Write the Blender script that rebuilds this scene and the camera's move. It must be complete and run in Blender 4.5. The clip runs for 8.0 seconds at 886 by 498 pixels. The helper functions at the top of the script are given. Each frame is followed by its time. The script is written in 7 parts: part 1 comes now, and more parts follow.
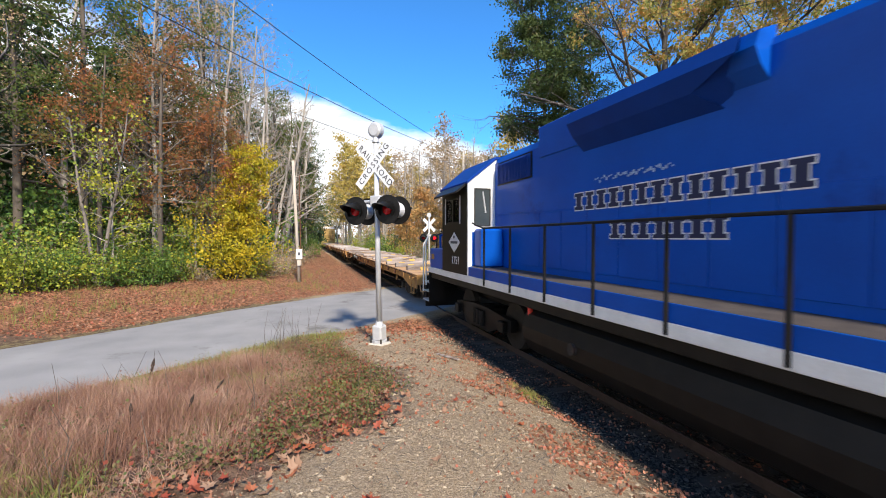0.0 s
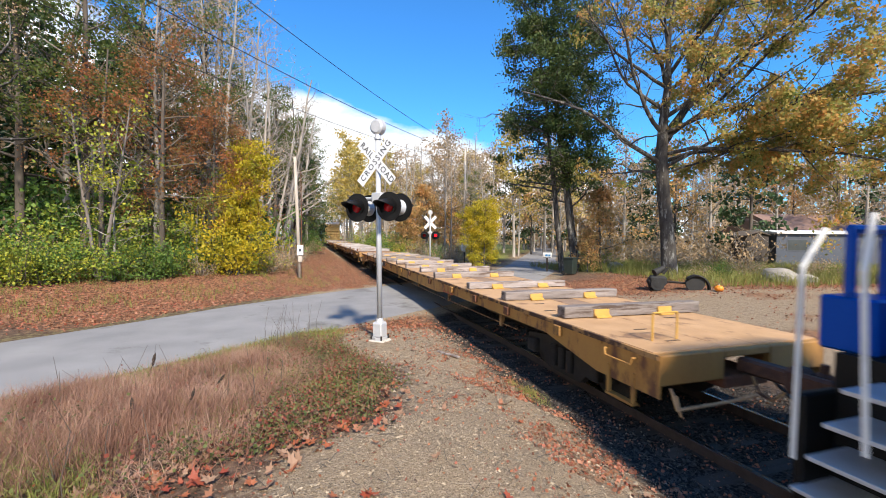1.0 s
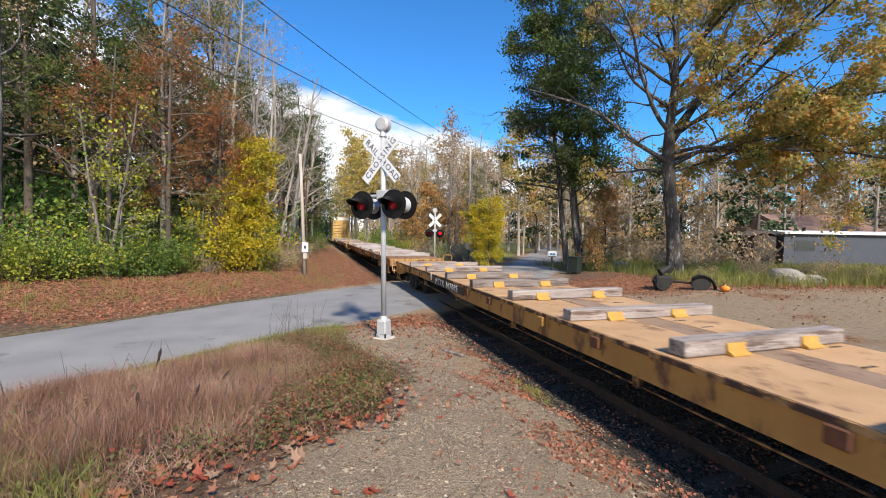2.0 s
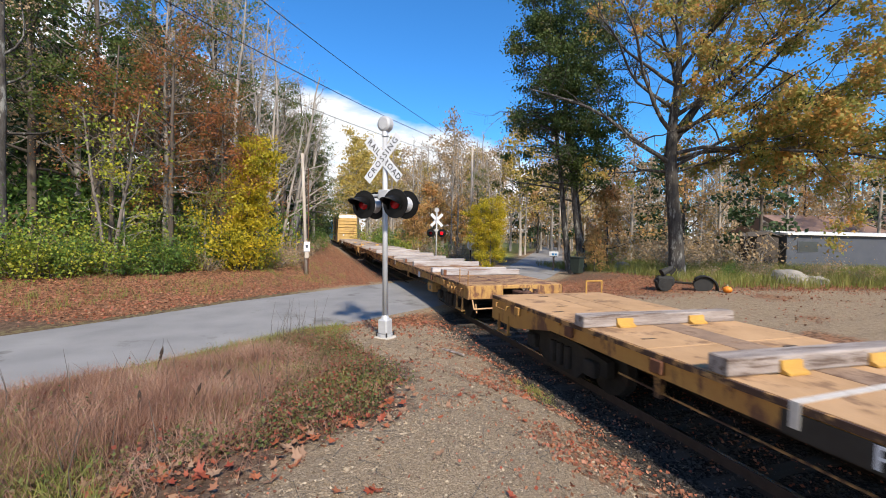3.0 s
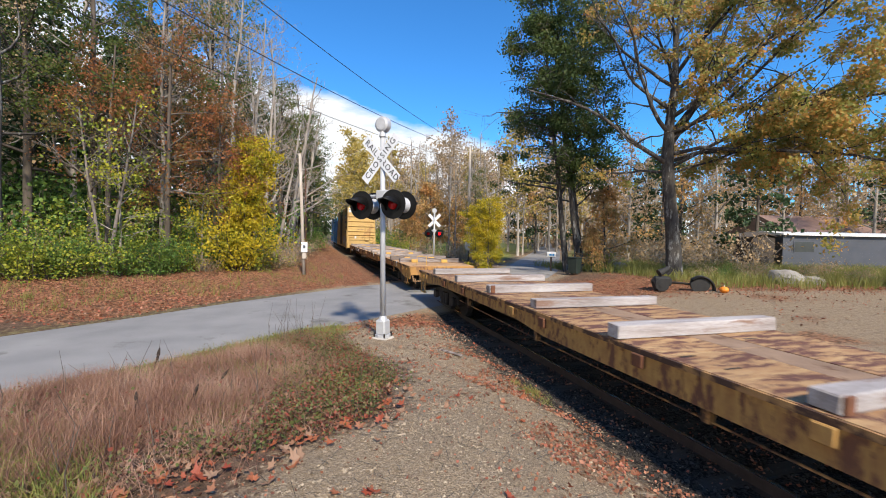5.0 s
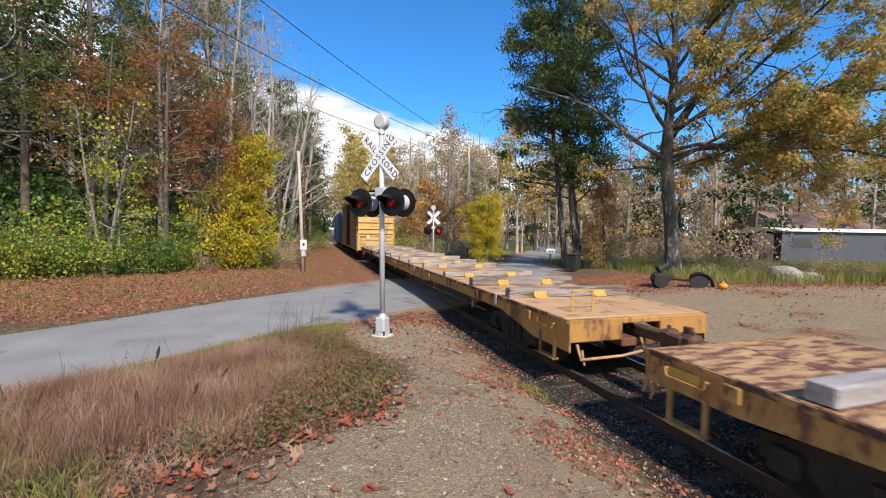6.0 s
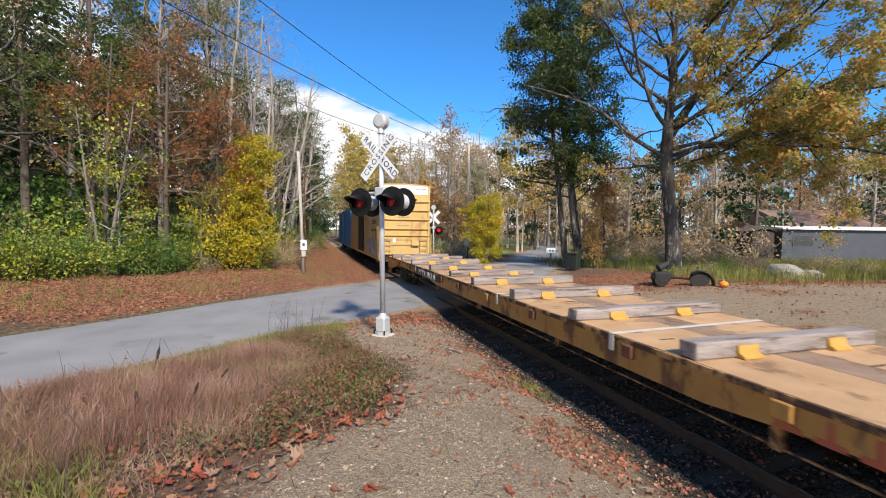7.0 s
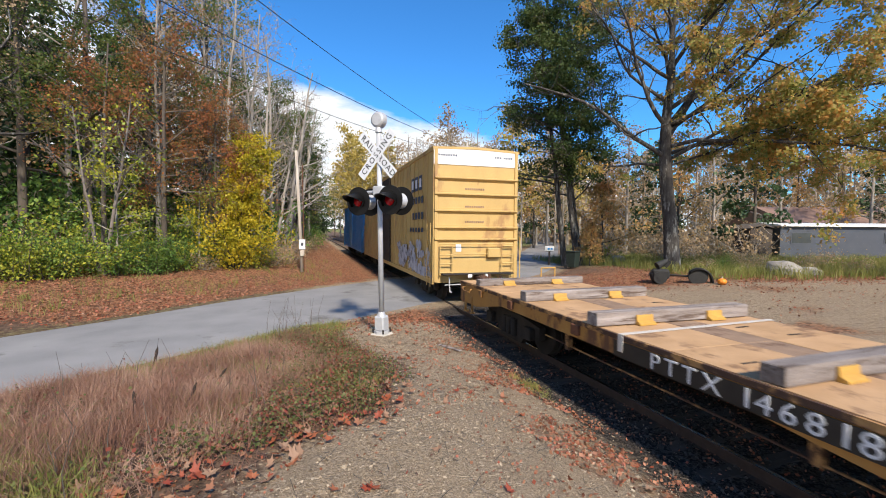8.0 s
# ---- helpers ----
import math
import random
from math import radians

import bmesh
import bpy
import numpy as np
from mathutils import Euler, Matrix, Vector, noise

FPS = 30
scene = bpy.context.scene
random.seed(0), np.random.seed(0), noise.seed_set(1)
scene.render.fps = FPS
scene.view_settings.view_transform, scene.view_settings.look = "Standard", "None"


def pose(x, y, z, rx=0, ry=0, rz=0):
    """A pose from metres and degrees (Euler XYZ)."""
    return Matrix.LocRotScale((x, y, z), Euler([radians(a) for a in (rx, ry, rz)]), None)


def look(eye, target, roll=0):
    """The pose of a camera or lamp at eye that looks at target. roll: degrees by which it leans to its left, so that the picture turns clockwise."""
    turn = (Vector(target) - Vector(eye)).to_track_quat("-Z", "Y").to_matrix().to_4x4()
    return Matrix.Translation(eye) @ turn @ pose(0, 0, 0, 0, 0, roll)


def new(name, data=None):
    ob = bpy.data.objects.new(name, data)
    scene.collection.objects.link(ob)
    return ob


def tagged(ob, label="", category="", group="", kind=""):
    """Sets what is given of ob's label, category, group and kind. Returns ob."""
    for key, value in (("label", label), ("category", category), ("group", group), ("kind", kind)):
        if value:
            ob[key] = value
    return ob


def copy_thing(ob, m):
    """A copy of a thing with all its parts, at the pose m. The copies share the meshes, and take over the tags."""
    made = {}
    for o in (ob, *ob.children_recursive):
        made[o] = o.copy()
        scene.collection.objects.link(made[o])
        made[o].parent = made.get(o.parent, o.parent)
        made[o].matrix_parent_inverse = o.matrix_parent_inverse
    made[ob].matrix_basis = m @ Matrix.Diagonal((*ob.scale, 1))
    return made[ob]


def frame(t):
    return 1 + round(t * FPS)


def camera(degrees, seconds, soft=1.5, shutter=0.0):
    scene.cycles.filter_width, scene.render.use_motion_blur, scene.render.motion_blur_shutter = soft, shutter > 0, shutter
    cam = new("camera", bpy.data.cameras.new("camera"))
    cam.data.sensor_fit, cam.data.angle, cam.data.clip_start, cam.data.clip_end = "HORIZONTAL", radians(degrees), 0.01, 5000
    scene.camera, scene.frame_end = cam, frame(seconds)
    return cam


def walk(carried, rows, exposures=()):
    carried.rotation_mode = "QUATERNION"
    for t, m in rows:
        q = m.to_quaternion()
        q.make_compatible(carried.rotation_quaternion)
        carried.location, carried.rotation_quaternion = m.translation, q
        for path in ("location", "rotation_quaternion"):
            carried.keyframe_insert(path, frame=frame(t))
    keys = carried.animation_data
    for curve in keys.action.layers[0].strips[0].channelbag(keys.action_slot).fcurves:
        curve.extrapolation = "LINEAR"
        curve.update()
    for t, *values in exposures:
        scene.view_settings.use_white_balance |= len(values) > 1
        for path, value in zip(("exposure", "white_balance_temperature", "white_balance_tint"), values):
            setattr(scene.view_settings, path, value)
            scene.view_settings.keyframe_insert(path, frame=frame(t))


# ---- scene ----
cam = camera(92.47, 8.0, soft=0.95, shutter=0.12)


def cam_pose(x, y, z, yaw, pitch, roll):
    a, b = radians(yaw), radians(pitch)
    d = Vector((math.sin(a) * math.cos(b), math.cos(a) * math.cos(b), math.sin(b)))
    eye = Vector((x, y, z))
    return look(eye, eye + d * 10, roll)


PATH = [
    (0, cam_pose(-0.017, -0.020, 2.417, 18.063, -1.518, 0.063)),
    (0.5, cam_pose(-0.019, -0.036, 2.428, 18.079, -1.734, 0.257)),
    (1, cam_pose(-0.021, -0.021, 2.417, 17.946, -1.848, 0.604)),
    (1.5, cam_pose(-0.018, -0.013, 2.416, 17.559, -2.021, 0.776)),
    (3, cam_pose(-0.015, -0.015, 2.415, 17.110, -2.158, 1.177)),
    (3.5, cam_pose(-0.018, -0.015, 2.420, 17.120, -2.131, 1.233)),
    (4, cam_pose(-0.013, -0.014, 2.419, 17.208, -2.017, 1.205)),
    (4.5, cam_pose(-0.017, -0.014, 2.417, 17.332, -1.984, 1.247)),
    (6, cam_pose(-0.019, -0.012, 2.420, 17.540, -2.473, 0.982)),
    (6.5, cam_pose(-0.011, -0.006, 2.413, 17.424, -2.516, 0.896)),
    (7, cam_pose(-0.011, -0.006, 2.412, 17.497, -2.513, 0.724)),
    (7.5, cam_pose(-0.009, 0.001, 2.410, 17.593, -2.591, 0.594)),
    (8, cam_pose(-0.000, -0.000, 2.410, 17.650, -2.680, 0.440)),
]
walk(cam, PATH, [(0.0, 0.8), (0.9, 0.8), (1.5, 0.56), (3.0, 0.5), (8.0, 0.5)])

# ---- sky and sun ----
SUN_TO = Vector((0.035, -0.745, 0.66)).normalized()
world = bpy.data.worlds.new("sky")
scene.world = world
world.use_nodes = True
wn, wl = world.node_tree.nodes, world.node_tree.links
wn.clear()


def wnode(kind, **kw):
    n = wn.new(kind)
    for k, v in kw.items():
        n.inputs[k].default_value = v
    return n


sky = wn.new("ShaderNodeTexSky")
sky.sky_type, sky.sun_disc = "NISHITA", False
sky.sun_elevation = math.asin(SUN_TO.z)
sky.sun_rotation = math.atan2(SUN_TO.x, SUN_TO.y)
sky.air_density, sky.dust_density, sky.ozone_density = 1.0, 0.3, 2.0
tint = wn.new("ShaderNodeMix")
tint.data_type, tint.blend_type = "RGBA", "MULTIPLY"
tint.inputs[0].default_value = 1.0
tint.inputs[7].default_value = (0.37, 1.0, 1.56, 1)
wl.new(sky.outputs[0], tint.inputs[6])
# broken white cloud low over the woods
coord = wn.new("ShaderNodeTexCoord")
stretch = wn.new("ShaderNodeMapping")
stretch.inputs["Scale"].default_value = (1.0, 1.0, 3.2)
stretch.inputs["Location"].default_value = (0.35, 0.1, 0.0)
puff = wnode("ShaderNodeTexNoise", Scale=2.6, Detail=9.0, Roughness=0.58)
wl.new(coord.outputs["Generated"], stretch.inputs[0])
wl.new(stretch.outputs[0], puff.inputs["Vector"])
split = wn.new("ShaderNodeSeparateXYZ")
wl.new(coord.outputs["Generated"], split.inputs[0])
low = wn.new("ShaderNodeMapRange")
low.inputs[1].default_value, low.inputs[2].default_value = 0.25, 0.37
low.inputs[3].default_value, low.inputs[4].default_value = 0.26, -0.3
slope = wn.new("ShaderNodeMath")
slope.operation = "MULTIPLY_ADD"
slope.inputs[1].default_value = 0.28
wl.new(split.outputs[0], slope.inputs[0])
wl.new(split.outputs[2], slope.inputs[2])
wl.new(slope.outputs[0], low.inputs[0])
add = wn.new("ShaderNodeMath")
wl.new(puff.outputs[0], add.inputs[0])
wl.new(low.outputs[0], add.inputs[1])
mask = wn.new("ShaderNodeMapRange")
mask.inputs[1].default_value, mask.inputs[2].default_value = 0.5, 0.66
wl.new(add.outputs[0], mask.inputs[0])
cloud = wn.new("ShaderNodeMix")
cloud.data_type = "RGBA"
cloud.inputs[7].default_value = (7.5, 7.7, 8.0, 1)
wl.new(mask.outputs[0], cloud.inputs[0])
wl.new(tint.outputs[2], cloud.inputs[6])
back = wnode("ShaderNodeBackground", Strength=0.1)
wout = wn.new("ShaderNodeOutputWorld")
wl.new(cloud.outputs[2], back.inputs[0])
wl.new(back.outputs[0], wout.inputs[0])

sun = new("sun", bpy.data.lights.new("sun", "SUN"))
sun.data.energy, sun.data.angle, sun.data.color = 5.0, radians(4.0), (1.0, 0.88, 0.715)
sun.matrix_world = look(SUN_TO * 60, (0, 0, 0))


# ---- materials ----
def mat(name, a, b=None, rough=0.7, metal=0.0, scale=6.0, fine=60.0, bump=0.2, dist=0.01, wear=None, wear_at=0.62, per_object=0.0, stretched=(1, 1, 1), spec=0.5):
    """Two tones mixed by a broad and a fine noise, an optional wear tone in patches, and a fine relief."""
    m = bpy.data.materials.new(name)
    m.use_nodes = True
    n, l = m.node_tree.nodes, m.node_tree.links
    p = n["Principled BSDF"]
    p.inputs["Roughness"].default_value, p.inputs["Metallic"].default_value = rough, metal
    p.inputs["Specular IOR Level"].default_value = spec
    b = b or tuple(c * 0.7 for c in a)
    tc, mp = n.new("ShaderNodeTexCoord"), n.new("ShaderNodeMapping")
    mp.inputs["Scale"].default_value = stretched
    l.new(tc.outputs["Object"], mp.inputs[0])
    vec = mp.outputs[0]
    oi = n.new("ShaderNodeObjectInfo")
    if per_object:
        sh = n.new("ShaderNodeVectorMath")
        sh.operation = "ADD"
        l.new(vec, sh.inputs[0])
        mul = n.new("ShaderNodeMath")
        mul.operation = "MULTIPLY"
        mul.inputs[1].default_value = 37.0
        l.new(oi.outputs["Random"], mul.inputs[0])
        l.new(mul.outputs[0], sh.inputs[1])
        vec = sh.outputs[0]
    n1, n2 = n.new("ShaderNodeTexNoise"), n.new("ShaderNodeTexNoise")
    n1.inputs["Scale"].default_value, n1.inputs["Detail"].default_value = scale, 6
    n2.inputs["Scale"].default_value, n2.inputs["Detail"].default_value = fine, 4
    l.new(vec, n1.inputs["Vector"])
    l.new(vec, n2.inputs["Vector"])
    s = n.new("ShaderNodeMath")
    s.operation = "MULTIPLY_ADD"
    s.inputs[1].default_value = 0.45
    l.new(n2.outputs[0], s.inputs[0])
    l.new(n1.outputs[0], s.inputs[2])
    r = n.new("ShaderNodeMapRange")
    r.inputs[1].default_value, r.inputs[2].default_value = 0.5, 0.95
    l.new(s.outputs[0], r.inputs[0])
    mx = n.new("ShaderNodeMix")
    mx.data_type = "RGBA"
    mx.inputs[6].default_value, mx.inputs[7].default_value = (*a, 1), (*b, 1)
    l.new(r.outputs[0], mx.inputs[0])
    col = mx.outputs[2]
    if wear:
        n3 = n.new("ShaderNodeTexNoise")
        n3.inputs["Scale"].default_value, n3.inputs["Detail"].default_value, n3.inputs["Roughness"].default_value = scale * 0.7, 9, 0.68
        off = n.new("ShaderNodeVectorMath")
        off.inputs[1].default_value = (11.3, 4.1, 7.7)
        l.new(vec, off.inputs[0])
        l.new(off.outputs[0], n3.inputs["Vector"])
        w = n.new("ShaderNodeMapRange")
        w.inputs[1].default_value, w.inputs[2].default_value = wear_at - 0.03, wear_at + 0.05
        l.new(n3.outputs[0], w.inputs[0])
        mw = n.new("ShaderNodeMix")
        mw.data_type = "RGBA"
        mw.inputs[7].default_value = (*wear, 1)
        l.new(w.outputs[0], mw.inputs[0])
        l.new(col, mw.inputs[6])
        col = mw.outputs[2]
    if per_object:
        hv = n.new("ShaderNodeHueSaturation")
        mr = n.new("ShaderNodeMapRange")
        mr.inputs[3].default_value, mr.inputs[4].default_value = 1 - per_object, 1 + per_object
        l.new(oi.outputs["Random"], mr.inputs[0])
        l.new(mr.outputs[0], hv.inputs["Value"])
        l.new(col, hv.inputs["Color"])
        col = hv.outputs[0]
    l.new(col, p.inputs["Base Color"])
    if bump:
        bp = n.new("ShaderNodeBump")
        bp.inputs["Strength"].default_value, bp.inputs["Distance"].default_value = bump, dist
        l.new(s.outputs[0], bp.inputs["Height"])
        l.new(bp.outputs[0], p.inputs["Normal"])
    return m


def leaf_mat(name, tones, through_part=0.35, clump=0.8, single=0.34):
    """Leaves, each of its own tone, that let some light through."""
    m = bpy.data.materials.new(name)
    m.use_nodes = True
    n, l = m.node_tree.nodes, m.node_tree.links
    p, out = n["Principled BSDF"], n["Material Output"]
    p.inputs["Roughness"].default_value = 0.55
    p.inputs["Specular IOR Level"].default_value = 0.3
    g = n.new("ShaderNodeNewGeometry")
    tc = n.new("ShaderNodeTexCoord")
    nz = n.new("ShaderNodeTexNoise")
    nz.inputs["Scale"].default_value, nz.inputs["Detail"].default_value = clump, 4
    l.new(tc.outputs["Object"], nz.inputs["Vector"])
    sm = n.new("ShaderNodeMath")
    sm.operation = "MULTIPLY_ADD"
    sm.inputs[1].default_value = single
    mr = n.new("ShaderNodeMapRange")
    mr.inputs[1].default_value, mr.inputs[2].default_value = 0.3, 0.7
    mr.inputs[3].default_value, mr.inputs[4].default_value = 0.0, 1.0 - single
    l.new(nz.outputs[0], mr.inputs[0])
    l.new(g.outputs["Random Per Island"], sm.inputs[0])
    l.new(mr.outputs[0], sm.inputs[2])
    ramp = n.new("ShaderNodeValToRGB")
    e = ramp.color_ramp.elements
    while len(e) < len(tones):
        e.new(0.5)
    for i, t in enumerate(tones):
        e[i].position = i / (len(tones) - 1)
        e[i].color = (*t, 1)
    l.new(sm.outputs[0], ramp.inputs[0])
    l.new(ramp.outputs[0], p.inputs["Base Color"])
    tr = n.new("ShaderNodeBsdfTranslucent")
    l.new(ramp.outputs[0], tr.inputs[0])
    mix = n.new("ShaderNodeMixShader")
    mix.inputs[0].default_value = through_part
    l.new(p.outputs[0], mix.inputs[1])
    l.new(tr.outputs[0], mix.inputs[2])
    l.new(mix.outputs[0], out.inputs[0])
    return m


def glow_mat(name, colour, strength):
    m = bpy.data.materials.new(name)
    m.use_nodes = True
    p = m.node_tree.nodes["Principled BSDF"]
    p.inputs["Base Color"].default_value = (*colour, 1)
    p.inputs["Roughness"].default_value = 0.2
    p.inputs["Emission Color"].default_value = (*colour, 1)
    p.inputs["Emission Strength"].default_value = strength
    return m


M_ASPHALT = mat("asphalt", (0.175, 0.173, 0.176), (0.25, 0.246, 0.244), 0.9, scale=0.8, fine=90, bump=0.6, wear=(0.12, 0.115, 0.11), wear_at=0.6)
M_BLUE = mat("blue_paint", (0.0005, 0.056, 0.33), (0.001, 0.072, 0.4), 0.36, spec=0.2, scale=1.2, fine=40, bump=0.03, wear=(0.001, 0.042, 0.26), wear_at=0.6)
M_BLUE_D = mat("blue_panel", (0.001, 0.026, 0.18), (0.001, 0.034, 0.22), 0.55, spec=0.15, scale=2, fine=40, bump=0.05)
M_BLACK = mat("black_paint", (0.005, 0.005, 0.0055), (0.011, 0.0105, 0.01), 0.5, spec=0.22, scale=4, bump=0.1)
M_GRIME = mat("grimy_steel", (0.012, 0.0105, 0.0095), (0.032, 0.026, 0.021), 0.85, scale=5, bump=0.4, wear=(0.05, 0.028, 0.018), wear_at=0.6)
M_WHITE = mat("white_paint", (0.75, 0.75, 0.74), (0.6, 0.6, 0.58), 0.45, scale=4, bump=0.05, wear=(0.4, 0.38, 0.35), wear_at=0.68)
M_SIGN = mat("sign_white", (0.68, 0.7, 0.74), (0.6, 0.62, 0.66), 0.4, scale=5, bump=0.02)
M_LETTER = mat("lettering_black", (0.01, 0.01, 0.012), (0.02, 0.02, 0.02), 0.5, bump=0)
M_SILVER = mat("aluminium_paint", (0.5, 0.51, 0.53), (0.4, 0.41, 0.43), 0.45, metal=0.2, scale=5, bump=0.08, wear=(0.3, 0.28, 0.26), wear_at=0.66)
M_WALK = mat("walkway_tread", (0.035, 0.028, 0.025), (0.06, 0.048, 0.042), 0.85, scale=5, bump=0.3)
M_GLASS = mat("cab_glass", (0.03, 0.04, 0.045), (0.05, 0.06, 0.06), 0.06, scale=2, bump=0, spec=0.8)
M_CAB_GLASS = mat("clear_cab_glass", (0.75, 0.8, 0.8), (0.7, 0.76, 0.76), 0.02, bump=0)
M_CAB_GLASS.node_tree.nodes["Principled BSDF"].inputs["Transmission Weight"].default_value = 1.0
M_CAB_GLASS.node_tree.nodes["Principled BSDF"].inputs["IOR"].default_value = 1.08
M_NAVY = mat("navy_lettering", (0.003, 0.008, 0.045), (0.004, 0.01, 0.055), 0.5, bump=0)
M_SCRIPT = mat("pale_script_paint", (0.3, 0.42, 0.62), (0.26, 0.38, 0.58), 0.5, bump=0)
M_RUST = mat("brown_rust", (0.09, 0.035, 0.018), (0.17, 0.07, 0.035), 0.9, scale=7, bump=0.4)
M_ORANGE = mat("ochre_car_paint", (0.4, 0.215, 0.055), (0.32, 0.155, 0.042), 0.6, scale=3, fine=50, bump=0.15, stretched=(1, 1, 0.4), wear=(0.12, 0.052, 0.028), wear_at=0.565, per_object=0.06)
M_RIM = mat("rusted_rim_paint", (0.3, 0.16, 0.06), (0.4, 0.23, 0.09), 0.75, scale=6, fine=50, bump=0.3, wear=(0.06, 0.03, 0.02), wear_at=0.46)
M_DECK = mat("tan_deck_steel", (0.37, 0.22, 0.105), (0.49, 0.305, 0.16), 0.75, scale=2.4, fine=45, bump=0.2, wear=(0.22, 0.125, 0.065), wear_at=0.58, per_object=0.07)
M_DECK_OLD = mat("rusted_deck", (0.44, 0.29, 0.14), (0.27, 0.14, 0.065), 0.85, scale=6, fine=70, bump=0.5, stretched=(0.45, 1.8, 1), wear=(0.105, 0.042, 0.03), wear_at=0.5, per_object=0.1)
M_OLD = mat("rust_eaten_ochre_paint", (0.44, 0.26, 0.075), (0.26, 0.13, 0.045), 0.8, scale=11, fine=80, bump=0.4, stretched=(1, 1, 0.4), wear=(0.13, 0.055, 0.03), wear_at=0.545, per_object=0.1)
M_COUPLER = mat("dark_rusty_casting", (0.05, 0.024, 0.016), (0.1, 0.045, 0.026), 0.85, scale=12, fine=60, bump=0.5)
M_DECK_MID = mat("worn_centre_plate", (0.2, 0.13, 0.085), (0.3, 0.2, 0.13), 0.8, scale=3, bump=0.2, wear=(0.13, 0.07, 0.04), wear_at=0.58)
M_TIMBER = mat("grey_timber", (0.33, 0.29, 0.27), (0.15, 0.12, 0.105), 0.9, scale=3.2, fine=30, bump=0.8, dist=0.02, per_object=0.25, stretched=(0.4, 4, 4), wear=(0.095, 0.065, 0.05), wear_at=0.56)
M_TIMBER_W = mat("bleached_timber", (0.42, 0.4, 0.4), (0.2, 0.17, 0.16), 0.9, scale=2.2, fine=26, bump=0.6, dist=0.02, per_object=0.15, stretched=(0.35, 3, 3), wear=(0.19, 0.12, 0.09), wear_at=0.57)
M_YELLOW = mat("yellow_bracket", (0.5, 0.3, 0.06), (0.4, 0.22, 0.045), 0.6, scale=8, bump=0.15, wear=(0.25, 0.12, 0.04), wear_at=0.66)
M_BOXCAR = mat("yellow_boxcar_paint", (0.52, 0.35, 0.125), (0.43, 0.285, 0.1), 0.55, scale=1.6, fine=30, bump=0.1, stretched=(1, 1, 0.5), wear=(0.33, 0.19, 0.075), wear_at=0.6)
M_BOX_LOGO = mat("dark_blue_lettering", (0.03, 0.05, 0.1), (0.05, 0.07, 0.12), 0.6, bump=0)
M_GRAFF = mat("silver_graffiti", (0.55, 0.56, 0.62), (0.25, 0.27, 0.36), 0.5, scale=3.5, fine=9, bump=0, wear=(0.06, 0.06, 0.08), wear_at=0.55)
M_BLUECAR = mat("light_blue_car_paint", (0.025, 0.19, 0.46), (0.04, 0.23, 0.52), 0.5, scale=1.5, bump=0.08, wear=(0.12, 0.1, 0.1), wear_at=0.66)
M_RAIL = mat("rail_side_rust", (0.042, 0.026, 0.02), (0.065, 0.042, 0.032), 0.8, scale=9, bump=0.3)
M_RAIL_TOP = mat("rail_head", (0.55, 0.54, 0.52), (0.4, 0.39, 0.38), 0.25, metal=0.9, scale=9, bump=0.05)
M_TIE = mat("sleeper_wood", (0.045, 0.036, 0.03), (0.08, 0.064, 0.052), 0.95, scale=4, fine=30, bump=0.6, per_object=0.2, stretched=(0.4, 3, 3))
M_BARK = mat("grey_bark", (0.075, 0.068, 0.062), (0.022, 0.019, 0.017), 0.95, scale=7, fine=30, bump=0.9, dist=0.03, stretched=(1, 1, 0.3), wear=(0.2, 0.2, 0.185), wear_at=0.57)
M_BARK_PALE = mat("pale_bark", (0.38, 0.345, 0.305), (0.2, 0.175, 0.15), 0.95, scale=5, fine=22, bump=0.7, dist=0.02, stretched=(1, 1, 0.3))
M_BARK_MID = mat("smooth_grey_brown_bark", (0.2, 0.172, 0.15), (0.11, 0.092, 0.08), 0.9, scale=6, fine=24, bump=0.5, dist=0.02, stretched=(1, 1, 0.3))
M_BARK_DARK = mat("dark_bark", (0.07, 0.055, 0.045), (0.12, 0.1, 0.08), 0.95, scale=5, fine=22, bump=0.8, dist=0.03, stretched=(1, 1, 0.3))
M_POLE = mat("weathered_pole", (0.48, 0.44, 0.39), (0.32, 0.27, 0.22), 0.9, scale=3, fine=30, bump=0.4, stretched=(3, 3, 0.3))
M_PLASTIC = mat("dark_green_plastic", (0.012, 0.022, 0.018), (0.02, 0.03, 0.026), 0.5, bump=0.05)
M_STRAP = mat("soiled_webbing", (0.55, 0.52, 0.48), (0.42, 0.38, 0.34), 0.8, scale=9, bump=0.1)
M_SEED = mat("dry_seed_head", (0.022, 0.015, 0.012), (0.04, 0.028, 0.02), 0.95, scale=30, bump=0.3)
M_RUBBER = mat("black_rubber", (0.012, 0.012, 0.012), (0.022, 0.021, 0.02), 0.75, bump=0.2)
M_TRAILER = mat("grey_siding", (0.06, 0.068, 0.085), (0.08, 0.088, 0.105), 0.5, scale=1.5, bump=0.05)
M_ROOF = mat("brown_shingles", (0.24, 0.15, 0.115), (0.17, 0.11, 0.09), 0.95, scale=3, fine=40, bump=0.5)
M_STONE = mat("boulder_stone", (0.3, 0.28, 0.26), (0.2, 0.19, 0.175), 0.95, scale=3, fine=25, bump=0.6, dist=0.03, wear=(0.16, 0.18, 0.12), wear_at=0.6)
M_FADED_RED = mat("faded_red_stencil", (0.36, 0.07, 0.04), (0.3, 0.1, 0.04), 0.7, scale=5, bump=0, wear=(0.38, 0.2, 0.05), wear_at=0.6)
M_PUMPKIN = mat("pumpkin_skin", (0.75, 0.25, 0.02), (0.65, 0.18, 0.015), 0.5, bump=0.1)
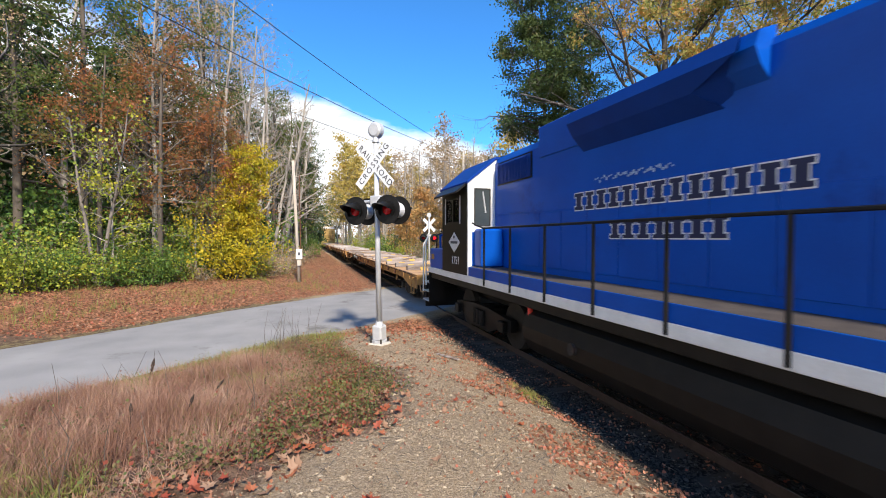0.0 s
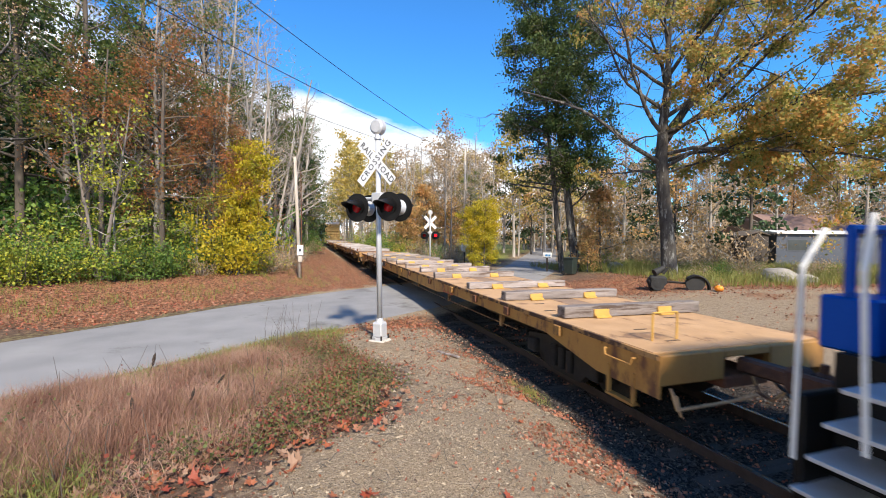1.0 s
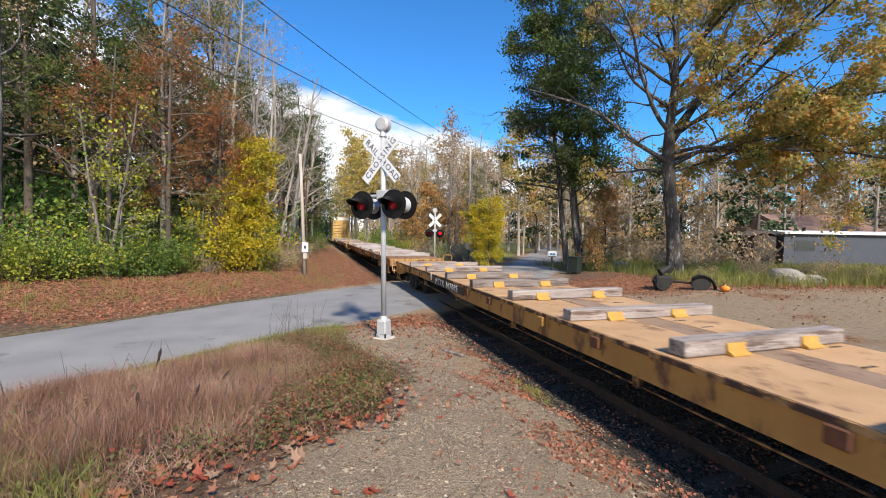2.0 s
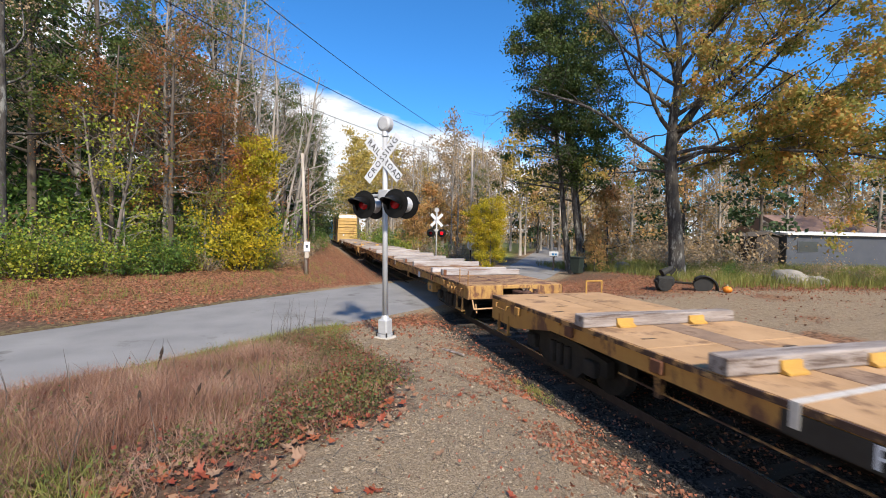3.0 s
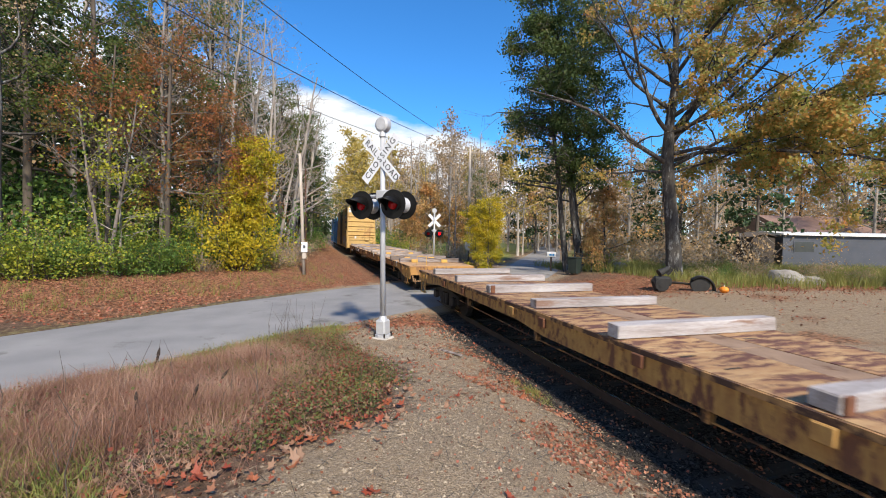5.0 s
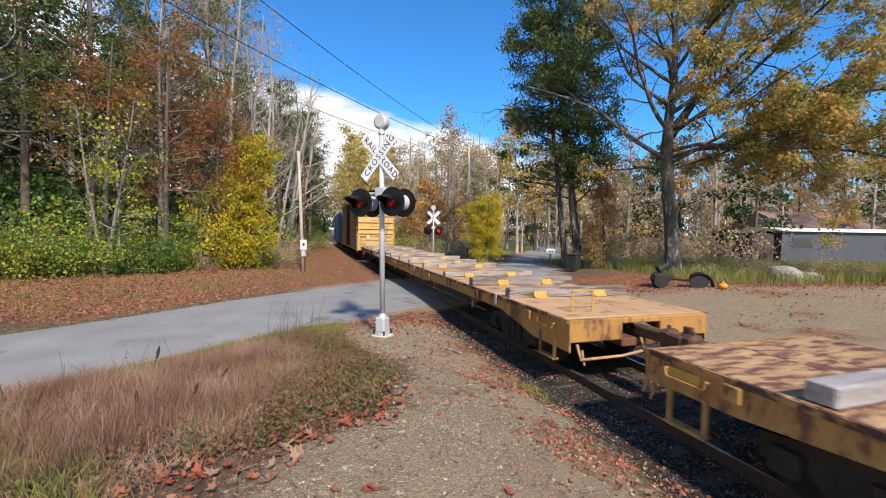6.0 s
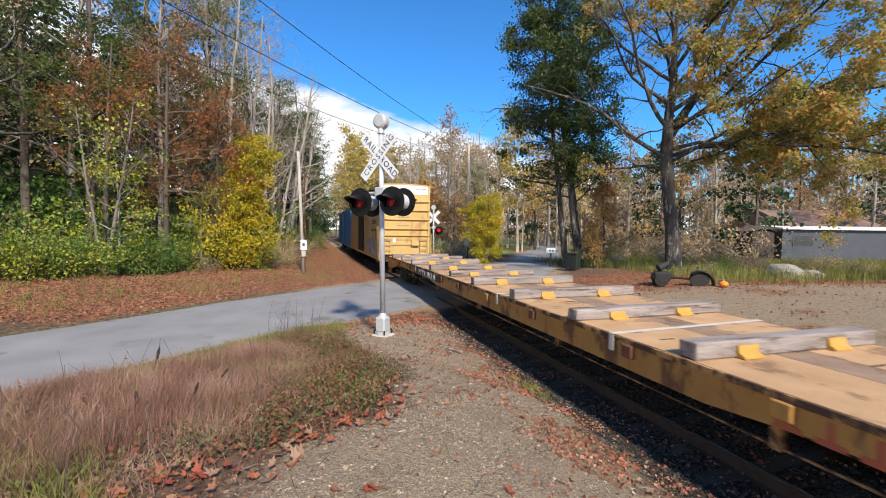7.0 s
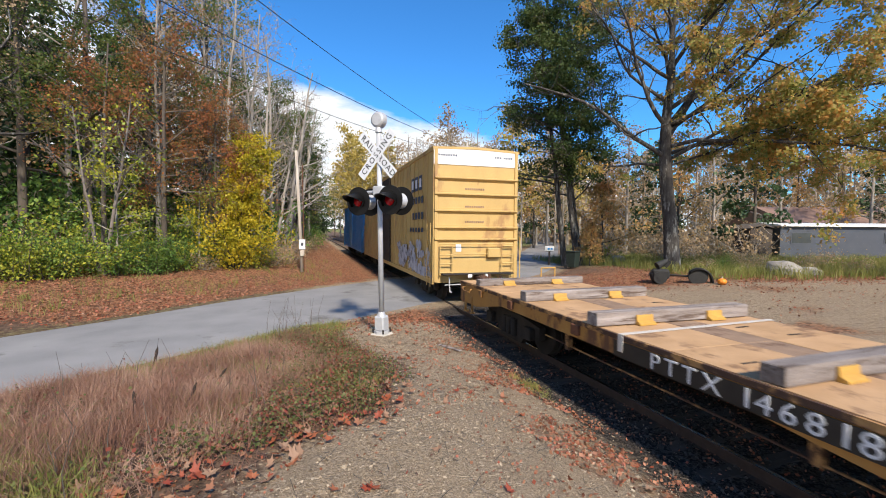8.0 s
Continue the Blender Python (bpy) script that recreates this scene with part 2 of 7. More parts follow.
M_CONCRETE = mat("concrete", (0.5, 0.47, 0.42), (0.38, 0.35, 0.31), 0.95, scale=6, bump=0.4)
M_CABLE = mat("black_cable", (0.015, 0.015, 0.016), (0.02, 0.02, 0.02), 0.6, bump=0)
M_LENS_ON = glow_mat("lit_red_lens", (0.9, 0.01, 0.02), 1.6)
M_LENS_OFF = mat("red_lens", (0.5, 0.01, 0.016), (0.36, 0.008, 0.012), 0.12, bump=0)
M_RED = mat("red_handle", (0.6, 0.05, 0.03), (0.5, 0.04, 0.03), 0.5, bump=0)

L_GREEN = leaf_mat("oak_leaves_green", [(0.06, 0.1, 0.026), (0.1, 0.155, 0.04), (0.15, 0.18, 0.045), (0.26, 0.17, 0.055)], 0.56)
L_RUST = leaf_mat("oak_leaves_rust", [(0.11, 0.14, 0.035), (0.24, 0.17, 0.06), (0.42, 0.16, 0.07), (0.52, 0.22, 0.1)], 0.56)
L_ORANGE = leaf_mat("oak_leaves_orange", [(0.13, 0.185, 0.045), (0.24, 0.27, 0.07), (0.4, 0.33, 0.095), (0.58, 0.33, 0.1), (0.64, 0.26, 0.1)], 0.55, single=0.5)
L_DEEP = leaf_mat("oak_leaves_deep_green", [(0.035, 0.065, 0.022), (0.06, 0.1, 0.03), (0.085, 0.125, 0.035), (0.14, 0.13, 0.045)], 0.4)
L_YELLOW = leaf_mat("yellow_leaves", [(0.14, 0.17, 0.02), (0.36, 0.32, 0.022), (0.6, 0.46, 0.03), (0.55, 0.36, 0.025)])
L_LIME = leaf_mat("shrub_leaves_lime", [(0.08, 0.14, 0.025), (0.2, 0.27, 0.04), (0.4, 0.4, 0.045), (0.58, 0.47, 0.05)])
L_SHRUB = leaf_mat("shrub_leaves_green", [(0.03, 0.075, 0.02), (0.08, 0.16, 0.035), (0.17, 0.27, 0.05), (0.34, 0.35, 0.055)])
L_BROWN = leaf_mat("dull_brown_leaves", [(0.22, 0.18, 0.1), (0.36, 0.26, 0.15), (0.48, 0.35, 0.21), (0.52, 0.36, 0.21)], 0.45)
L_PALE = leaf_mat("pale_yellow_leaves", [(0.24, 0.22, 0.06), (0.42, 0.34, 0.09), (0.5, 0.38, 0.1), (0.52, 0.32, 0.08)])
L_PINE = leaf_mat("pine_needles", [(0.025, 0.05, 0.02), (0.045, 0.08, 0.03), (0.06, 0.1, 0.035)], 0.2)
L_FALLEN = leaf_mat("fallen_leaves", [(0.09, 0.045, 0.03), (0.2, 0.08, 0.045), (0.33, 0.16, 0.09), (0.28, 0.07, 0.04), (0.42, 0.28, 0.19)], 0.1, clump=1.6, single=0.75)
L_RED = leaf_mat("red_and_green_leaves", [(0.03, 0.045, 0.016), (0.075, 0.1, 0.03), (0.13, 0.145, 0.045), (0.2, 0.12, 0.07), (0.26, 0.055, 0.04), (0.36, 0.2, 0.11)], 0.3, clump=2.6, single=0.6)
L_FAR = leaf_mat("far_orange_leaves", [(0.22, 0.2, 0.07), (0.42, 0.3, 0.12), (0.58, 0.33, 0.13), (0.6, 0.29, 0.11)], 0.45)
L_GRASS = leaf_mat("dry_grass", [(0.12, 0.058, 0.042), (0.24, 0.125, 0.088), (0.37, 0.225, 0.16), (0.46, 0.33, 0.24)], 0.3, clump=1.6, single=0.4)
L_GRASS_G = leaf_mat("green_grass", [(0.1, 0.15, 0.03), (0.18, 0.2, 0.05), (0.26, 0.25, 0.07), (0.32, 0.26, 0.12)], 0.3, clump=1.6, single=0.5)
L_STONES = leaf_mat("gravel_stones", [(0.075, 0.055, 0.038), (0.2, 0.152, 0.102), (0.32, 0.255, 0.178), (0.42, 0.345, 0.25)], 0.0, clump=1.6, single=0.85)

L_OAKLEAF = leaf_mat("lobed_oak_leaves", [(0.24, 0.045, 0.03), (0.32, 0.1, 0.045), (0.26, 0.14, 0.085), (0.32, 0.21, 0.14)], 0.2, clump=1.6, single=0.9)
M_STRAW = mat("dull_straw", (0.42, 0.35, 0.26), (0.22, 0.17, 0.12), 0.9, scale=3, fine=20, bump=0)
L_CINDER = leaf_mat("cinder_stones", [(0.014, 0.012, 0.011), (0.032, 0.028, 0.025), (0.06, 0.052, 0.046), (0.045, 0.03, 0.024)], 0.0, clump=1.6, single=0.8)


# ---- mesh helpers ----
def mesh_of(name, verts, faces, material, smooth=False):
    me = bpy.data.meshes.new(name)
    me.from_pydata(verts, [], faces)
    me.materials.append(material)
    if smooth:
        me.shade_smooth()
    return me


def part(name, bm, material, parent=None, label="", smooth=False):
    me = bpy.data.meshes.new(name)
    bm.to_mesh(me)
    bm.free()
    me.materials.append(material)
    if smooth:
        me.shade_smooth()
    ob = new(name, me)
    ob.parent = parent
    if label:
        tagged(ob, label)
    return ob


def share(name, me, parent, m):
    ob = new(name, me)
    ob.parent = parent
    ob.matrix_basis = m
    return ob


def box(bm, x0, x1, y0, y1, z0, z1, bevel=0.0, m=None):
    r = bmesh.ops.create_cube(bm, size=1.0)
    vs = r["verts"]
    for v in vs:
        v.co = Vector((x0 + (v.co.x + 0.5) * (x1 - x0), y0 + (v.co.y + 0.5) * (y1 - y0), z0 + (v.co.z + 0.5) * (z1 - z0)))
    if bevel:
        es = list({e for v in vs for e in v.link_edges})
        b = bmesh.ops.bevel(bm, geom=es, offset=bevel, segments=1, affect="EDGES")
        vs = list({v for f in b["faces"] for v in f.verts} | {v for v in vs if v.is_valid})
    if m is not None:
        bmesh.ops.transform(bm, matrix=m, verts=vs)
    return bm


def boxes(*rows, bevel=0.0):
    bm = bmesh.new()
    for r in rows:
        box(bm, *r, bevel=bevel)
    return bm


def rod(bm, a, b, r, r2=None, sides=8):
    a, b = Vector(a), Vector(b)
    d = b - a
    m = Matrix.Translation((a + b) / 2) @ d.to_track_quat("Z", "Y").to_matrix().to_4x4()
    bmesh.ops.create_cone(bm, cap_ends=True, segments=sides, radius1=r, radius2=r if r2 is None else r2, depth=d.length, matrix=m)
    return bm


def path_rod(bm, pts, r, sides=6):
    for a, b in zip(pts[:-1], pts[1:]):
        rod(bm, a, b, r, sides=sides)
    for p in pts[1:-1]:
        bmesh.ops.create_icosphere(bm, subdivisions=1, radius=r * 1.02, matrix=Matrix.Translation(p))
    return bm


def prism(bm, outline, y0, y1, axis="y"):
    """An outline of (x, z) drawn out along y, or of (y, z) along x."""
    def at(p, q):
        return (p[0], q, p[1]) if axis == "y" else (q, p[0], p[1])
    a = [bm.verts.new(at(p, y0)) for p in outline]
    b = [bm.verts.new(at(p, y1)) for p in outline]
    n = len(outline)
    bm.faces.new(a)
    bm.faces.new(b[::-1])
    for i in range(n):
        bm.faces.new((a[i], b[i], b[(i + 1) % n], a[(i + 1) % n]))
    bmesh.ops.recalc_face_normals(bm, faces=bm.faces[:])
    return bm


def text_mesh(body, size, depth=0.004, align="CENTER", width=1.0):
    cu = bpy.data.curves.new("lettering", "FONT")
    cu.body, cu.size, cu.extrude, cu.align_x, cu.align_y = body, size, depth, align, "CENTER"
    cu.resolution_u = 2
    cu.space_character = width
    tmp = bpy.data.objects.new("lettering_tmp", cu)
    me = bpy.data.meshes.new_from_object(tmp)
    bpy.data.objects.remove(tmp)
    return me


def lettering(body, size, material, parent, m, name="lettering", width=1.0):
    me = text_mesh(body, size, width=width)
    me.materials.clear()
    me.materials.append(material)
    return share(name, me, parent, m)


def number_row(body, size, material, parent, m, width):
    """A row of letters, each one a part of its own."""
    x = 0.0
    row = []
    for ch in body:
        if ch == " ":
            x += size * 0.45
            continue
        me = text_mesh(ch, size, align="LEFT")
        for v in me.vertices:
            v.co.x *= 1.18
        me.materials.clear()
        me.materials.append(material)
        w = max(v.co.x for v in me.vertices)
        row.append((me, x))
        x += w + size * 0.13 * width
    for me, at in row:
        share("car_letter", me, parent, m @ Matrix.Translation((at - x / 2, 0, 0)))


def tubes(lines):
    """Tapered tubes along lines of (points, radii, sides), as verts and faces."""
    verts, faces = [], []
    for pts, rad, sides in lines:
        base = len(verts)
        n = len(pts)
        for i in range(n):
            d = pts[min(i + 1, n - 1)] - pts[max(i - 1, 0)]
            d = d / (np.linalg.norm(d) + 1e-9)
            up = np.array((0, 0, 1.0)) if abs(d[2]) < 0.9 else np.array((1.0, 0, 0))
            u = np.cross(d, up)
            u /= np.linalg.norm(u) + 1e-9
            w = np.cross(d, u)
            for k in range(sides):
                a = 2 * math.pi * k / sides
                verts.append(tuple(pts[i] + rad[i] * (math.cos(a) * u + math.sin(a) * w)))
        for i in range(n - 1):
            for k in range(sides):
                a, b = base + i * sides + k, base + i * sides + (k + 1) % sides
                faces.append((a, b, b + sides, a + sides))
    return verts, faces


def leaf_quads(centres, size, rng, droop=0.3, flat=0.0):
    """Pointed four-cornered leaves, bent at random, round the centres."""
    c = np.asarray(centres, float)
    n = len(c)
    a = rng.normal(size=(n, 3))
    a[:, 2] = a[:, 2] * (1 - flat) - droop
    a /= np.linalg.norm(a, axis=1)[:, None] + 1e-9
    b = rng.normal(size=(n, 3))
    b[:, 2] *= 1 - flat
    b -= (b * a).sum(1)[:, None] * a
    b /= np.linalg.norm(b, axis=1)[:, None] + 1e-9
    s = size * rng.uniform(0.6, 1.4, (n, 1))
    w = s * rng.uniform(0.3, 0.48, (n, 1))
    v = np.stack([c - a * s * 0.5, c + b * w, c + a * s * 0.5, c - b * w], 1).reshape(-1, 3)
    f = np.arange(4 * n).reshape(-1, 4)
    return v, f


# ---- ground, road, track ----
TRACK_X = 5.16
ROAD = [(-60, -16, 4.6), (-30, -5, 4.6), (-14, 3.4, 4.6), (-9, 6.6, 4.6), (-5.3, 9.4, 4.6), (-4.0, 10.6, 4.8), (-2.2, 12.6, 5.2), (0.2, 14.4, 6.0), (2.6, 16.0, 6.4),
        (5.2, 17.8, 6.0), (9.0, 20.6, 5.0), (13.6, 25.0, 4.4), (18.0, 31.4, 4.2), (30.0, 50.0, 4.2), (60.0, 97.0, 4.2), (150, 240, 4.2)]


def smooth(a, b, x):
    t = np.clip((x - a) / (b - a), 0, 1)
    return t * t * (3 - 2 * t)


def road_gap(x, y):
    """Distance outside the road's edge (negative on the road)."""
    best = np.full(np.shape(x), 1e9)
    for (x0, y0, w0), (x1, y1, w1) in zip(ROAD[:-1], ROAD[1:]):
        dx, dy = x1 - x0, y1 - y0
        t = np.clip(((x - x0) * dx + (y - y0) * dy) / (dx * dx + dy * dy), 0, 1)
        d = np.hypot(x - x0 - t * dx, y - y0 - t * dy) - (w0 + t * (w1 - w0)) / 2
        best = np.minimum(best, d)
    return best


def lumps(x, y, s, seed=0.0):
    return (np.sin(x * s + seed) * np.cos(y * s * 1.13 + seed * 1.7) + 0.6 * np.sin(x * s * 2.3 + y * s * 1.9 + seed * 2.1) + 0.35 * np.cos(x * s * 4.1 - y * s * 3.7 + seed)) / 1.95


def height(x, y):
    x, y = np.asarray(x, float), np.asarray(y, float)
    g = road_gap(x, y)
    off = smooth(0.0, 2.2, g)
    d = np.abs(x - TRACK_X)
    near = smooth(9.5, 2.5, y) * smooth(3.4, 0.6, x) * 0.55
    verge = 0.12 * smooth(3.9, 2.2, x) * smooth(13, 8, y)
    wood = 0.55 * smooth(2.0, 9.0, g) * smooth(3.0, -4.0, x) * smooth(9, 16, y)
    right = 0.32 * smooth(12, 18, x) * smooth(28, 20, y)
    z = (near + verge + wood + right + 0.03 * lumps(x, y, 1.7) + 0.012 * lumps(x, y, 6.1, 2.0)) * off
    bed = smooth(2.3, 1.3, d) * smooth(0.3, 1.5, g)
    z = z * (1 - bed) + bed * (-0.14 + 0.015 * lumps(x, y, 5.0, 1.0))
    return z - 0.03 * (1 - off)


def spaced(lo, hi, a, b, fine, grow=1.13):
    out = list(np.arange(a, b, fine))
    s, v = fine, a
    while v > lo:
        s *= grow
        v -= s
        out.insert(0, v)
    s, v = fine, out[-1]
    while v < hi:
        s *= grow
        v += s
        out.append(v)
    return np.array(out)


BANK_Y, BANK_X = (2.0, 3.2, 3.6, 3.9, 4.4, 5.3, 6.1, 7.5, 9.3, 11.0), (-0.9, -0.7, -0.2, 0.4, 0.72, 0.95, 1.0, 0.9, 0.5, 0.2)  # edge between bank and gravel


def cover(x, y):
    """How much of the ground is gravel, fallen leaves and green grass."""
    g = road_gap(x, y)
    n1, n2 = lumps(x, y, 1.1, 3.0), lumps(x, y, 2.6, 5.0)
    gravel = smooth(-0.3, 0.7, x - np.interp(y, BANK_Y, BANK_X) + 0.3 * n1) * smooth(4.9, 3.6, x + 0.2 * n2) * smooth(0, 1, g)
    gravel = np.maximum(gravel, smooth(1.2, 0.0, g) * smooth(-2.0, 1.0, x) * 0.9)
    gravel = np.maximum(gravel, smooth(7.2, 8.6, x) * smooth(16.6, 14.0, y + 0.22 * (x - 12) + n1) * 0.75)
    leaf = smooth(0.0, 0.4, g) * smooth(-1.0, 0.2, n2 + 0.4) * smooth(10, 12.5, y + 0.3 * x) * smooth(4.2, 2.6, x)
    leaf = np.maximum(leaf, smooth(0.2, 0.9, n1 + 0.5) * smooth(1.9, 2.5, x) * smooth(3.6, 3.0, x) * smooth(9, 6, y) * 0.5)
    leaf = np.maximum(leaf, smooth(8, 11, x) * smooth(13, 16, y + 0.22 * (x - 12)) * smooth(22, 17, y) * 0.9)
    leaf = np.maximum(leaf, 0.7 * smooth(8, 9.5, x) * smooth(0.2, 0.7, lumps(x, y, 0.7, 2.0) + 0.3 * lumps(x, y, 2.3, 4.0)))
    green = smooth(14, 20, x) * smooth(17, 22, y) * smooth(0.5, 2, g) + smooth(1.4, 0.3, g) * smooth(2.5, 0.0, x) * 0.35
    return np.clip(gravel, 0, 1), np.clip(leaf, 0, 1), np.clip(green, 0, 1)


def ground_material():
    m = bpy.data.materials.new("soil_and_cover")
    m.use_nodes = True
    n, l = m.node_tree.nodes, m.node_tree.links
    p = n["Principled BSDF"]
    p.inputs["Roughness"].default_value = 0.95
    p.inputs["Specular IOR Level"].default_value = 0.2
    tc = n.new("ShaderNodeTexCoord")

    def noise_at(scale, detail=5, rough=0.6):
        t = n.new("ShaderNodeTexNoise")
        t.inputs["Scale"].default_value, t.inputs["Detail"].default_value, t.inputs["Roughness"].default_value = scale, detail, rough
        l.new(tc.outputs["Object"], t.inputs["Vector"])
        return t.outputs[0]

    def ramp(src, tones):
        r = n.new("ShaderNodeValToRGB")
        e = r.color_ramp.elements
        while len(e) < len(tones):
            e.new(0.5)
        for i, t in enumerate(tones):
            e[i].position, e[i].color = 0.3 + 0.4 * i / (len(tones) - 1), (*t, 1)
        l.new(src, r.inputs[0])
        return r.outputs[0]

    def mix(f, a, b):
        x = n.new("ShaderNodeMix")
        x.data_type = "RGBA"
        l.new(f, x.inputs[0])
        l.new(a, x.inputs[6])
        l.new(b, x.inputs[7])
        return x.outputs[2]

    at = n.new("ShaderNodeAttribute")
    at.attribute_name = "cover"
    sp = n.new("ShaderNodeSeparateColor")
    l.new(at.outputs["Color"], sp.inputs[0])
    broad, mid, fine = noise_at(0.9, 7), noise_at(9, 6), noise_at(70, 4)

    def ragged(src):
        s = n.new("ShaderNodeMath")
        s.operation = "MULTIPLY_ADD"
        s.inputs[1].default_value = 1.6
        l.new(mid, s.inputs[0])
        l.new(src, s.inputs[2])
        r = n.new("ShaderNodeMapRange")
        r.inputs[1].default_value, r.inputs[2].default_value = 1.05, 1.55
        l.new(s.outputs[0], r.inputs[0])
        return r.outputs[0]

    vor = n.new("ShaderNodeTexVoronoi")
    vor.inputs["Scale"].default_value = 48
    l.new(tc.outputs["Object"], vor.inputs["Vector"])
    vor2 = n.new("ShaderNodeTexVoronoi")
    vor2.inputs["Scale"].default_value = 16
    l.new(tc.outputs["Object"], vor2.inputs["Vector"])
    sepc = n.new("ShaderNodeSeparateColor")
    l.new(vor.outputs["Color"], sepc.inputs[0])
    sepl = n.new("ShaderNodeSeparateColor")
    l.new(vor2.outputs["Color"], sepl.inputs[0])
    soil = ramp(mid, [(0.06, 0.04, 0.026), (0.13, 0.082, 0.056), (0.2, 0.13, 0.088)])
    stones = mix(broad, ramp(noise_at(38, 9, 0.8), [(0.03, 0.022, 0.014), (0.26, 0.196, 0.13), (0.66, 0.54, 0.4)]), ramp(fine, [(0.1, 0.074, 0.048), (0.3, 0.228, 0.152), (0.5, 0.395, 0.27)]))
    leaves = ramp(sepl.outputs[1], [(0.11, 0.055, 0.03), (0.2, 0.095, 0.05), (0.33, 0.16, 0.085)])
    grass = ramp(mid, [(0.09, 0.13, 0.03), (0.18, 0.2, 0.06), (0.28, 0.24, 0.12)])
    col = mix(ragged(sp.outputs[0]), soil, stones)
    bed = n.new("ShaderNodeAttribute")
    bed.attribute_name = "bed"
    cinder = ramp(sepc.outputs[0], [(0.014, 0.012, 0.011), (0.035, 0.03, 0.026), (0.075, 0.063, 0.054)])
    col = mix(ragged(bed.outputs["Fac"]), col, cinder)
    col = mix(ragged(sp.outputs[2]), col, grass)
    col = mix(ragged(sp.outputs[1]), col, leaves)
    l.new(col, p.inputs["Base Color"])
    h = n.new("ShaderNodeMath")
    h.operation = "ADD"
    l.new(fine, h.inputs[0])
    l.new(mid, h.inputs[1])
    bp = n.new("ShaderNodeBump")
    bp.inputs["Strength"].default_value, bp.inputs["Distance"].default_value = 0.9, 0.035
    l.new(h.outputs[0], bp.inputs["Height"])
    l.new(bp.outputs[0], p.inputs["Normal"])
    return m


def build_ground():
    xs, ys = spaced(-700, 900, -6.0, 7.5, 0.13), spaced(-500, 1500, 1.5, 14.0, 0.13)
    gx, gy = np.meshgrid(xs, ys, indexing="ij")
    gz = height(gx, gy)
    nx, ny = gx.shape
    i = np.arange(nx * ny).reshape(nx, ny)
    faces = np.stack([i[:-1, :-1], i[1:, :-1], i[1:, 1:], i[:-1, 1:]], -1).reshape(-1, 4)
    me = mesh_of("ground", np.stack([gx, gy, gz], -1).reshape(-1, 3).tolist(), faces.tolist(), ground_material(), True)
    r, g, b = cover(gx, gy)
    col = np.stack([r, g, b, np.ones_like(r)], -1).reshape(-1).astype(np.float32)
    at = me.attributes.new("cover", "FLOAT_COLOR", "POINT")
    at.data.foreach_set("color", col)
    b4 = smooth(2.75, 1.5, np.abs(gx - TRACK_X) + 0.25 * lumps(gx, gy, 1.3, 6.0)) * smooth(0.2, 1.0, road_gap(gx, gy)) * smooth(60, 30, gy)
    at = me.attributes.new("bed", "FLOAT", "POINT")
    at.data.foreach_set("value", b4.reshape(-1).astype(np.float32))
    tagged(new("ground", me), "sandy ground with gravel, fallen leaves and dry grass", "ground", kind="structure")


def build_road():
    pts = []
    for (x0, y0, w0), (x1, y1, w1) in zip(ROAD[:-1], ROAD[1:]):
        k = max(2, int(math.hypot(x1 - x0, y1 - y0) / 1.2))
        for j in range(k):
            t = j / k
            pts.append((x0 + t * (x1 - x0), y0 + t * (y1 - y0), w0 + t * (w1 - w0)))
    p = np.array(pts)
    for _ in range(14):
        p[1:-1] = (p[:-2] + 2 * p[1:-1] + p[2:]) / 4
    verts, faces = [], []
    cross = 7
    for j in range(len(p)):
        d = p[min(j + 1, len(p) - 1), :2] - p[max(j - 1, 0), :2]
        d /= np.linalg.norm(d)
        nrm = np.array((-d[1], d[0]))
        for c in range(cross):
            s = (c / (cross - 1) - 0.5) * (p[j, 2] + 0.1 * math.sin(j * 1.7 + c) + 0.12 * math.sin(j * 0.6))
            q = p[j, :2] + nrm * s
            edge = abs(c / (cross - 1) - 0.5) * 2
            verts.append((q[0], q[1], 0.012 - 0.05 * edge ** 6))
    for j in range(len(p) - 1):
        for c in range(cross - 1):
            a = j * cross + c
            faces.append((a, a + 1, a + cross + 1, a + cross))
    tagged(new("road", mesh_of("road", verts, faces, M_ASPHALT, True)), "worn grey asphalt lane crossing the railway", "road", kind="structure")


def build_track():
    track = tagged(new("railway_track"), "rusty rails on dark wooden sleepers", "railway", kind="structure")
    head = [(-0.036, 0.0), (0.036, 0.0), (0.036, -0.035), (0.01, -0.045), (0.01, -0.13), (0.07, -0.145), (0.07, -0.16), (-0.07, -0.16), (-0.07, -0.145), (-0.01, -0.13), (-0.01, -0.045), (-0.036, -0.035)]
    for s in (-1, 1):
        x = TRACK_X + s * 0.7535
        rail = part("rail", prism(bmesh.new(), [(x + a, b) for a, b in head], -60, 500), M_RAIL, track)
        part("running_surface", boxes((x - 0.026, x + 0.026, -60, 500, -0.004, 0.003)), M_RAIL_TOP, rail, "polished rail head")
    rng = np.random.default_rng(4)
    tie = bmesh.new()
    box(tie, -1.28, 1.28, -0.11, 0.11, -0.18, 0.0, bevel=0.015)
    me = bpy.data.meshes.new("sleeper")
    tie.to_mesh(me)
    tie.free()
    me.materials.append(M_TIE)
    for k in range(150):
        y = -4 + k * 0.56
        if 14.4 < y < 21.0:
            continue
        share("sleeper", me, track, pose(TRACK_X + rng.normal(0, 0.02), y, -0.135 + rng.normal(0, 0.008), 0, 0, rng.normal(0, 0.8)))


build_ground()
build_road()
build_track()

# ---- train ----
SPEED = 10.92
MOVING = []
WHEELS = []


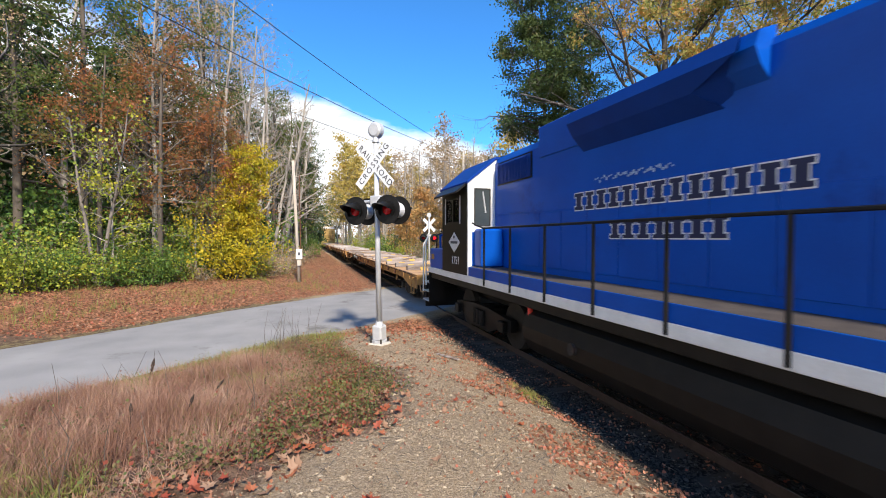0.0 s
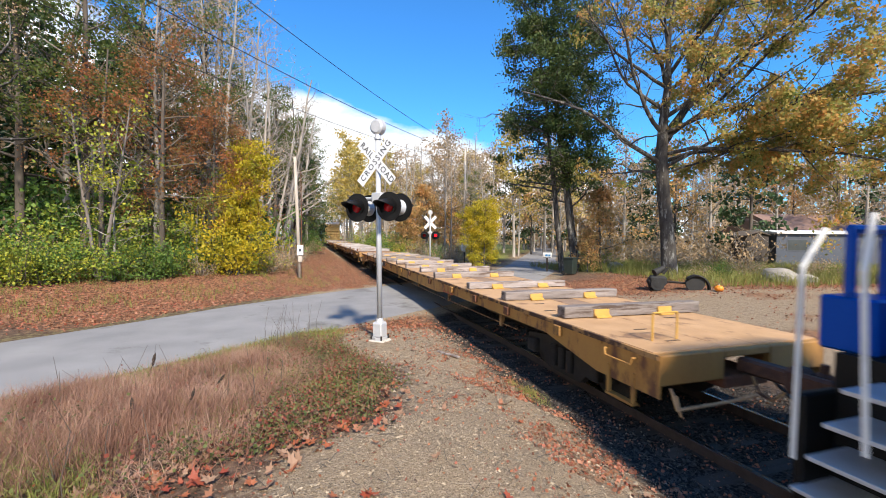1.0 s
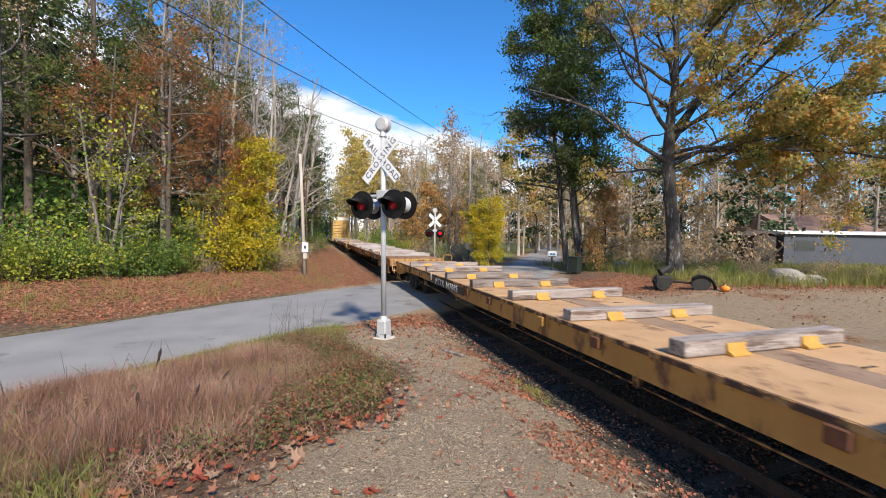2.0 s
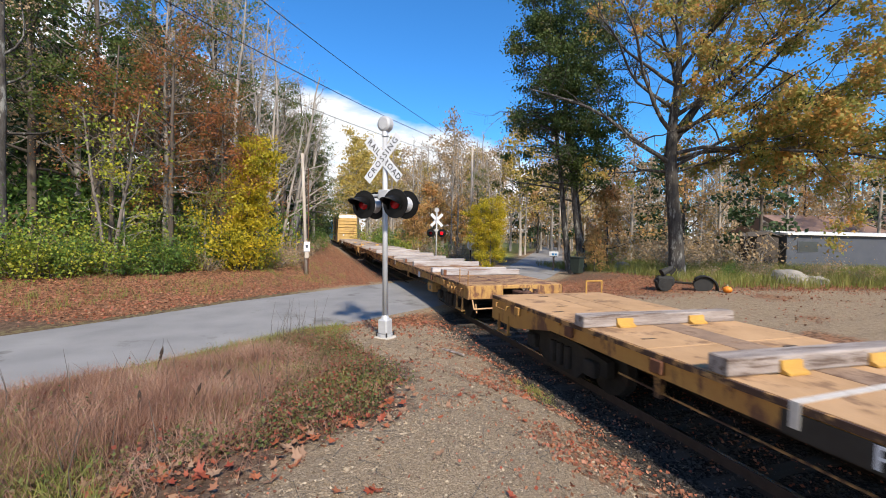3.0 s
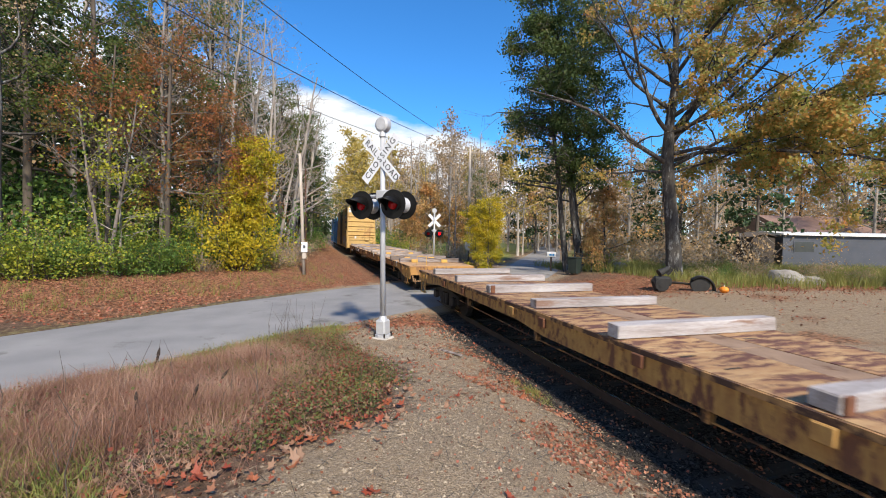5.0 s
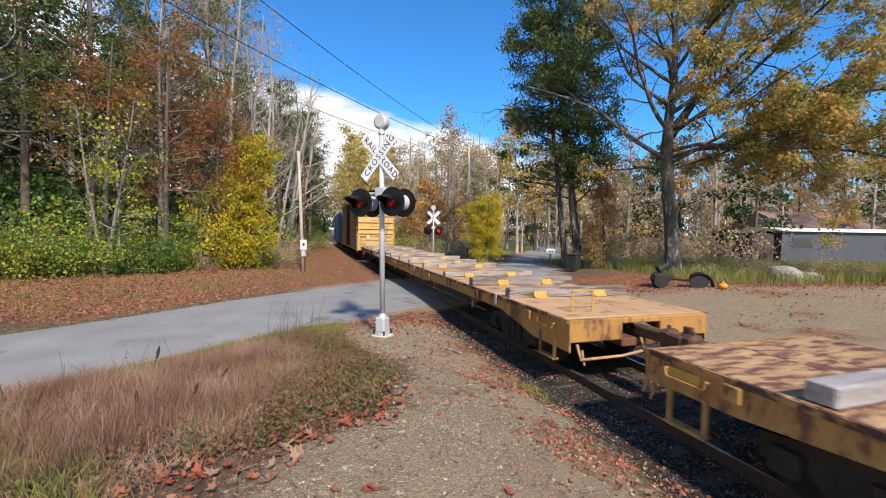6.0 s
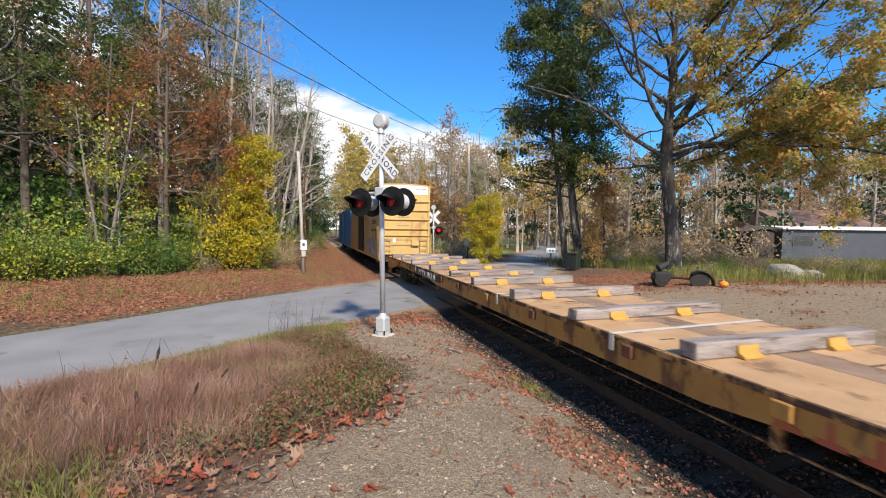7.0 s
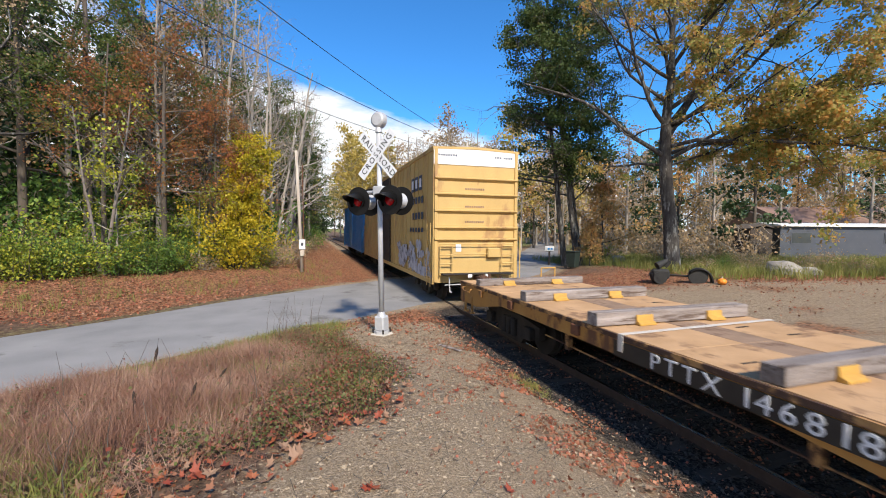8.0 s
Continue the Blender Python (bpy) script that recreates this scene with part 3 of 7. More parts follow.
def train_thing(name, front, label, category):
    """A rail vehicle; its origin is on the track's centre line at its leading end, which goes towards -y."""
    e = tagged(new(name), label, category)
    e.matrix_basis = pose(TRACK_X, front, 0)
    MOVING.append((e, front))
    return e


def wheelset(car, y, r=0.42):
    bm = bmesh.new()
    for s in (-1, 1):
        rod(bm, (s * 0.70, 0, 0), (s * 0.82, 0, 0), r, sides=28)
        rod(bm, (s * 0.67, 0, 0), (s * 0.70, 0, 0), r + 0.025, sides=28)
        rod(bm, (s * 0.82, 0, 0), (s * 0.90, 0, 0), 0.13, sides=12)
    rod(bm, (-1.0, 0, 0), (1.0, 0, 0), 0.07, sides=10)
    ws = part("wheelset", bm, M_GRIME, car, "steel wheels on an axle")
    ws.matrix_basis = pose(0, y, r)
    WHEELS.append((ws, y, r))


def truck(car, y, base=0.88, r=0.42, name="truck_frame", paint=None):
    bm = bmesh.new()
    for s in (-1, 1):
        out = [(-base - 0.28, r - 0.08), (-base - 0.28, r + 0.16), (-0.45, r + 0.26), (0.45, r + 0.26), (base + 0.28, r + 0.16), (base + 0.28, r - 0.08), (base - 0.2, r - 0.08), (0.45, r - 0.3), (-0.45, r - 0.3), (-base + 0.2, r - 0.08)]
        prism(bm, [(y + a, b) for a, b in out], s * 0.95, s * 1.08, axis="x")
        for k in (-0.22, 0, 0.22):
            rod(bm, (s * 1.11, y + k, r - 0.2), (s * 1.11, y + k, r + 0.16), 0.07, sides=10)
        for k in (-base, base):
            box(bm, min(s * 1.08, s * 1.2), max(s * 1.08, s * 1.2), y + k - 0.13, y + k + 0.13, r - 0.12, r + 0.12, 0.02)
    box(bm, -0.95, 0.95, y - 0.2, y + 0.2, r - 0.1, r + 0.2, 0.02)
    part(name, bm, paint or M_GRIME, car)
    for k in (-base, base):
        wheelset(car, y + k, r)


def coupler(car, y, way, z=0.86):
    lo, hi = (lambda a, b: min(y + way * a, y + way * b)), (lambda a, b: max(y + way * a, y + way * b))
    bm = bmesh.new()
    box(bm, -0.09, 0.09, lo(0, 0.62), hi(0, 0.62), z - 0.09, z + 0.09, 0.03)
    box(bm, -0.15, 0.12, lo(0.58, 0.78), hi(0.58, 0.78), z - 0.15, z + 0.15, 0.05)
    box(bm, -0.17, -0.06, lo(0.74, 0.95), hi(0.74, 0.95), z - 0.1, z + 0.12, 0.03)
    box(bm, 0.05, 0.2, lo(0.76, 0.9), hi(0.76, 0.9), z - 0.13, z + 0.13, 0.04)
    rod(bm, (0.12, y + way * 0.84, z - 0.2), (0.12, y + way * 0.84, z + 0.21), 0.045)
    rod(bm, (-0.02, y + way * 0.66, z + 0.1), (-0.02, y + way * 0.66, z + 0.2), 0.03)
    joint = part("coupler", bm, M_COUPLER, car, "dark rusty knuckle coupler")
    bm = bmesh.new()
    path_rod(bm, [(-0.2, y + way * 0.3, z - 0.06), (-0.22, y + way * 0.4, z - 0.22), (-0.14, y + way * 0.5, z - 0.28), (-0.08, y + way * 0.58, z - 0.16)], 0.018)
    part("hook", bm, M_RIM, joint, "rusty hook under the coupler")


def flat_car(front, label, deck, timber, seed, brackets=True, old=False, number="", straps=()):
    rng = np.random.default_rng(seed)
    paint = M_OLD if old else M_ORANGE
    deep = 0.36 if old else 0.5
    L, W, Z = 26.65, 1.37, 1.08
    car = train_thing("flat_car", front, label, "flat car")
    # side sills, each in one length with a deeper middle
    for s in (-1, 1):
        side = [(0, Z), (L, Z), (L, Z - deep), (L - 1.1, Z - deep), (L - 2.4, Z - 0.26), (L - 7.6, Z - 0.28), (L - 8.6, Z - 0.38), (8.6, Z - 0.38), (7.6, Z - 0.28), (2.4, Z - 0.26), (1.1, Z - deep), (0, Z - deep)]
        bm = prism(bmesh.new(), side, s * (W - 0.03), s * W, axis="x")
        for k in range(1, 26):
            if number and number[1] - 0.4 < k < number[1] + 2.9:
                continue
            box(bm, min(s * W, s * (W + 0.025)), max(s * W, s * (W + 0.025)), k - 0.05 + 0.2 * rng.random(), k + 0.06 + 0.2 * rng.random(), Z - 0.1, Z - 0.005)
        sill = part("side_sill", bm, paint, car)
        part("deck_rim", boxes((min(s * W, s * (W + 0.03)), max(s * W, s * (W + 0.03)), 0.02, L - 0.02, Z - 0.06, Z + 0.002)), M_RIM, sill, "rust-eaten rim")
        for k in range(13):
            y = 1.6 + 2.0 * k + rng.uniform(-0.5, 0.5)
            if number and number[1] - 0.4 < y < number[1] + 3.1:
                continue
            part("stake_pocket", boxes((min(s * W, s * (W + 0.06)), max(s * W, s * (W + 0.06)), y - 0.09, y + 0.09, Z - 0.22, Z - 0.06), bevel=0.012), M_RUST if k % 3 else paint, sill)
    part("centre_sill", boxes((-0.35, 0.35, 0.6, L - 0.6, 0.55, Z - 0.03), bevel=0.02), M_GRIME, car)
    bm = bmesh.new()
    for k in range(14):
        y = 1.2 + k * (L - 2.4) / 13
        box(bm, -W + 0.03, W - 0.03, y - 0.07, y + 0.07, Z - 0.25, Z - 0.03)
    part("cross_bearers", bm, M_GRIME, car)
    # end sills
    for y0, y1 in ((0.0, 0.1), (L - 0.1, L)):
        bm = bmesh.new()
        box(bm, -W, -0.38, y0, y1, Z - 0.36, Z - 0.004, 0.015)
        box(bm, 0.38, W, y0, y1, Z - 0.36, Z - 0.004, 0.015)
        box(bm, -0.38, 0.38, y0, y1, Z - 0.1, Z - 0.004, 0.015)
        part("end_sill", bm, paint, car)
    # deck plates in two rows, with a worn strip between
    n = 12
    for k in range(n):
        a, b = 0.1 + k * (L - 0.2) / n, 0.1 + (k + 1) * (L - 0.2) / n
        for x0, x1, mt in ((-W + 0.004, -0.26, deck), (0.26, W - 0.004, deck), (-0.25, 0.25, M_DECK_MID if 0 < k < n - 1 else deck)):
            bm = boxes((x0, x1, a + 0.006, b - 0.006, Z - 0.03, Z + 0.006 + rng.uniform(0, 0.008)), bevel=0.004)
            part("deck_plate", bm, mt, car)
    slot = boxes((-0.11, 0.11, -0.013, 0.013, 0.0, 0.004))
    slot_mesh = bpy.data.meshes.new("deck_slot")
    slot.to_mesh(slot_mesh)
    slot.free()
    slot_mesh.materials.append(M_LETTER)
    for k in range(44):
        share("deck_slot", slot_mesh, car, pose(float(rng.choice([-1, 1]) * rng.uniform(0.35, 1.2)), 0.25 + (L - 0.5) * (k + float(rng.uniform(0, 0.8))) / 44, Z + 0.0135))
    # timber bearers with yellow brackets
    ys = [2.12, 4.12, 6.05, 8.8, 10.85, 12.85, 15.0, 16.95, 18.88, 21.15, 23.3, 25.45]
    if front < 20:
        ys = ys[:-1]
    if old:
        ys = [2.55, 3.6, 6.1, 8.25, 10.65, 12.95, 14.0, 16.3, 18.5, 20.6, 22.7, 24.9]
    for k, y in enumerate(ys):
        y += rng.normal(0, 0.03)
        h = rng.uniform(0.15, 0.19)
        half = rng.uniform(1.33, 1.42)
        bm = bmesh.new()
        box(bm, -half, half, -0.115, 0.115, 0, h, 0.012)
        for v in bm.verts:
            v.co += Vector((0, rng.normal(0, 0.004), rng.normal(0, 0.004)))
        t = part("timber_bearer", bm, timber, car)
        t.matrix_basis = pose(rng.normal(0, 0.04), y, Z + 0.017, 0, 0, rng.normal(0, 1.2))
        if brackets:
            for s in (-1, 1):
                x = s * rng.uniform(0.58, 0.72)
                bm = bmesh.new()
                prism(bm, [(-0.21, 0), (-0.118, 0), (-0.118, h * 0.72), (-0.136, h * 0.72), (-0.148, 0.05), (-0.21, 0.022)], x - 0.14, x + 0.14, axis="x")
                part("bracket", bm, M_YELLOW, t, "yellow steel bracket")
        elif k % 3 == 0:
            part("clamp", boxes((-half + 0.02, -half + 0.12, -0.15, -0.116, 0, h), bevel=0.01), M_RUST, t, "rusty clamp")
    for strap in straps:
        bm = bmesh.new()
        box(bm, -W - 0.045, W + 0.045, -0.04, 0.04, Z + 0.018, Z + 0.024)
        for q in (-1, 1):
            box(bm, min(q * (W + 0.04), q * (W + 0.048)), max(q * (W + 0.04), q * (W + 0.048)), -0.04, 0.04, Z - 0.2, Z + 0.02)
        st = part("tie_strap", bm, M_STRAP, car, "white webbing strap")
        st.matrix_basis = pose(0, strap, 0, 0, 0, 2.5)
    # end platform: uprights, grab irons, steps, brake rod
    bm = bmesh.new()
    for x, y in ((-1.3, 0.2), (-1.3, 0.85)) if old else ((-0.95, 0.55), (-0.55, 0.55)):
        rod(bm, (x, y, Z - 0.02), (x, y, Z + 0.36), 0.014)
    if not old:
        rod(bm, (-0.95, 0.55, Z + 0.37), (-0.55, 0.55, Z + 0.37), 0.012)
        rail = bmesh.new()
        path_rod(rail, [(0.85, L - 0.25, Z), (0.85, L - 0.25, Z + 0.3), (1.27, L - 0.25, Z + 0.3), (1.27, L - 0.25, Z)], 0.016)
        part("corner_rail", rail, M_YELLOW, car, "yellow handrail at the corner")
    part("end_post", bm, M_OLD if old else M_YELLOW, car)
    for s, y in ((-1, 0.35), (1, 0.35), (-1, L - 0.85), (1, L - 0.85)):
        bm = bmesh.new()
        path_rod(bm, [(s * W, y, 0.96), (s * (W + 0.07), y, 0.96), (s * (W + 0.08), y + 0.03, 0.88), (s * (W + 0.08), y + 0.47, 0.88), (s * (W + 0.07), y + 0.5, 0.96), (s * W, y + 0.5, 0.96)], 0.013)
        part("grab_iron", bm, paint, car)
        bm = bmesh.new()
        for k in (0.02, 0.46):
            box(bm, min(s * (W - 0.02), s * (W + 0.02)), max(s * (W - 0.02), s * (W + 0.02)), y + k, y + k + 0.05, 0.38, 0.76)
        box(bm, min(s * (W - 0.06), s * (W + 0.04)), max(s * (W - 0.06), s * (W + 0.04)), y + 0.02, y + 0.51, 0.36, 0.39)
        part("stirrup_step", bm, paint, car)
    for y, way in ((0.0, -1), (L, 1)):
        bm = bmesh.new()
        path_rod(bm, [(-W + 0.1, y + way * 0.06, 0.72), (-W + 0.12, y + way * 0.14, 0.5), (-0.5, y + way * 0.16, 0.52), (-0.25, y + way * 0.3, 0.62)], 0.02)
        path_rod(bm, [(-W + 0.2, y + way * 0.05, 0.62), (-W + 0.2, y + way * 0.12, 0.4)], 0.016)
        part("uncoupling_lever", bm, M_DECK, car)
        bm = bmesh.new()
        path_rod(bm, [(0.3, y, 0.75), (0.34, y + way * 0.3, 0.5), (0.25, y + way * 0.6, 0.42), (0.1, y + way * 0.8, 0.55)], 0.025)
        part("air_hose", bm, M_RUBBER, car)
        coupler(car, y - way * 0.1, way)
        bm = bmesh.new()
        box(bm, -0.38, 0.38, min(y, y - way * 1.2), max(y, y - way * 1.2), 0.6, 0.74, 0.02)
        part("draft_gear", bm, M_RUST, car)
    # pipe along the side below the sill
    bm = bmesh.new()
    path_rod(bm, [(-1.15, 3.8, 0.55), (-1.15, 8, 0.5), (-1.15, L - 8, 0.5), (-1.15, L - 3.8, 0.55)], 0.014)
    for k in range(6):
        y = 4.5 + k * (L - 9) / 5
        box(bm, -1.19, -1.11, y - 0.05, y + 0.05, 0.48, Z - 0.2)
    part("brake_pipe", bm, M_RIM, car)
    if old:
        part("tool_box", boxes((-W - 0.03, -W + 0.28, 3.3, 3.85, 0.46, 0.76), bevel=0.02), paint, car, "ochre box under the side sill")
        part("box_panel", boxes((-W - 0.036, -W - 0.03, 3.42, 3.6, 0.54, 0.66)), M_LETTER, car)
        part("placard", boxes((-W - 0.045, -W - 0.035, 4.9, 5.2, Z - 0.3, Z - 0.1)), M_GRAFF, car, "small dark placard with pale scrawl")
        for y0 in (9.2, L - 0.75):
            part("yellow_panel", boxes((-W - 0.034, -W - 0.001, y0, y0 + 0.4, Z - 0.24, Z - 0.1)), M_YELLOW, car, "bright yellow painted panel")
        for k in (1.15, 1.5):
            bm = bmesh.new()
            rod(bm, (-W - 0.05, k, Z - 0.2), (-W + 0.02, k, Z - 0.2), 0.15, sides=18)
            rod(bm, (-W - 0.09, k, Z - 0.2), (-W - 0.04, k, Z - 0.2), 0.06, sides=12)
            part("winch_drum", bm, paint, car, "ochre winch drum")
    for y in (2.3, L - 2.3):
        truck(car, y)
    if number:
        y0 = number[1]
        part("number_panel", boxes((-W - 0.034, -W - 0.03, y0 - 0.3, y0 + 2.9, Z - 0.275, Z - 0.07)), M_LETTER, car, "black panel for the car number")
        m = Matrix.Translation((-W - 0.04, y0 + 1.21, Z - 0.175)) @ Euler((math.pi / 2, 0, -math.pi / 2)).to_matrix().to_4x4()
        number_row(number[0], 0.26, M_SIGN, car, m, 1.62)
        for k in range(3):
            bm = bmesh.new()
            box(bm, -W - 0.006, -W - 0.001, 7.1 + k * 0.3, 7.32 + k * 0.3, Z - 0.3, Z - 0.25)
            box(bm, -W - 0.006, -W - 0.001, 7.18 + k * 0.3, 7.24 + k * 0.3, Z - 0.25, Z - 0.1)
            part("emblem_bar", bm, M_FADED_RED, car, "faded red stencilled bar")
    return car


def locomotive():
    loco = train_thing("diesel_locomotive", -4.6, "blue diesel locomotive with black cab side and white sill", "locomotive")
    O = 4.6  # cab's back wall stands at y = 9.2 + O

    def y(s):
        return s + O
    W = 1.56
    # frame and white sill
    part("frame", boxes((-W + 0.06, W - 0.06, 0.5, y(12.4), 1.2, 1.39), (-0.6, 0.6, 0.3, y(12.6), 0.8, 1.3), bevel=0.02), M_BLACK, loco)
    for s in (-1, 1):
        part("sill_stripe", boxes((min(s * (W - 0.06), s * W), max(s * (W - 0.06), s * W), 0.5, y(12.45), 1.37, 1.53), bevel=0.008), M_WHITE, loco, "white painted sill")
        part("walkway_skirt", boxes((min(s * (W - 0.05), s * (W - 0.01)), max(s * (W - 0.05), s * (W - 0.01)), 1.4, y(9.2), 1.53, 1.74), bevel=0.006), M_BLUE, loco)
        part("walkway", boxes((min(s * 0.8, s * (W - 0.02)), max(s * 0.8, s * (W - 0.02)), 0.6, y(9.2), 1.70, 1.745), bevel=0.006), M_WALK, loco, "brown anti-slip walkway")
    # long hood in three stretches with a rounded shoulder
    def hood(y0, y1, half, top, shoulder, name, mt=M_BLUE):
        out = [(-half, 1.6), (-half, top - shoulder), (-half + shoulder * 0.3, top - shoulder * 0.3), (-half + shoulder, top), (half - shoulder, top), (half - shoulder * 0.3, top - shoulder * 0.3), (half, top - shoulder), (half, 1.6)]
        bm = prism(bmesh.new(), out, y0, y1)
        return part(name, bm, mt, loco)
    hood(1.3, y(7.2), 0.87, 4.40, 0.12, "long_hood")
    hood(y(7.2), y(9.2), 0.87, 4.36, 0.2, "long_hood")
    part("filter_housing", prism(bmesh.new(), [(-0.89, 3.95), (-0.89, 4.52), (-0.7, 4.62), (0.7, 4.62), (0.89, 4.52), (0.89, 3.95)], y(5.95), y(7.2)), M_BLUE, loco)
    # flared brake blister along the top
    for s in (-1, 1):
        bm = prism(bmesh.new(), [(s * 0.86, 3.8), (s * 1.08, 4.02), (s * 1.2, 4.22), (s * 1.14, 4.4), (s * 0.8, 4.5), (s * 0.8, 3.8)], y(3.4), y(5.85))
        for v in bm.verts:
            if v.co.y < y(3.5) and abs(v.co.x) > 0.9:
                v.co.y += 0.25 if v.co.z < 4.1 else -0.35
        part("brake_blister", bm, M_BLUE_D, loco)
        part("blister_end", prism(bmesh.new(), [(s * 0.86, 3.95), (s * 1.0, 4.1), (s * 1.08, 4.26), (s * 1.02, 4.42), (s * 0.8, 4.5), (s * 0.8, 3.95)], y(2.95), y(3.42)), M_BLUE, loco)
        # intake grille near the cab
        grille = part("intake_frame", boxes((min(s * 0.872, s * 0.885), max(s * 0.872, s * 0.885), y(7.47), y(9.04), 3.62, 4.14)), M_BLACK, loco, "black louvred intake")
        for k in range(22):
            yy = y(7.52) + k * 0.069
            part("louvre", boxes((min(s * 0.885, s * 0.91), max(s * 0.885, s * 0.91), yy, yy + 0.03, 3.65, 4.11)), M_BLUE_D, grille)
        # big radiator grille at the leading end
        part("radiator_grille", boxes((min(s * 0.872, s * 0.89), max(s * 0.872, s * 0.89), 1.7, 5.0, 3.1, 4.1)), M_BLACK, loco)
        # door seams along the hood
        for k in range(15):
            yy = 1.7 + k * 0.72
            part("hood_door", boxes((min(s * 0.871, s * 0.882), max(s * 0.871, s * 0.882), yy, yy + 0.69, 1.86, 2.9), bevel=0.004), M_BLUE, loco)
        part("battery_box", boxes((min(s * 0.87, s * 1.42), max(s * 0.87, s * 1.42), y(8.72), y(9.18), 1.745, 2.62), bevel=0.04), M_BLUE, loco, "blue battery box")
        for z in (2.35, 2.95):
            part("hood_seam", boxes((min(s * 0.871, s * 0.885), max(s * 0.871, s * 0.885), y(7.3), y(9.15), z, z + 0.018)), M_BLUE, loco)
    for yy in (2.4, 3.6):
        bm = bmesh.new()
        rod(bm, (0, yy, 4.38), (0, yy, 4.55), 0.55, sides=24)
        part("roof_fan", bm, M_BLUE_D, loco)
    part("exhaust_stack", boxes((-0.2, 0.2, y(5.2), y(5.8), 4.4, 4.75), bevel=0.03), M_GRIME, loco)
    # cab
    c0, c1 = y(9.2), y(11.12)
    outline = [(-W, 1.53), (-W, 3.7), (-0.85, 4.26), (0.85, 4.26), (W, 3.7), (W, 1.53)]
    for a, b, mt, nm in ((c0, c0 + 0.06, M_WHITE, "cab_rear_wall"), (c1 - 0.06, c1, M_BLACK, "cab_front_wall")):
        part(nm, prism(bmesh.new(), outline, a, b), mt, loco)
    for s in (-1, 1):
        xa, xb = min(s * (W - 0.05), s * W), max(s * (W - 0.05), s * W)
        wall = part("cab_side", boxes((xa, xb, c0 + 0.06, c1 - 0.06, 1.53, 2.82), (xa, xb, c0 + 0.06, c0 + 0.55, 2.82, 3.7), (xa, xb, c1 - 0.3, c1 - 0.06, 2.82, 3.7), (xa, xb, c0 + 0.55, c1 - 0.3, 3.4, 3.7), (xa, xb, c0 + 1.06, c0 + 1.12, 2.82, 3.4)), M_BLACK, loco, "black painted cab side")
        part("window_pane", boxes((s * (W - 0.03) - 0.004, s * (W - 0.03) + 0.004, c0 + 0.55, c1 - 0.3, 2.82, 3.4)), M_CAB_GLASS, wall)
        part("window_frame", boxes((min(s * W, s * (W + 0.012)), max(s * W, s * (W + 0.012)), c0 + 0.5, c0 + 0.56, 2.76, 3.45), (min(s * W, s * (W + 0.012)), max(s * W, s * (W + 0.012)), c1 - 0.31, c1 - 0.25, 2.76, 3.45)), M_SILVER, wall)
        bm = bmesh.new()
        xx = s * (W + 0.006)
        vs = [bm.verts.new((xx, c0 + 0.95 + a, 2.3 + b)) for a, b in ((-0.42, 0), (0, 0.26), (0.42, 0), (0, -0.26))]
        vs2 = [bm.verts.new((s * W, v.co.y, v.co.z)) for v in vs]
        bm.faces.new(vs)
        for k in range(4):
            bm.faces.new((vs[k], vs[(k + 1) % 4], vs2[(k + 1) % 4], vs2[k]))
        bmesh.ops.recalc_face_normals(bm, faces=bm.faces[:])
        emblem = part("diamond_emblem", bm, M_SIGN, wall, "white diamond emblem")
        part("emblem_bar", boxes((xx - 0.006, xx + 0.006, c0 + 0.7, c0 + 1.2, 2.27, 2.33), (xx - 0.006, xx + 0.006, c0 + 0.9, c0 + 1.0, 2.4, 2.47)), M_TRAILER, emblem)
        m = Matrix.Translation((s * (W + 0.004), c0 + 0.85, 1.84)) @ Euler((math.pi / 2, 0, s * math.pi / 2)).to_matrix().to_4x4()
        lettering("1751", 0.27, M_SIGN, wall, m, "road_number", 1.05)
        # rear cab window, beside the hood
        x0, x1 = min(s * 1.02, s * 1.38), max(s * 1.02, s * 1.38)
        part("rear_window", boxes((x0, x1, c0 - 0.012, c0 - 0.002, 2.72, 3.55), bevel=0.004), M_GLASS, loco, "rounded cab window")
        part("window_gasket", boxes((x0 - 0.03, x0, c0 - 0.016, c0 - 0.001, 2.7, 3.58), (x1, x1 + 0.03, c0 - 0.016, c0 - 0.001, 2.7, 3.58), (x0, x1, c0 - 0.016, c0 - 0.001, 3.55, 3.58), (x0, x1, c0 - 0.016, c0 - 0.001, 2.69, 2.72)), M_RUBBER, loco)
        part("rear_wall_lower", boxes((min(s * 0.9, s * (W - 0.1)), max(s * 0.9, s * (W - 0.1)), c0 - 0.02, c0 - 0.004, 1.75, 2.55)), M_BLUE, loco)
        bm = bmesh.new()
        rod(bm, (s * 1.12, c0 - 0.02, 3.0), (s * 1.2, c0 - 0.03, 3.5), 0.018)
        part("window_wiper", bm, M_SILVER, loco)
        # awning over the side window
        part("window_awning", prism(bmesh.new(), [(s * W, 3.66), (s * (W + 0.02), 3.7), (s * (W + 0.26), 3.5), (s * (W + 0.24), 3.47)], c0 + 0.1, c1 - 0.05), M_BLACK, loco)
    bm = prism(bmesh.new(), [(-W - 0.03, 3.68), (-W - 0.03, 3.73), (-0.88, 4.33), (0.88, 4.33), (W + 0.03, 3.73), (W + 0.03, 3.68), (0.86, 4.27), (-0.86, 4.27)], c0 - 0.03, c1 + 0.12)
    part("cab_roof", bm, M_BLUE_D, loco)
    # short nose, headlights, platform
    part("short_nose", prism(bmesh.new(), [(-0.9, 1.53), (-0.9, 2.98), (-0.7, 3.12), (0.7, 3.12), (0.9, 2.98), (0.9, 1.53)], c1, y(12.05)), M_BLUE, loco)
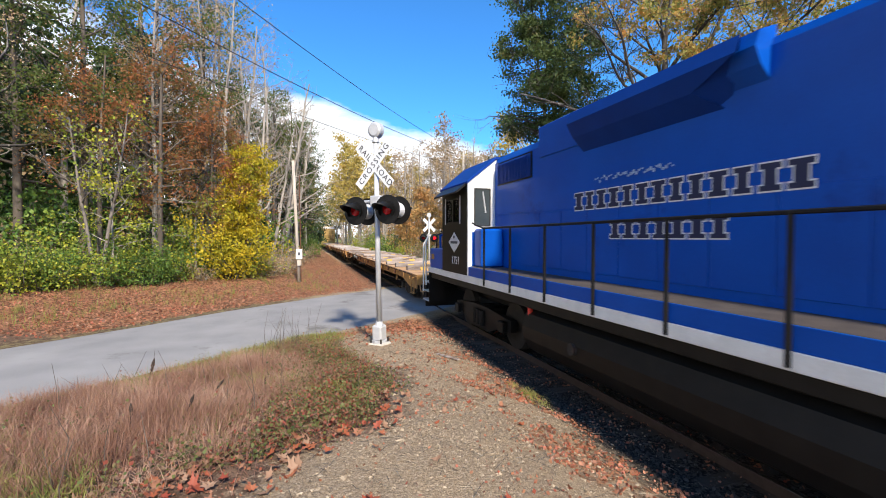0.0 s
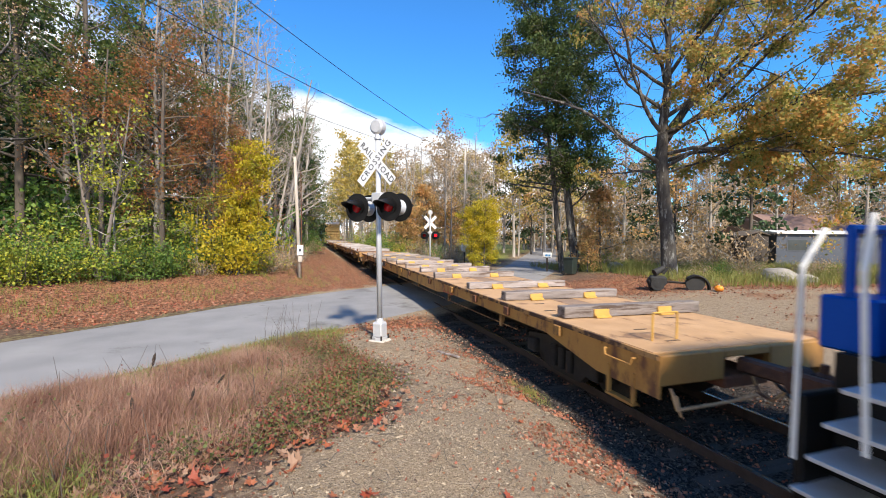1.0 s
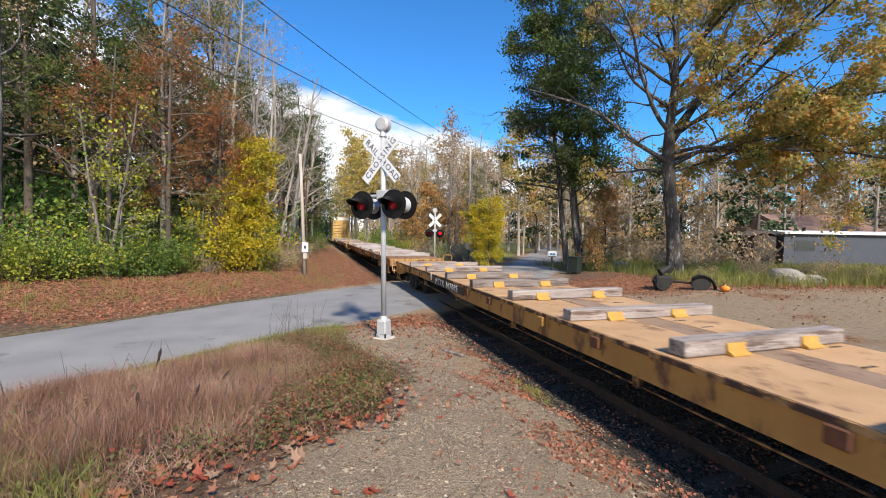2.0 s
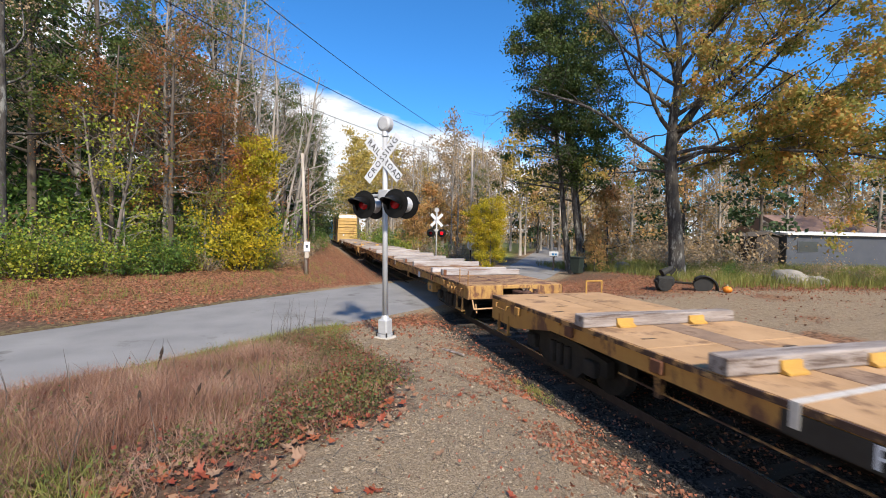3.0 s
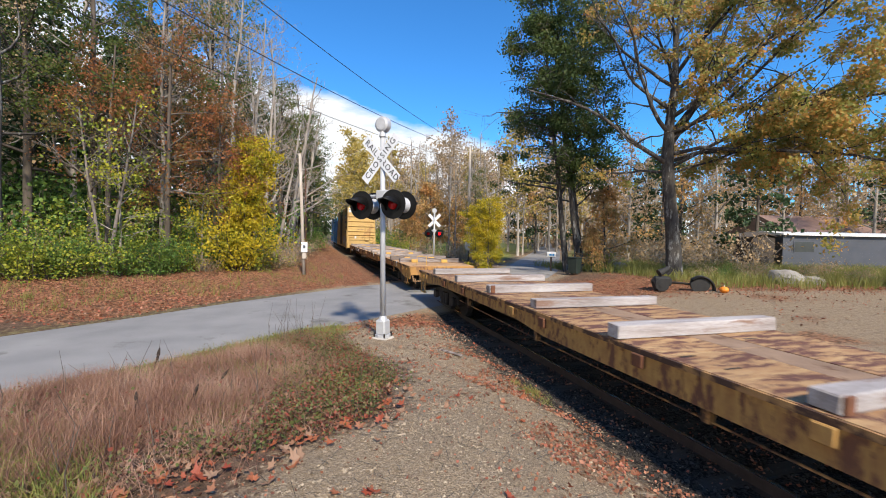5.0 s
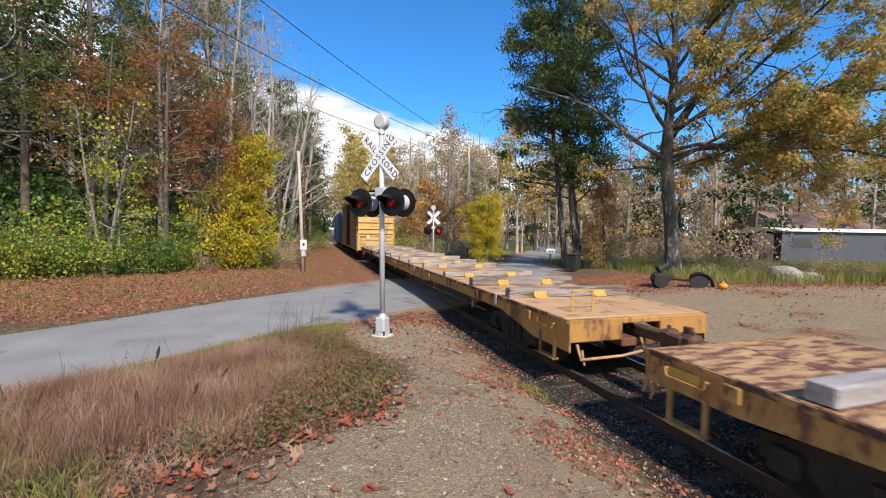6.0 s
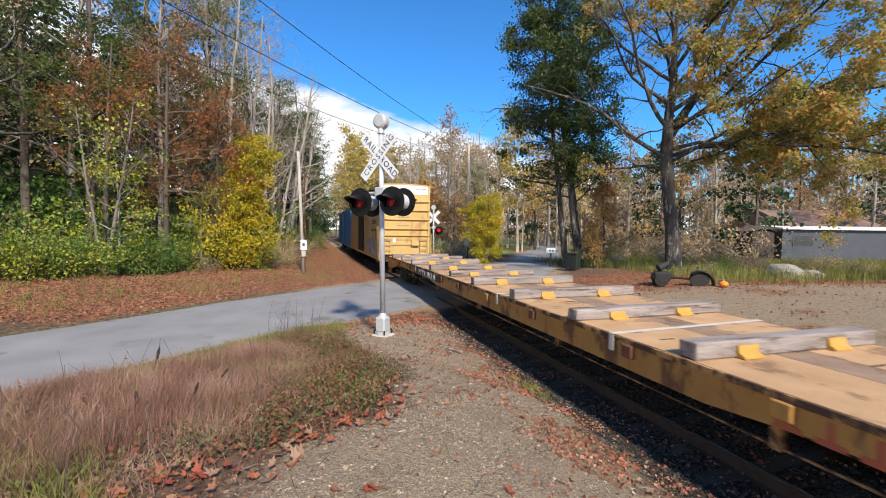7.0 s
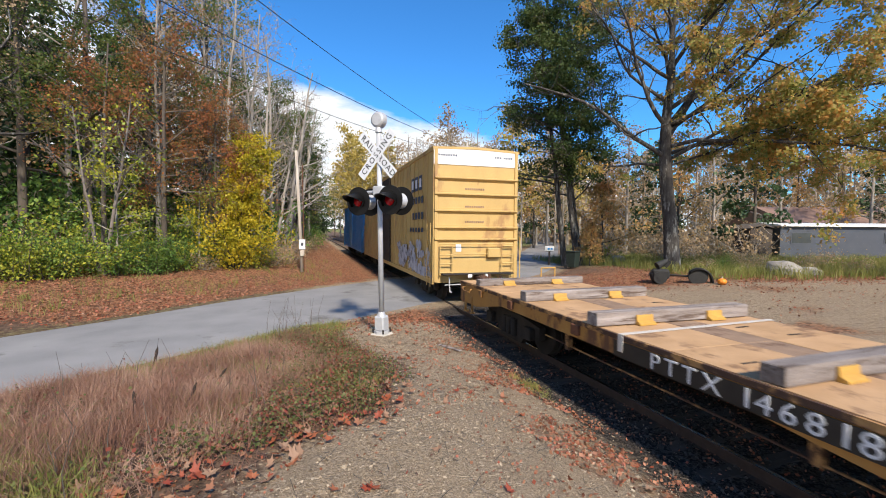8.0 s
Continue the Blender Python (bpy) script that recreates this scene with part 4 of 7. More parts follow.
    part("nose_window", boxes((-0.91, -0.885, c1 + 0.3, c1 + 0.62, 2.2, 2.75)), M_BLACK, loco)
    part("nose_skirt", boxes((-W + 0.02, W - 0.02, c1, y(12.4), 1.53, 2.1), bevel=0.02), M_BLUE, loco)
    part("nose_flag_panel", boxes((-W + 0.008, -W + 0.016, y(11.95), y(12.2), 1.78, 1.94)), M_ORANGE, loco)
    # end steps and handrails
    for yy, way in ((y(12.45), 1), (0.45, -1)):
        for s in (-1, 1):
            bm = bmesh.new()
            box(bm, min(s * (W - 0.5), s * (W + 0.0)), max(s * (W - 0.5), s * (W + 0.0)), yy - 0.02, yy + 0.02, 0.42, 1.5)
            box(bm, min(s * (W - 0.52), s * (W - 0.48)), max(s * (W - 0.52), s * (W - 0.48)), min(yy, yy + way * 0.72), max(yy, yy + way * 0.72), 0.42, 1.5)
            well = part("step_well", bm, M_BLACK, loco)
            for k in range(4):
                z = 0.45 + k * 0.29
                part("tread", boxes((min(s * (W - 0.5), s * W), max(s * (W - 0.5), s * W), min(yy, yy + way * (0.72 - k * 0.1)), max(yy, yy + way * (0.72 - k * 0.1)), z, z + 0.035), bevel=0.006), M_SILVER, well, "worn steel step")
            bm = bmesh.new()
            path_rod(bm, [(s * (W + 0.02), yy + way * 0.25, 0.95), (s * (W + 0.02), yy + way * 0.3, 2.2), (s * (W - 0.1), yy + way * 0.32, 2.6)], 0.022)
            path_rod(bm, [(s * (W - 0.02), yy + way * 0.72, 0.7), (s * (W - 0.02), yy + way * 0.7, 2.2), (s * (W - 0.2), yy + way * 0.66, 2.5)], 0.022)
            part("step_handrail", bm, M_WHITE, loco, "white handrail")
        part("end_plate", boxes((-W + 0.5, W - 0.5, min(yy, yy + way * 0.75), max(yy, yy + way * 0.75), 0.9, 1.5), bevel=0.03), M_BLACK, loco)
        part("pilot", boxes((-W + 0.1, W - 0.1, min(yy + way * 0.7, yy + way * 0.78), max(yy + way * 0.7, yy + way * 0.78), 0.2, 1.2), bevel=0.02), M_BLACK, loco)
        part("end_seat_box", boxes((-1.0, -0.5, min(yy + way * 0.5, yy + way * 0.9), max(yy + way * 0.5, yy + way * 0.9), 1.5, 1.95), bevel=0.02), M_BLUE, loco)
        bm = bmesh.new()
        for x in (-0.97, -0.53):
            rod(bm, (x, yy + way * 0.7, 1.95), (x, yy + way * 0.7, 2.5), 0.04)
        rod(bm, (-1.0, yy + way * 0.7, 2.5), (-0.5, yy + way * 0.7, 2.5), 0.04)
        part("end_rail", bm, M_BLUE, loco)
        coupler(loco, yy + way * 0.5, way)
    # side handrails
    for s in (-1, 1):
        bm = bmesh.new()
        x = s * (W + 0.01)
        path_rod(bm, [(x, y(8.9), 2.75), (x, y(8.3), 2.62), (x, 1.2, 2.62)], 0.02)
        hand = part("handrail", bm, M_BLACK, loco)
        for k in range(9):
            yy = y(8.24 - k * 1.19)
            if yy > 1.0:
                bm = bmesh.new()
                rod(bm, (x, yy, 1.4), (x, yy, 2.62), 0.024)
                part("stanchion", bm, M_BLACK, hand)
        bm = bmesh.new()
        path_rod(bm, [(x, y(11.2), 2.6), (s * (W - 0.2), y(11.75), 2.55), (s * (W - 0.2), y(12.3), 2.5), (s * (W - 0.2), y(12.3), 1.6)], 0.022)
        part("nose_handrail", bm, M_BLACK, loco)
    # fuel tank, trucks
    tank = prism(bmesh.new(), [(-1.25, 1.2), (-1.43, 1.08), (-1.5, 0.86), (-1.47, 0.64), (-1.36, 0.45), (-1.15, 0.32), (-0.9, 0.26), (0.9, 0.26), (1.15, 0.32), (1.36, 0.45), (1.47, 0.64), (1.5, 0.86), (1.43, 1.08), (1.25, 1.2)], y(1.2), y(6.7))
    tk = part("fuel_tank", tank, M_BLACK, loco)
    bm = bmesh.new()
    rod(bm, (-1.54, y(5.2), 0.8), (-1.42, y(5.2), 0.8), 0.09, sides=14)
    part("filler_cap", bm, M_GRIME, tk)
    bm = bmesh.new()
    path_rod(bm, [(-1.4, y(6.6), 1.2), (-1.38, y(6.6), 0.9)], 0.05)
    part("fuel_cutoff", bm, M_RED, loco)
    bm = bmesh.new()
    rod(bm, (-1.1, y(-0.5), 1.0), (-1.1, y(1.1), 1.0), 0.2, sides=16)
    part("air_reservoir", bm, M_BLACK, loco)
    truck(loco, y(9.6), base=1.37, r=0.5, paint=M_BLACK)
    truck(loco, y(-1.8), base=1.37, r=0.5, paint=M_BLACK)
    # name on the hood: white-edged block shapes in two rows, a thin line of script above
    rng = np.random.default_rng(2)
    x = -0.872

    def block(yc, zc, w, h, k):
        """One plain slab bar with feet, white-edged, the same all along the row."""
        for grow_by, xa, xb, mt, nm in ((0.016, x - 0.016, x - 0.0121, M_SIGN, "name_bar_edge"), (0.0, x - 0.019, x - 0.0162, M_NAVY, "name_bar")):
            g = grow_by
            a, b, c = w / 2 + g, w * 0.27 + g, h / 2 + g
            f = h / 2 - h * 0.2 - g
            out = [(-a, -c), (a, -c), (a, -f), (b, -f), (b, f), (a, f), (a, c), (-a, c), (-a, f), (-b, f), (-b, -f), (-a, -f)]
            part(nm, prism(bmesh.new(), [(yc + p, zc + q) for p, q in out], xa, xb, axis="x"), mt, loco)
    n = 13
    for k in range(n):
        s0 = 6.07 - (k + 0.5) * (3.56 / n)
        block(y(s0), 3.01, (0.22, 0.19, 0.205)[k % 3], 0.27, k)
    n = 7
    for k in range(n):
        s0 = 5.21 - (k + 0.5) * (1.9 / n)
        block(y(s0), 2.54, (0.2, 0.22, 0.21)[k % 3], 0.25, k)
    bm = bmesh.new()
    for k in range(30):
        yy = y(5.5) - k * 0.05
        z = 3.33 + 0.025 * math.sin(k * 2.1) + 0.012 * math.sin(k * 5.3)
        box(bm, x - 0.016, x - 0.012, yy, yy + 0.038, z - 0.045 * rng.random() - 0.006, z + 0.006)
    part("script_line", bm, M_SCRIPT, loco, "thin pale line of script")


def box_car(front, label, length, eave, paint, yellow):
    W, Z0 = 1.45, 0.98
    car = train_thing("box_car", front, label, "box car")
    part("floor_frame", boxes((-W + 0.05, W - 0.05, 0.3, length - 0.3, 0.78, Z0), (-0.3, 0.3, 0.1, length - 0.1, 0.6, 0.9)), M_GRIME, car)
    for s in (-1, 1):
        bm = bmesh.new()
        box(bm, min(s * (W - 0.05), s * (W - 0.02)), max(s * (W - 0.05), s * (W - 0.02)), 0.0, length, 0.72, eave - 0.12)
        k = 0
        yy = 0.05
        while yy < length - 0.1:
            if not (length * 0.42 - 0.2 < yy < length * 0.62):
                box(bm, min(s * (W - 0.02), s * W), max(s * (W - 0.02), s * W), yy, yy + 0.07, 0.78, eave - 0.16)
            yy += 0.62
        box(bm, min(s * (W - 0.03), s * (W + 0.02)), max(s * (W - 0.03), s * (W + 0.02)), 0, length, 0.68, 0.84)
        box(bm, min(s * (W - 0.03), s * (W + 0.02)), max(s * (W - 0.03), s * (W + 0.02)), 0, length, eave - 0.2, eave - 0.08)
        side = part("side_wall", bm, paint, car)
        d0, d1 = length * 0.43, length * 0.61
        door = part("sliding_door", boxes((min(s * W, s * (W + 0.06)), max(s * W, s * (W + 0.06)), d0, d1, 0.86, eave - 0.25), bevel=0.01), M_GRIME if yellow else paint, side, "dark sliding door")
        part("door_rails", boxes(*[(min(s * (W + 0.06), s * (W + 0.09)), max(s * (W + 0.06), s * (W + 0.09)), d0 + 0.05, d1 - 0.05, z, z + 0.06) for z in (1.2, 2.0, 2.8, 3.6)]), M_GRIME if yellow else paint, door)
    # corrugated ends
    for y0, way in ((0.0, -1), (length, 1)):
        bm = bmesh.new()
        ya, yb = (y0, y0 + 0.04) if way < 0 else (y0 - 0.04, y0)
        box(bm, -W, W, ya, yb, 0.72, eave - 0.1)
        end = part("end_wall", bm, paint, car)
        for z in ([2.05, 2.42, 2.95, 3.47, 3.97] if yellow else [1.6, 2.2, 2.8, 3.4]):
            out = [(0, z - 0.05), (way * 0.1, z + 0.03), (way * 0.1, z + 0.07), (0, z + 0.085)]
            part("end_rib", prism(bmesh.new(), [(y0 + a, b) for a, b in out], -W + 0.03, W - 0.03, axis="x"), paint, end)
        if yellow:
            part("top_band", boxes((-W + 0.005, W - 0.005, min(y0, y0 + way * 0.02), max(y0, y0 + way * 0.02), eave - 0.62, eave - 0.12)), M_WHITE, end, "white band")
            bm = boxes(*[(a, a + 0.05, min(y0 + way * 0.021, y0 + way * 0.026), max(y0 + way * 0.021, y0 + way * 0.026), eave - 0.36, eave - 0.3) for a in (-1.38, -1.3, -1.22, -1.14, -1.06, -0.98, -0.9, -0.82, -0.74, 0.6, 0.69, 0.78, 0.92, 1.0, 1.09, 1.17)])
            part("stencil_line", bm, M_BOX_LOGO, end)
            for z in (3.66, 3.1, 2.62):
                bm = boxes(*[(a, a + 0.05, min(y0 + way * 0.008, y0 + way * 0.012), max(y0 + way * 0.008, y0 + way * 0.012), z, z + 0.06) for a in [-0.4 + 0.075 * q for q in range(9)]])
                part("stencil_line", bm, M_DECK_MID, end)
            part("placard", boxes((-0.7, -0.52, min(y0, y0 + way * 0.012), max(y0, y0 + way * 0.012), 1.7, 1.95)), M_SIGN, end)
        for x in (-W + 0.03, W - 0.13):
            part("corner_post", boxes((x, x + 0.1, min(y0, y0 + way * 0.05), max(y0, y0 + way * 0.05), 0.75, eave - 0.12), bevel=0.01), paint, end)
        bm = bmesh.new()
        for x in (-1.25, -0.85, 0.85, 1.25):
            rod(bm, (x, y0 + way * 0.12, 0.95), (x, y0 + way * 0.12, 1.95), 0.019)
        for z in (1.05, 1.32, 1.6, 1.88):
            rod(bm, (-1.25, y0 + way * 0.13, z), (-0.85, y0 + way * 0.13, z), 0.019)
            rod(bm, (0.85, y0 + way * 0.13, z), (1.25, y0 + way * 0.13, z), 0.019)
        rod(bm, (-1.25, y0 + way * 0.13, 1.95), (1.25, y0 + way * 0.13, 1.95), 0.013)
        for x in (-W - 0.04, W + 0.04):
            rod(bm, (x, y0 + way * 0.14, 0.7), (x, y0 + way * 0.14, 2.15), 0.02)
        rod(bm, (-0.85, y0 + way * 0.12, 1.62), (0.85, y0 + way * 0.12, 1.62), 0.016)
        part("end_ladder", bm, paint, end, "painted ladder rungs")
        for x in (-0.32, 0.28):
            part("marker_plate", boxes((x - 0.07, x + 0.07, min(y0 + way * 0.3, y0 + way * 0.31), max(y0 + way * 0.3, y0 + way * 0.31), 0.9, 1.0)), M_SIGN, end, "small white marker plate")
        for s in (-1, 1):
            bm = bmesh.new()
            rod(bm, (s * (W + 0.06), y0 - way * 0.1, 0.6), (s * (W + 0.06), y0 - way * 0.1, 2.6), 0.014)
            rod(bm, (s * (W + 0.06), y0 - way * 0.5, 0.6), (s * (W + 0.06), y0 - way * 0.5, 2.6), 0.014)
            for q in range(6):
                rod(bm, (s * (W + 0.06), y0 - way * 0.1, 0.75 + q * 0.33), (s * (W + 0.06), y0 - way * 0.5, 0.75 + q * 0.33), 0.012)
            part("side_ladder", bm, paint, car)
        part("brake_platform", boxes((-1.2, 1.2, min(y0, y0 + way * 0.3), max(y0, y0 + way * 0.3), 0.98, 1.02), bevel=0.006), M_GRIME, end)
        part("end_box", boxes((0.35, 0.8, min(y0, y0 + way * 0.16), max(y0, y0 + way * 0.16), 1.5, 1.82), bevel=0.03), paint, end, "hand brake housing")
        coupler(car, y0 - way * 0.05, way, 0.84)
        bm = bmesh.new()
        path_rod(bm, [(-0.95, y0 + way * 0.12, 0.9), (-0.95, y0 + way * 0.2, 0.45), (-0.9, y0 + way * 0.25, 0.45)], 0.02)
        path_rod(bm, [(-1.1, y0 + way * 0.12, 0.66), (-0.2, y0 + way * 0.2, 0.68), (0.1, y0 + way * 0.6, 0.72)], 0.018)
        part("uncoupling_lever", bm, M_SILVER, car)
    bm = prism(bmesh.new(), [(-W - 0.02, eave - 0.16), (-W - 0.02, eave - 0.09), (0, eave - 0.03), (W + 0.02, eave - 0.09), (W + 0.02, eave - 0.16), (0, eave - 0.11)], -0.03, length + 0.03)
    k = 0.5
    while k < length:
        prism(bm, [(-W, eave - 0.08), (0, eave), (W, eave - 0.08), (0, eave - 0.04)], k, k + 0.06)
        k += 1.1
    part("roof", bm, paint, car)
    if yellow:
        x = -W - 0.004
        # emblem frame, rows of stencilled lettering, and sprayed graffiti low down
        bm = bmesh.new()
        for a in (1.35, 1.9, 2.45):
            box(bm, x - 0.012, x - 0.004, a, a + 0.42, 3.75, 4.25)
        part("side_emblem", bm, M_BOX_LOGO, car, "dark blue emblem with pale centre")
        bm = bmesh.new()
        for a in (1.43, 1.98, 2.53):
            box(bm, x - 0.016, x - 0.0125, a, a + 0.26, 3.85, 4.15)
        part("emblem_inset", bm, M_SIGN, car)
        for z, n, h in ((3.3, 5, 0.24), (2.75, 4, 0.24), (2.3, 5, 0.16)):
            for q in range(n):
                part("stencil_bar", boxes((x - 0.01, x - 0.004, 1.2 + q * 0.42, 1.2 + q * 0.42 + 0.24, z, z + h)), M_BOX_LOGO, car)
        rng = np.random.default_rng(8)
        bm = bmesh.new()
        for q in range(64):
            a, z = rng.uniform(0.3, 5.2), rng.uniform(0.9, 1.85)
            vs = [bm.verts.new((x - 0.006 - 0.0004 * q, a + rr * math.cos(t), z + 0.6 * rr * math.sin(t))) for t, rr in ((u * 0.785, rng.uniform(0.12, 0.42)) for u in range(8))]
            bm.faces.new(vs[::-1])
        part("graffiti", bm, M_GRAFF, car, "silver spray-painted graffiti")
    for y0 in (2.2, length - 2.2):
        truck(car, y0)


locomotive()
flat_car(14.66, "ochre steel flat car with grey timbers, yellow brackets, white strap", M_DECK, M_TIMBER, 11, number=("PTTX 147015", 17.7), straps=(20.55,))
flat_car(42.86, "weathered rusty flat car with bleached timbers", M_DECK_OLD, M_TIMBER_W, 12, brackets=False, old=True, straps=(9.9,))
flat_car(71.06, "ochre flat car with grey timbers and white strap", M_DECK, M_TIMBER, 13, number=("PTTX 146818", 17.9), straps=(2.68, 10.0, 13.55, 20.73))
box_car(100.05, "tall yellow box car with white top band and graffiti", 16.6, 5.05, M_BOXCAR, True)
box_car(117.85, "blue box car with rust stains", 15.6, 4.5, M_BLUECAR, False)


# ---- trees and plants ----
def unit(v):
    return v / (np.linalg.norm(v) + 1e-9)


def branch(rng, start, way, length, r0, n=5, lift=0.15, wob=0.12):
    pts, d = [start], unit(way)
    for _ in range(n - 1):
        d = unit(d + rng.normal(0, wob, 3) + np.array((0, 0, lift)) / n)
        pts.append(pts[-1] + d * length / (n - 1))
    rad = [r0 * (1 - 0.75 * i / (n - 1)) for i in range(n)]
    return np.array(pts), rad


def grow(seed, H, r0, base=0.3, spread=4.0, limbs=16, subs=5, twigs=3, per=9, rise=0.5, scatter=0.28, lean=(0, 0), keep=None, droop=0.0, taper=0.68, coarse=False):
    """The lines of a tree's wood and the places of its leaves."""
    rng = np.random.default_rng(seed)
    lines, spots = [], []
    n = 11
    t = np.linspace(0, 1, n)
    wob = np.cumsum(rng.normal(0, 0.018 * H / 3, (n, 2)), 0) * t[:, None]
    trunk = np.stack([wob[:, 0] + lean[0] * t, wob[:, 1] + lean[1] * t, H * t], 1)
    rad = r0 * (1 - 0.85 * t) + 0.012
    rad[0] *= 1.45
    lines.append((np.insert(trunk, 1, trunk[0] * 0.96 + trunk[1] * 0.04, 0), np.insert(rad, 1, r0 * 1.12), 9))
    for i in range(limbs):
        f = base + (0.97 - base) * ((i + rng.random() * 0.8) / limbs)
        p = np.array([np.interp(f, t, trunk[:, k]) for k in range(3)])
        az = i * 2.4 + rng.normal(0, 0.5)
        el = rise * (0.35 + 0.9 * f) + rng.normal(0, 0.15)
        way = np.array((math.cos(az) * math.cos(el), math.sin(az) * math.cos(el), math.sin(el)))
        ln = spread * (1.08 - taper * (f - base) / (1 - base)) * rng.uniform(0.65, 1.1)
        lp, lr = branch(rng, p, way, ln, max(0.02, np.interp(f, t, rad) * 0.55), 6, 0.3 - droop, 0.13)
        lines.append((lp, lr, 5))
        for j in range(subs):
            g = 0.3 + 0.7 * (j + rng.random()) / subs
            k = min(int(g * 5), 4)
            q = lp[k] + (lp[k + 1] - lp[k]) * (g * 5 - k)
            w2 = unit(unit(lp[k + 1] - lp[k]) * 0.8 + rng.normal(0, 0.6, 3))
            sp, sr = branch(rng, q, w2, ln * rng.uniform(0.25, 0.45), max(0.011, lr[k] * 0.5), 4, 0.1 - droop, 0.2)
            lines.append((sp, sr, 4))
            for m in range(twigs):
                k2 = rng.integers(1, 4)
                w3 = unit(unit(sp[k2] - sp[k2 - 1]) * 0.6 + rng.normal(0, 0.7, 3))
                tp, tr = branch(rng, sp[k2], w3, ln * rng.uniform(0.1, 0.22) + 0.15, 0.009, 3, -droop, 0.2)
                if not coarse:
                    lines.append((tp[[0, 2]], (tr[0], tr[2]), 3))
                c = tp[1] * 0.4 + tp[2] * 0.6
                if per and (keep is None or keep(c, rng)):
                    spots.append(c + rng.normal(0, scatter, (per, 3)) * (1.0, 1.0, 0.55))
    return lines, (np.concatenate(spots) if spots else np.zeros((0, 3)))


def spreading_oak():
    """A straight leader with rising limbs: bare towards the line, heavy leafy boughs on the other side."""
    rng = np.random.default_rng(5)
    right = np.array((0.956, -0.294, 0.0))
    away = np.array((0.294, 0.956, 0.0))
    up = np.array((0, 0, 1.0))
    marks = ((0, 0), (0, 0.3), (-0.18, 2.4), (-0.45, 4.6), (-0.6, 6.4), (-0.55, 8.2), (-0.35, 10.2), (-0.4, 12.4), (-0.1, 14.6), (-0.2, 17.0))
    trunk = np.array([right * a + up * z for a, z in marks])
    lines, spots = [(trunk, (0.56, 0.42, 0.35, 0.32, 0.31, 0.23, 0.18, 0.13, 0.08, 0.03), 12)], []

    def limb(z, side, back, rise, length, r, lift, leafy, bushy=1.0):
        k = min(len(marks) - 2, max(0, sum(m[1] <= z for m in marks) - 1))
        f = (z - marks[k][1]) / (marks[k + 1][1] - marks[k][1])
        start = trunk[k] * (1 - f) + trunk[k + 1] * f
        pts, rad = branch(rng, start, right * side + away * back + up * rise, length, r, 9, lift, 0.14)
        lines.append((pts, rad, 7))
        for j in range(9):
            k = min(8, 2 + int(6.5 * (j + rng.random()) / 9))
            w = unit(unit(pts[k] - pts[k - 1]) * 0.7 + rng.normal(0, 0.55, 3))
            q, qr = branch(rng, pts[k], w, length * rng.uniform(0.2, 0.4), max(0.018, rad[k] * 0.5), 6, 0.1, 0.2)
            lines.append((q, qr, 5))
            for m in range(4):
                k2 = rng.integers(1, 6)
                w2 = unit(unit(q[k2] - q[k2 - 1]) * 0.6 + rng.normal(0, 0.65, 3))
                t, tr = branch(rng, q[k2], w2, length * rng.uniform(0.09, 0.18) + 0.2, 0.013, 4, -0.05, 0.25)
                lines.append((t, tr, 3))
                for n in range(2):
                    w3 = unit(unit(t[2] - t[1]) + rng.normal(0, 0.7, 3))
                    u, ur = branch(rng, t[2 + n % 2], w3, rng.uniform(0.3, 0.7), 0.007, 3, -0.1, 0.2)
                    lines.append((u, ur, 3))
                    if rng.random() < leafy:
                        spots.append(u[1] + rng.normal(0, 0.23, (int(100 * bushy), 3)) * (1, 1, 0.8))
    # bare limbs towards the line
    for row in ((6.0, -1.0, -0.1, 0.5, 8.6, 0.13, 0.25, 0.0), (5.6, -1.0, 0.3, 0.15, 3.6, 0.09, 0.1, 0.05), (7.6, -1.0, -0.2, 0.85, 7.0, 0.12, 0.2, 0.0), (8.8, -0.9, 0.3, 0.9, 6.5, 0.1, 0.1, 0.03),
                (10.0, -1.0, 0.0, 0.6, 6.5, 0.1, -0.1, 0.02), (11.4, -0.8, 0.3, 1.0, 5.5, 0.07, 0.1, 0.05), (12.6, -0.5, -0.2, 1.0, 4.6, 0.06, 0.1, 0.1)):
        limb(*row)
    # rising limbs and leader side shoots
    for row in ((7.4, 0.55, -0.2, 1.0, 10.5, 0.17, 0.1, 0.5), (9.0, 0.35, 0.4, 1.0, 9.0, 0.13, 0.1, 0.3), (10.6, 0.6, -0.3, 1.0, 7.5, 0.11, 0.1, 0.55), (12.0, 0.4, 0.2, 1.0, 6.0, 0.08, 0.1, 0.4)):
        limb(*row)
    # leafy boughs on the far side of the trunk
    for row in ((6.8, 1.0, 0.2, 0.85, 11.0, 0.15, 0.0, 0.75), (6.1, 1.0, -0.15, 0.4, 11.5, 0.11, -0.3, 0.9), (8.4, 1.0, -0.5, 0.9, 11.5, 0.12, 0.0, 0.65), (5.8, 0.9, -0.9, 0.45, 9.5, 0.1, -0.5, 0.9, 1.2),
                (5.5, 0.9, -0.45, 0.25, 7.0, 0.07, -0.45, 0.9), (9.8, 1.0, 0.1, 0.85, 10.5, 0.1, 0.0, 0.65), (6.5, 0.8, -0.9, 0.6, 11.5, 0.11, -0.35, 0.9, 1.2), (7.2, 0.9, -0.35, 0.7, 12.5, 0.1, -0.55, 0.9, 1.2),
                (7.6, 1.0, -0.75, 0.75, 13.5, 0.11, -0.6, 0.9)):
        limb(*row)
    return lines, np.concatenate(spots)


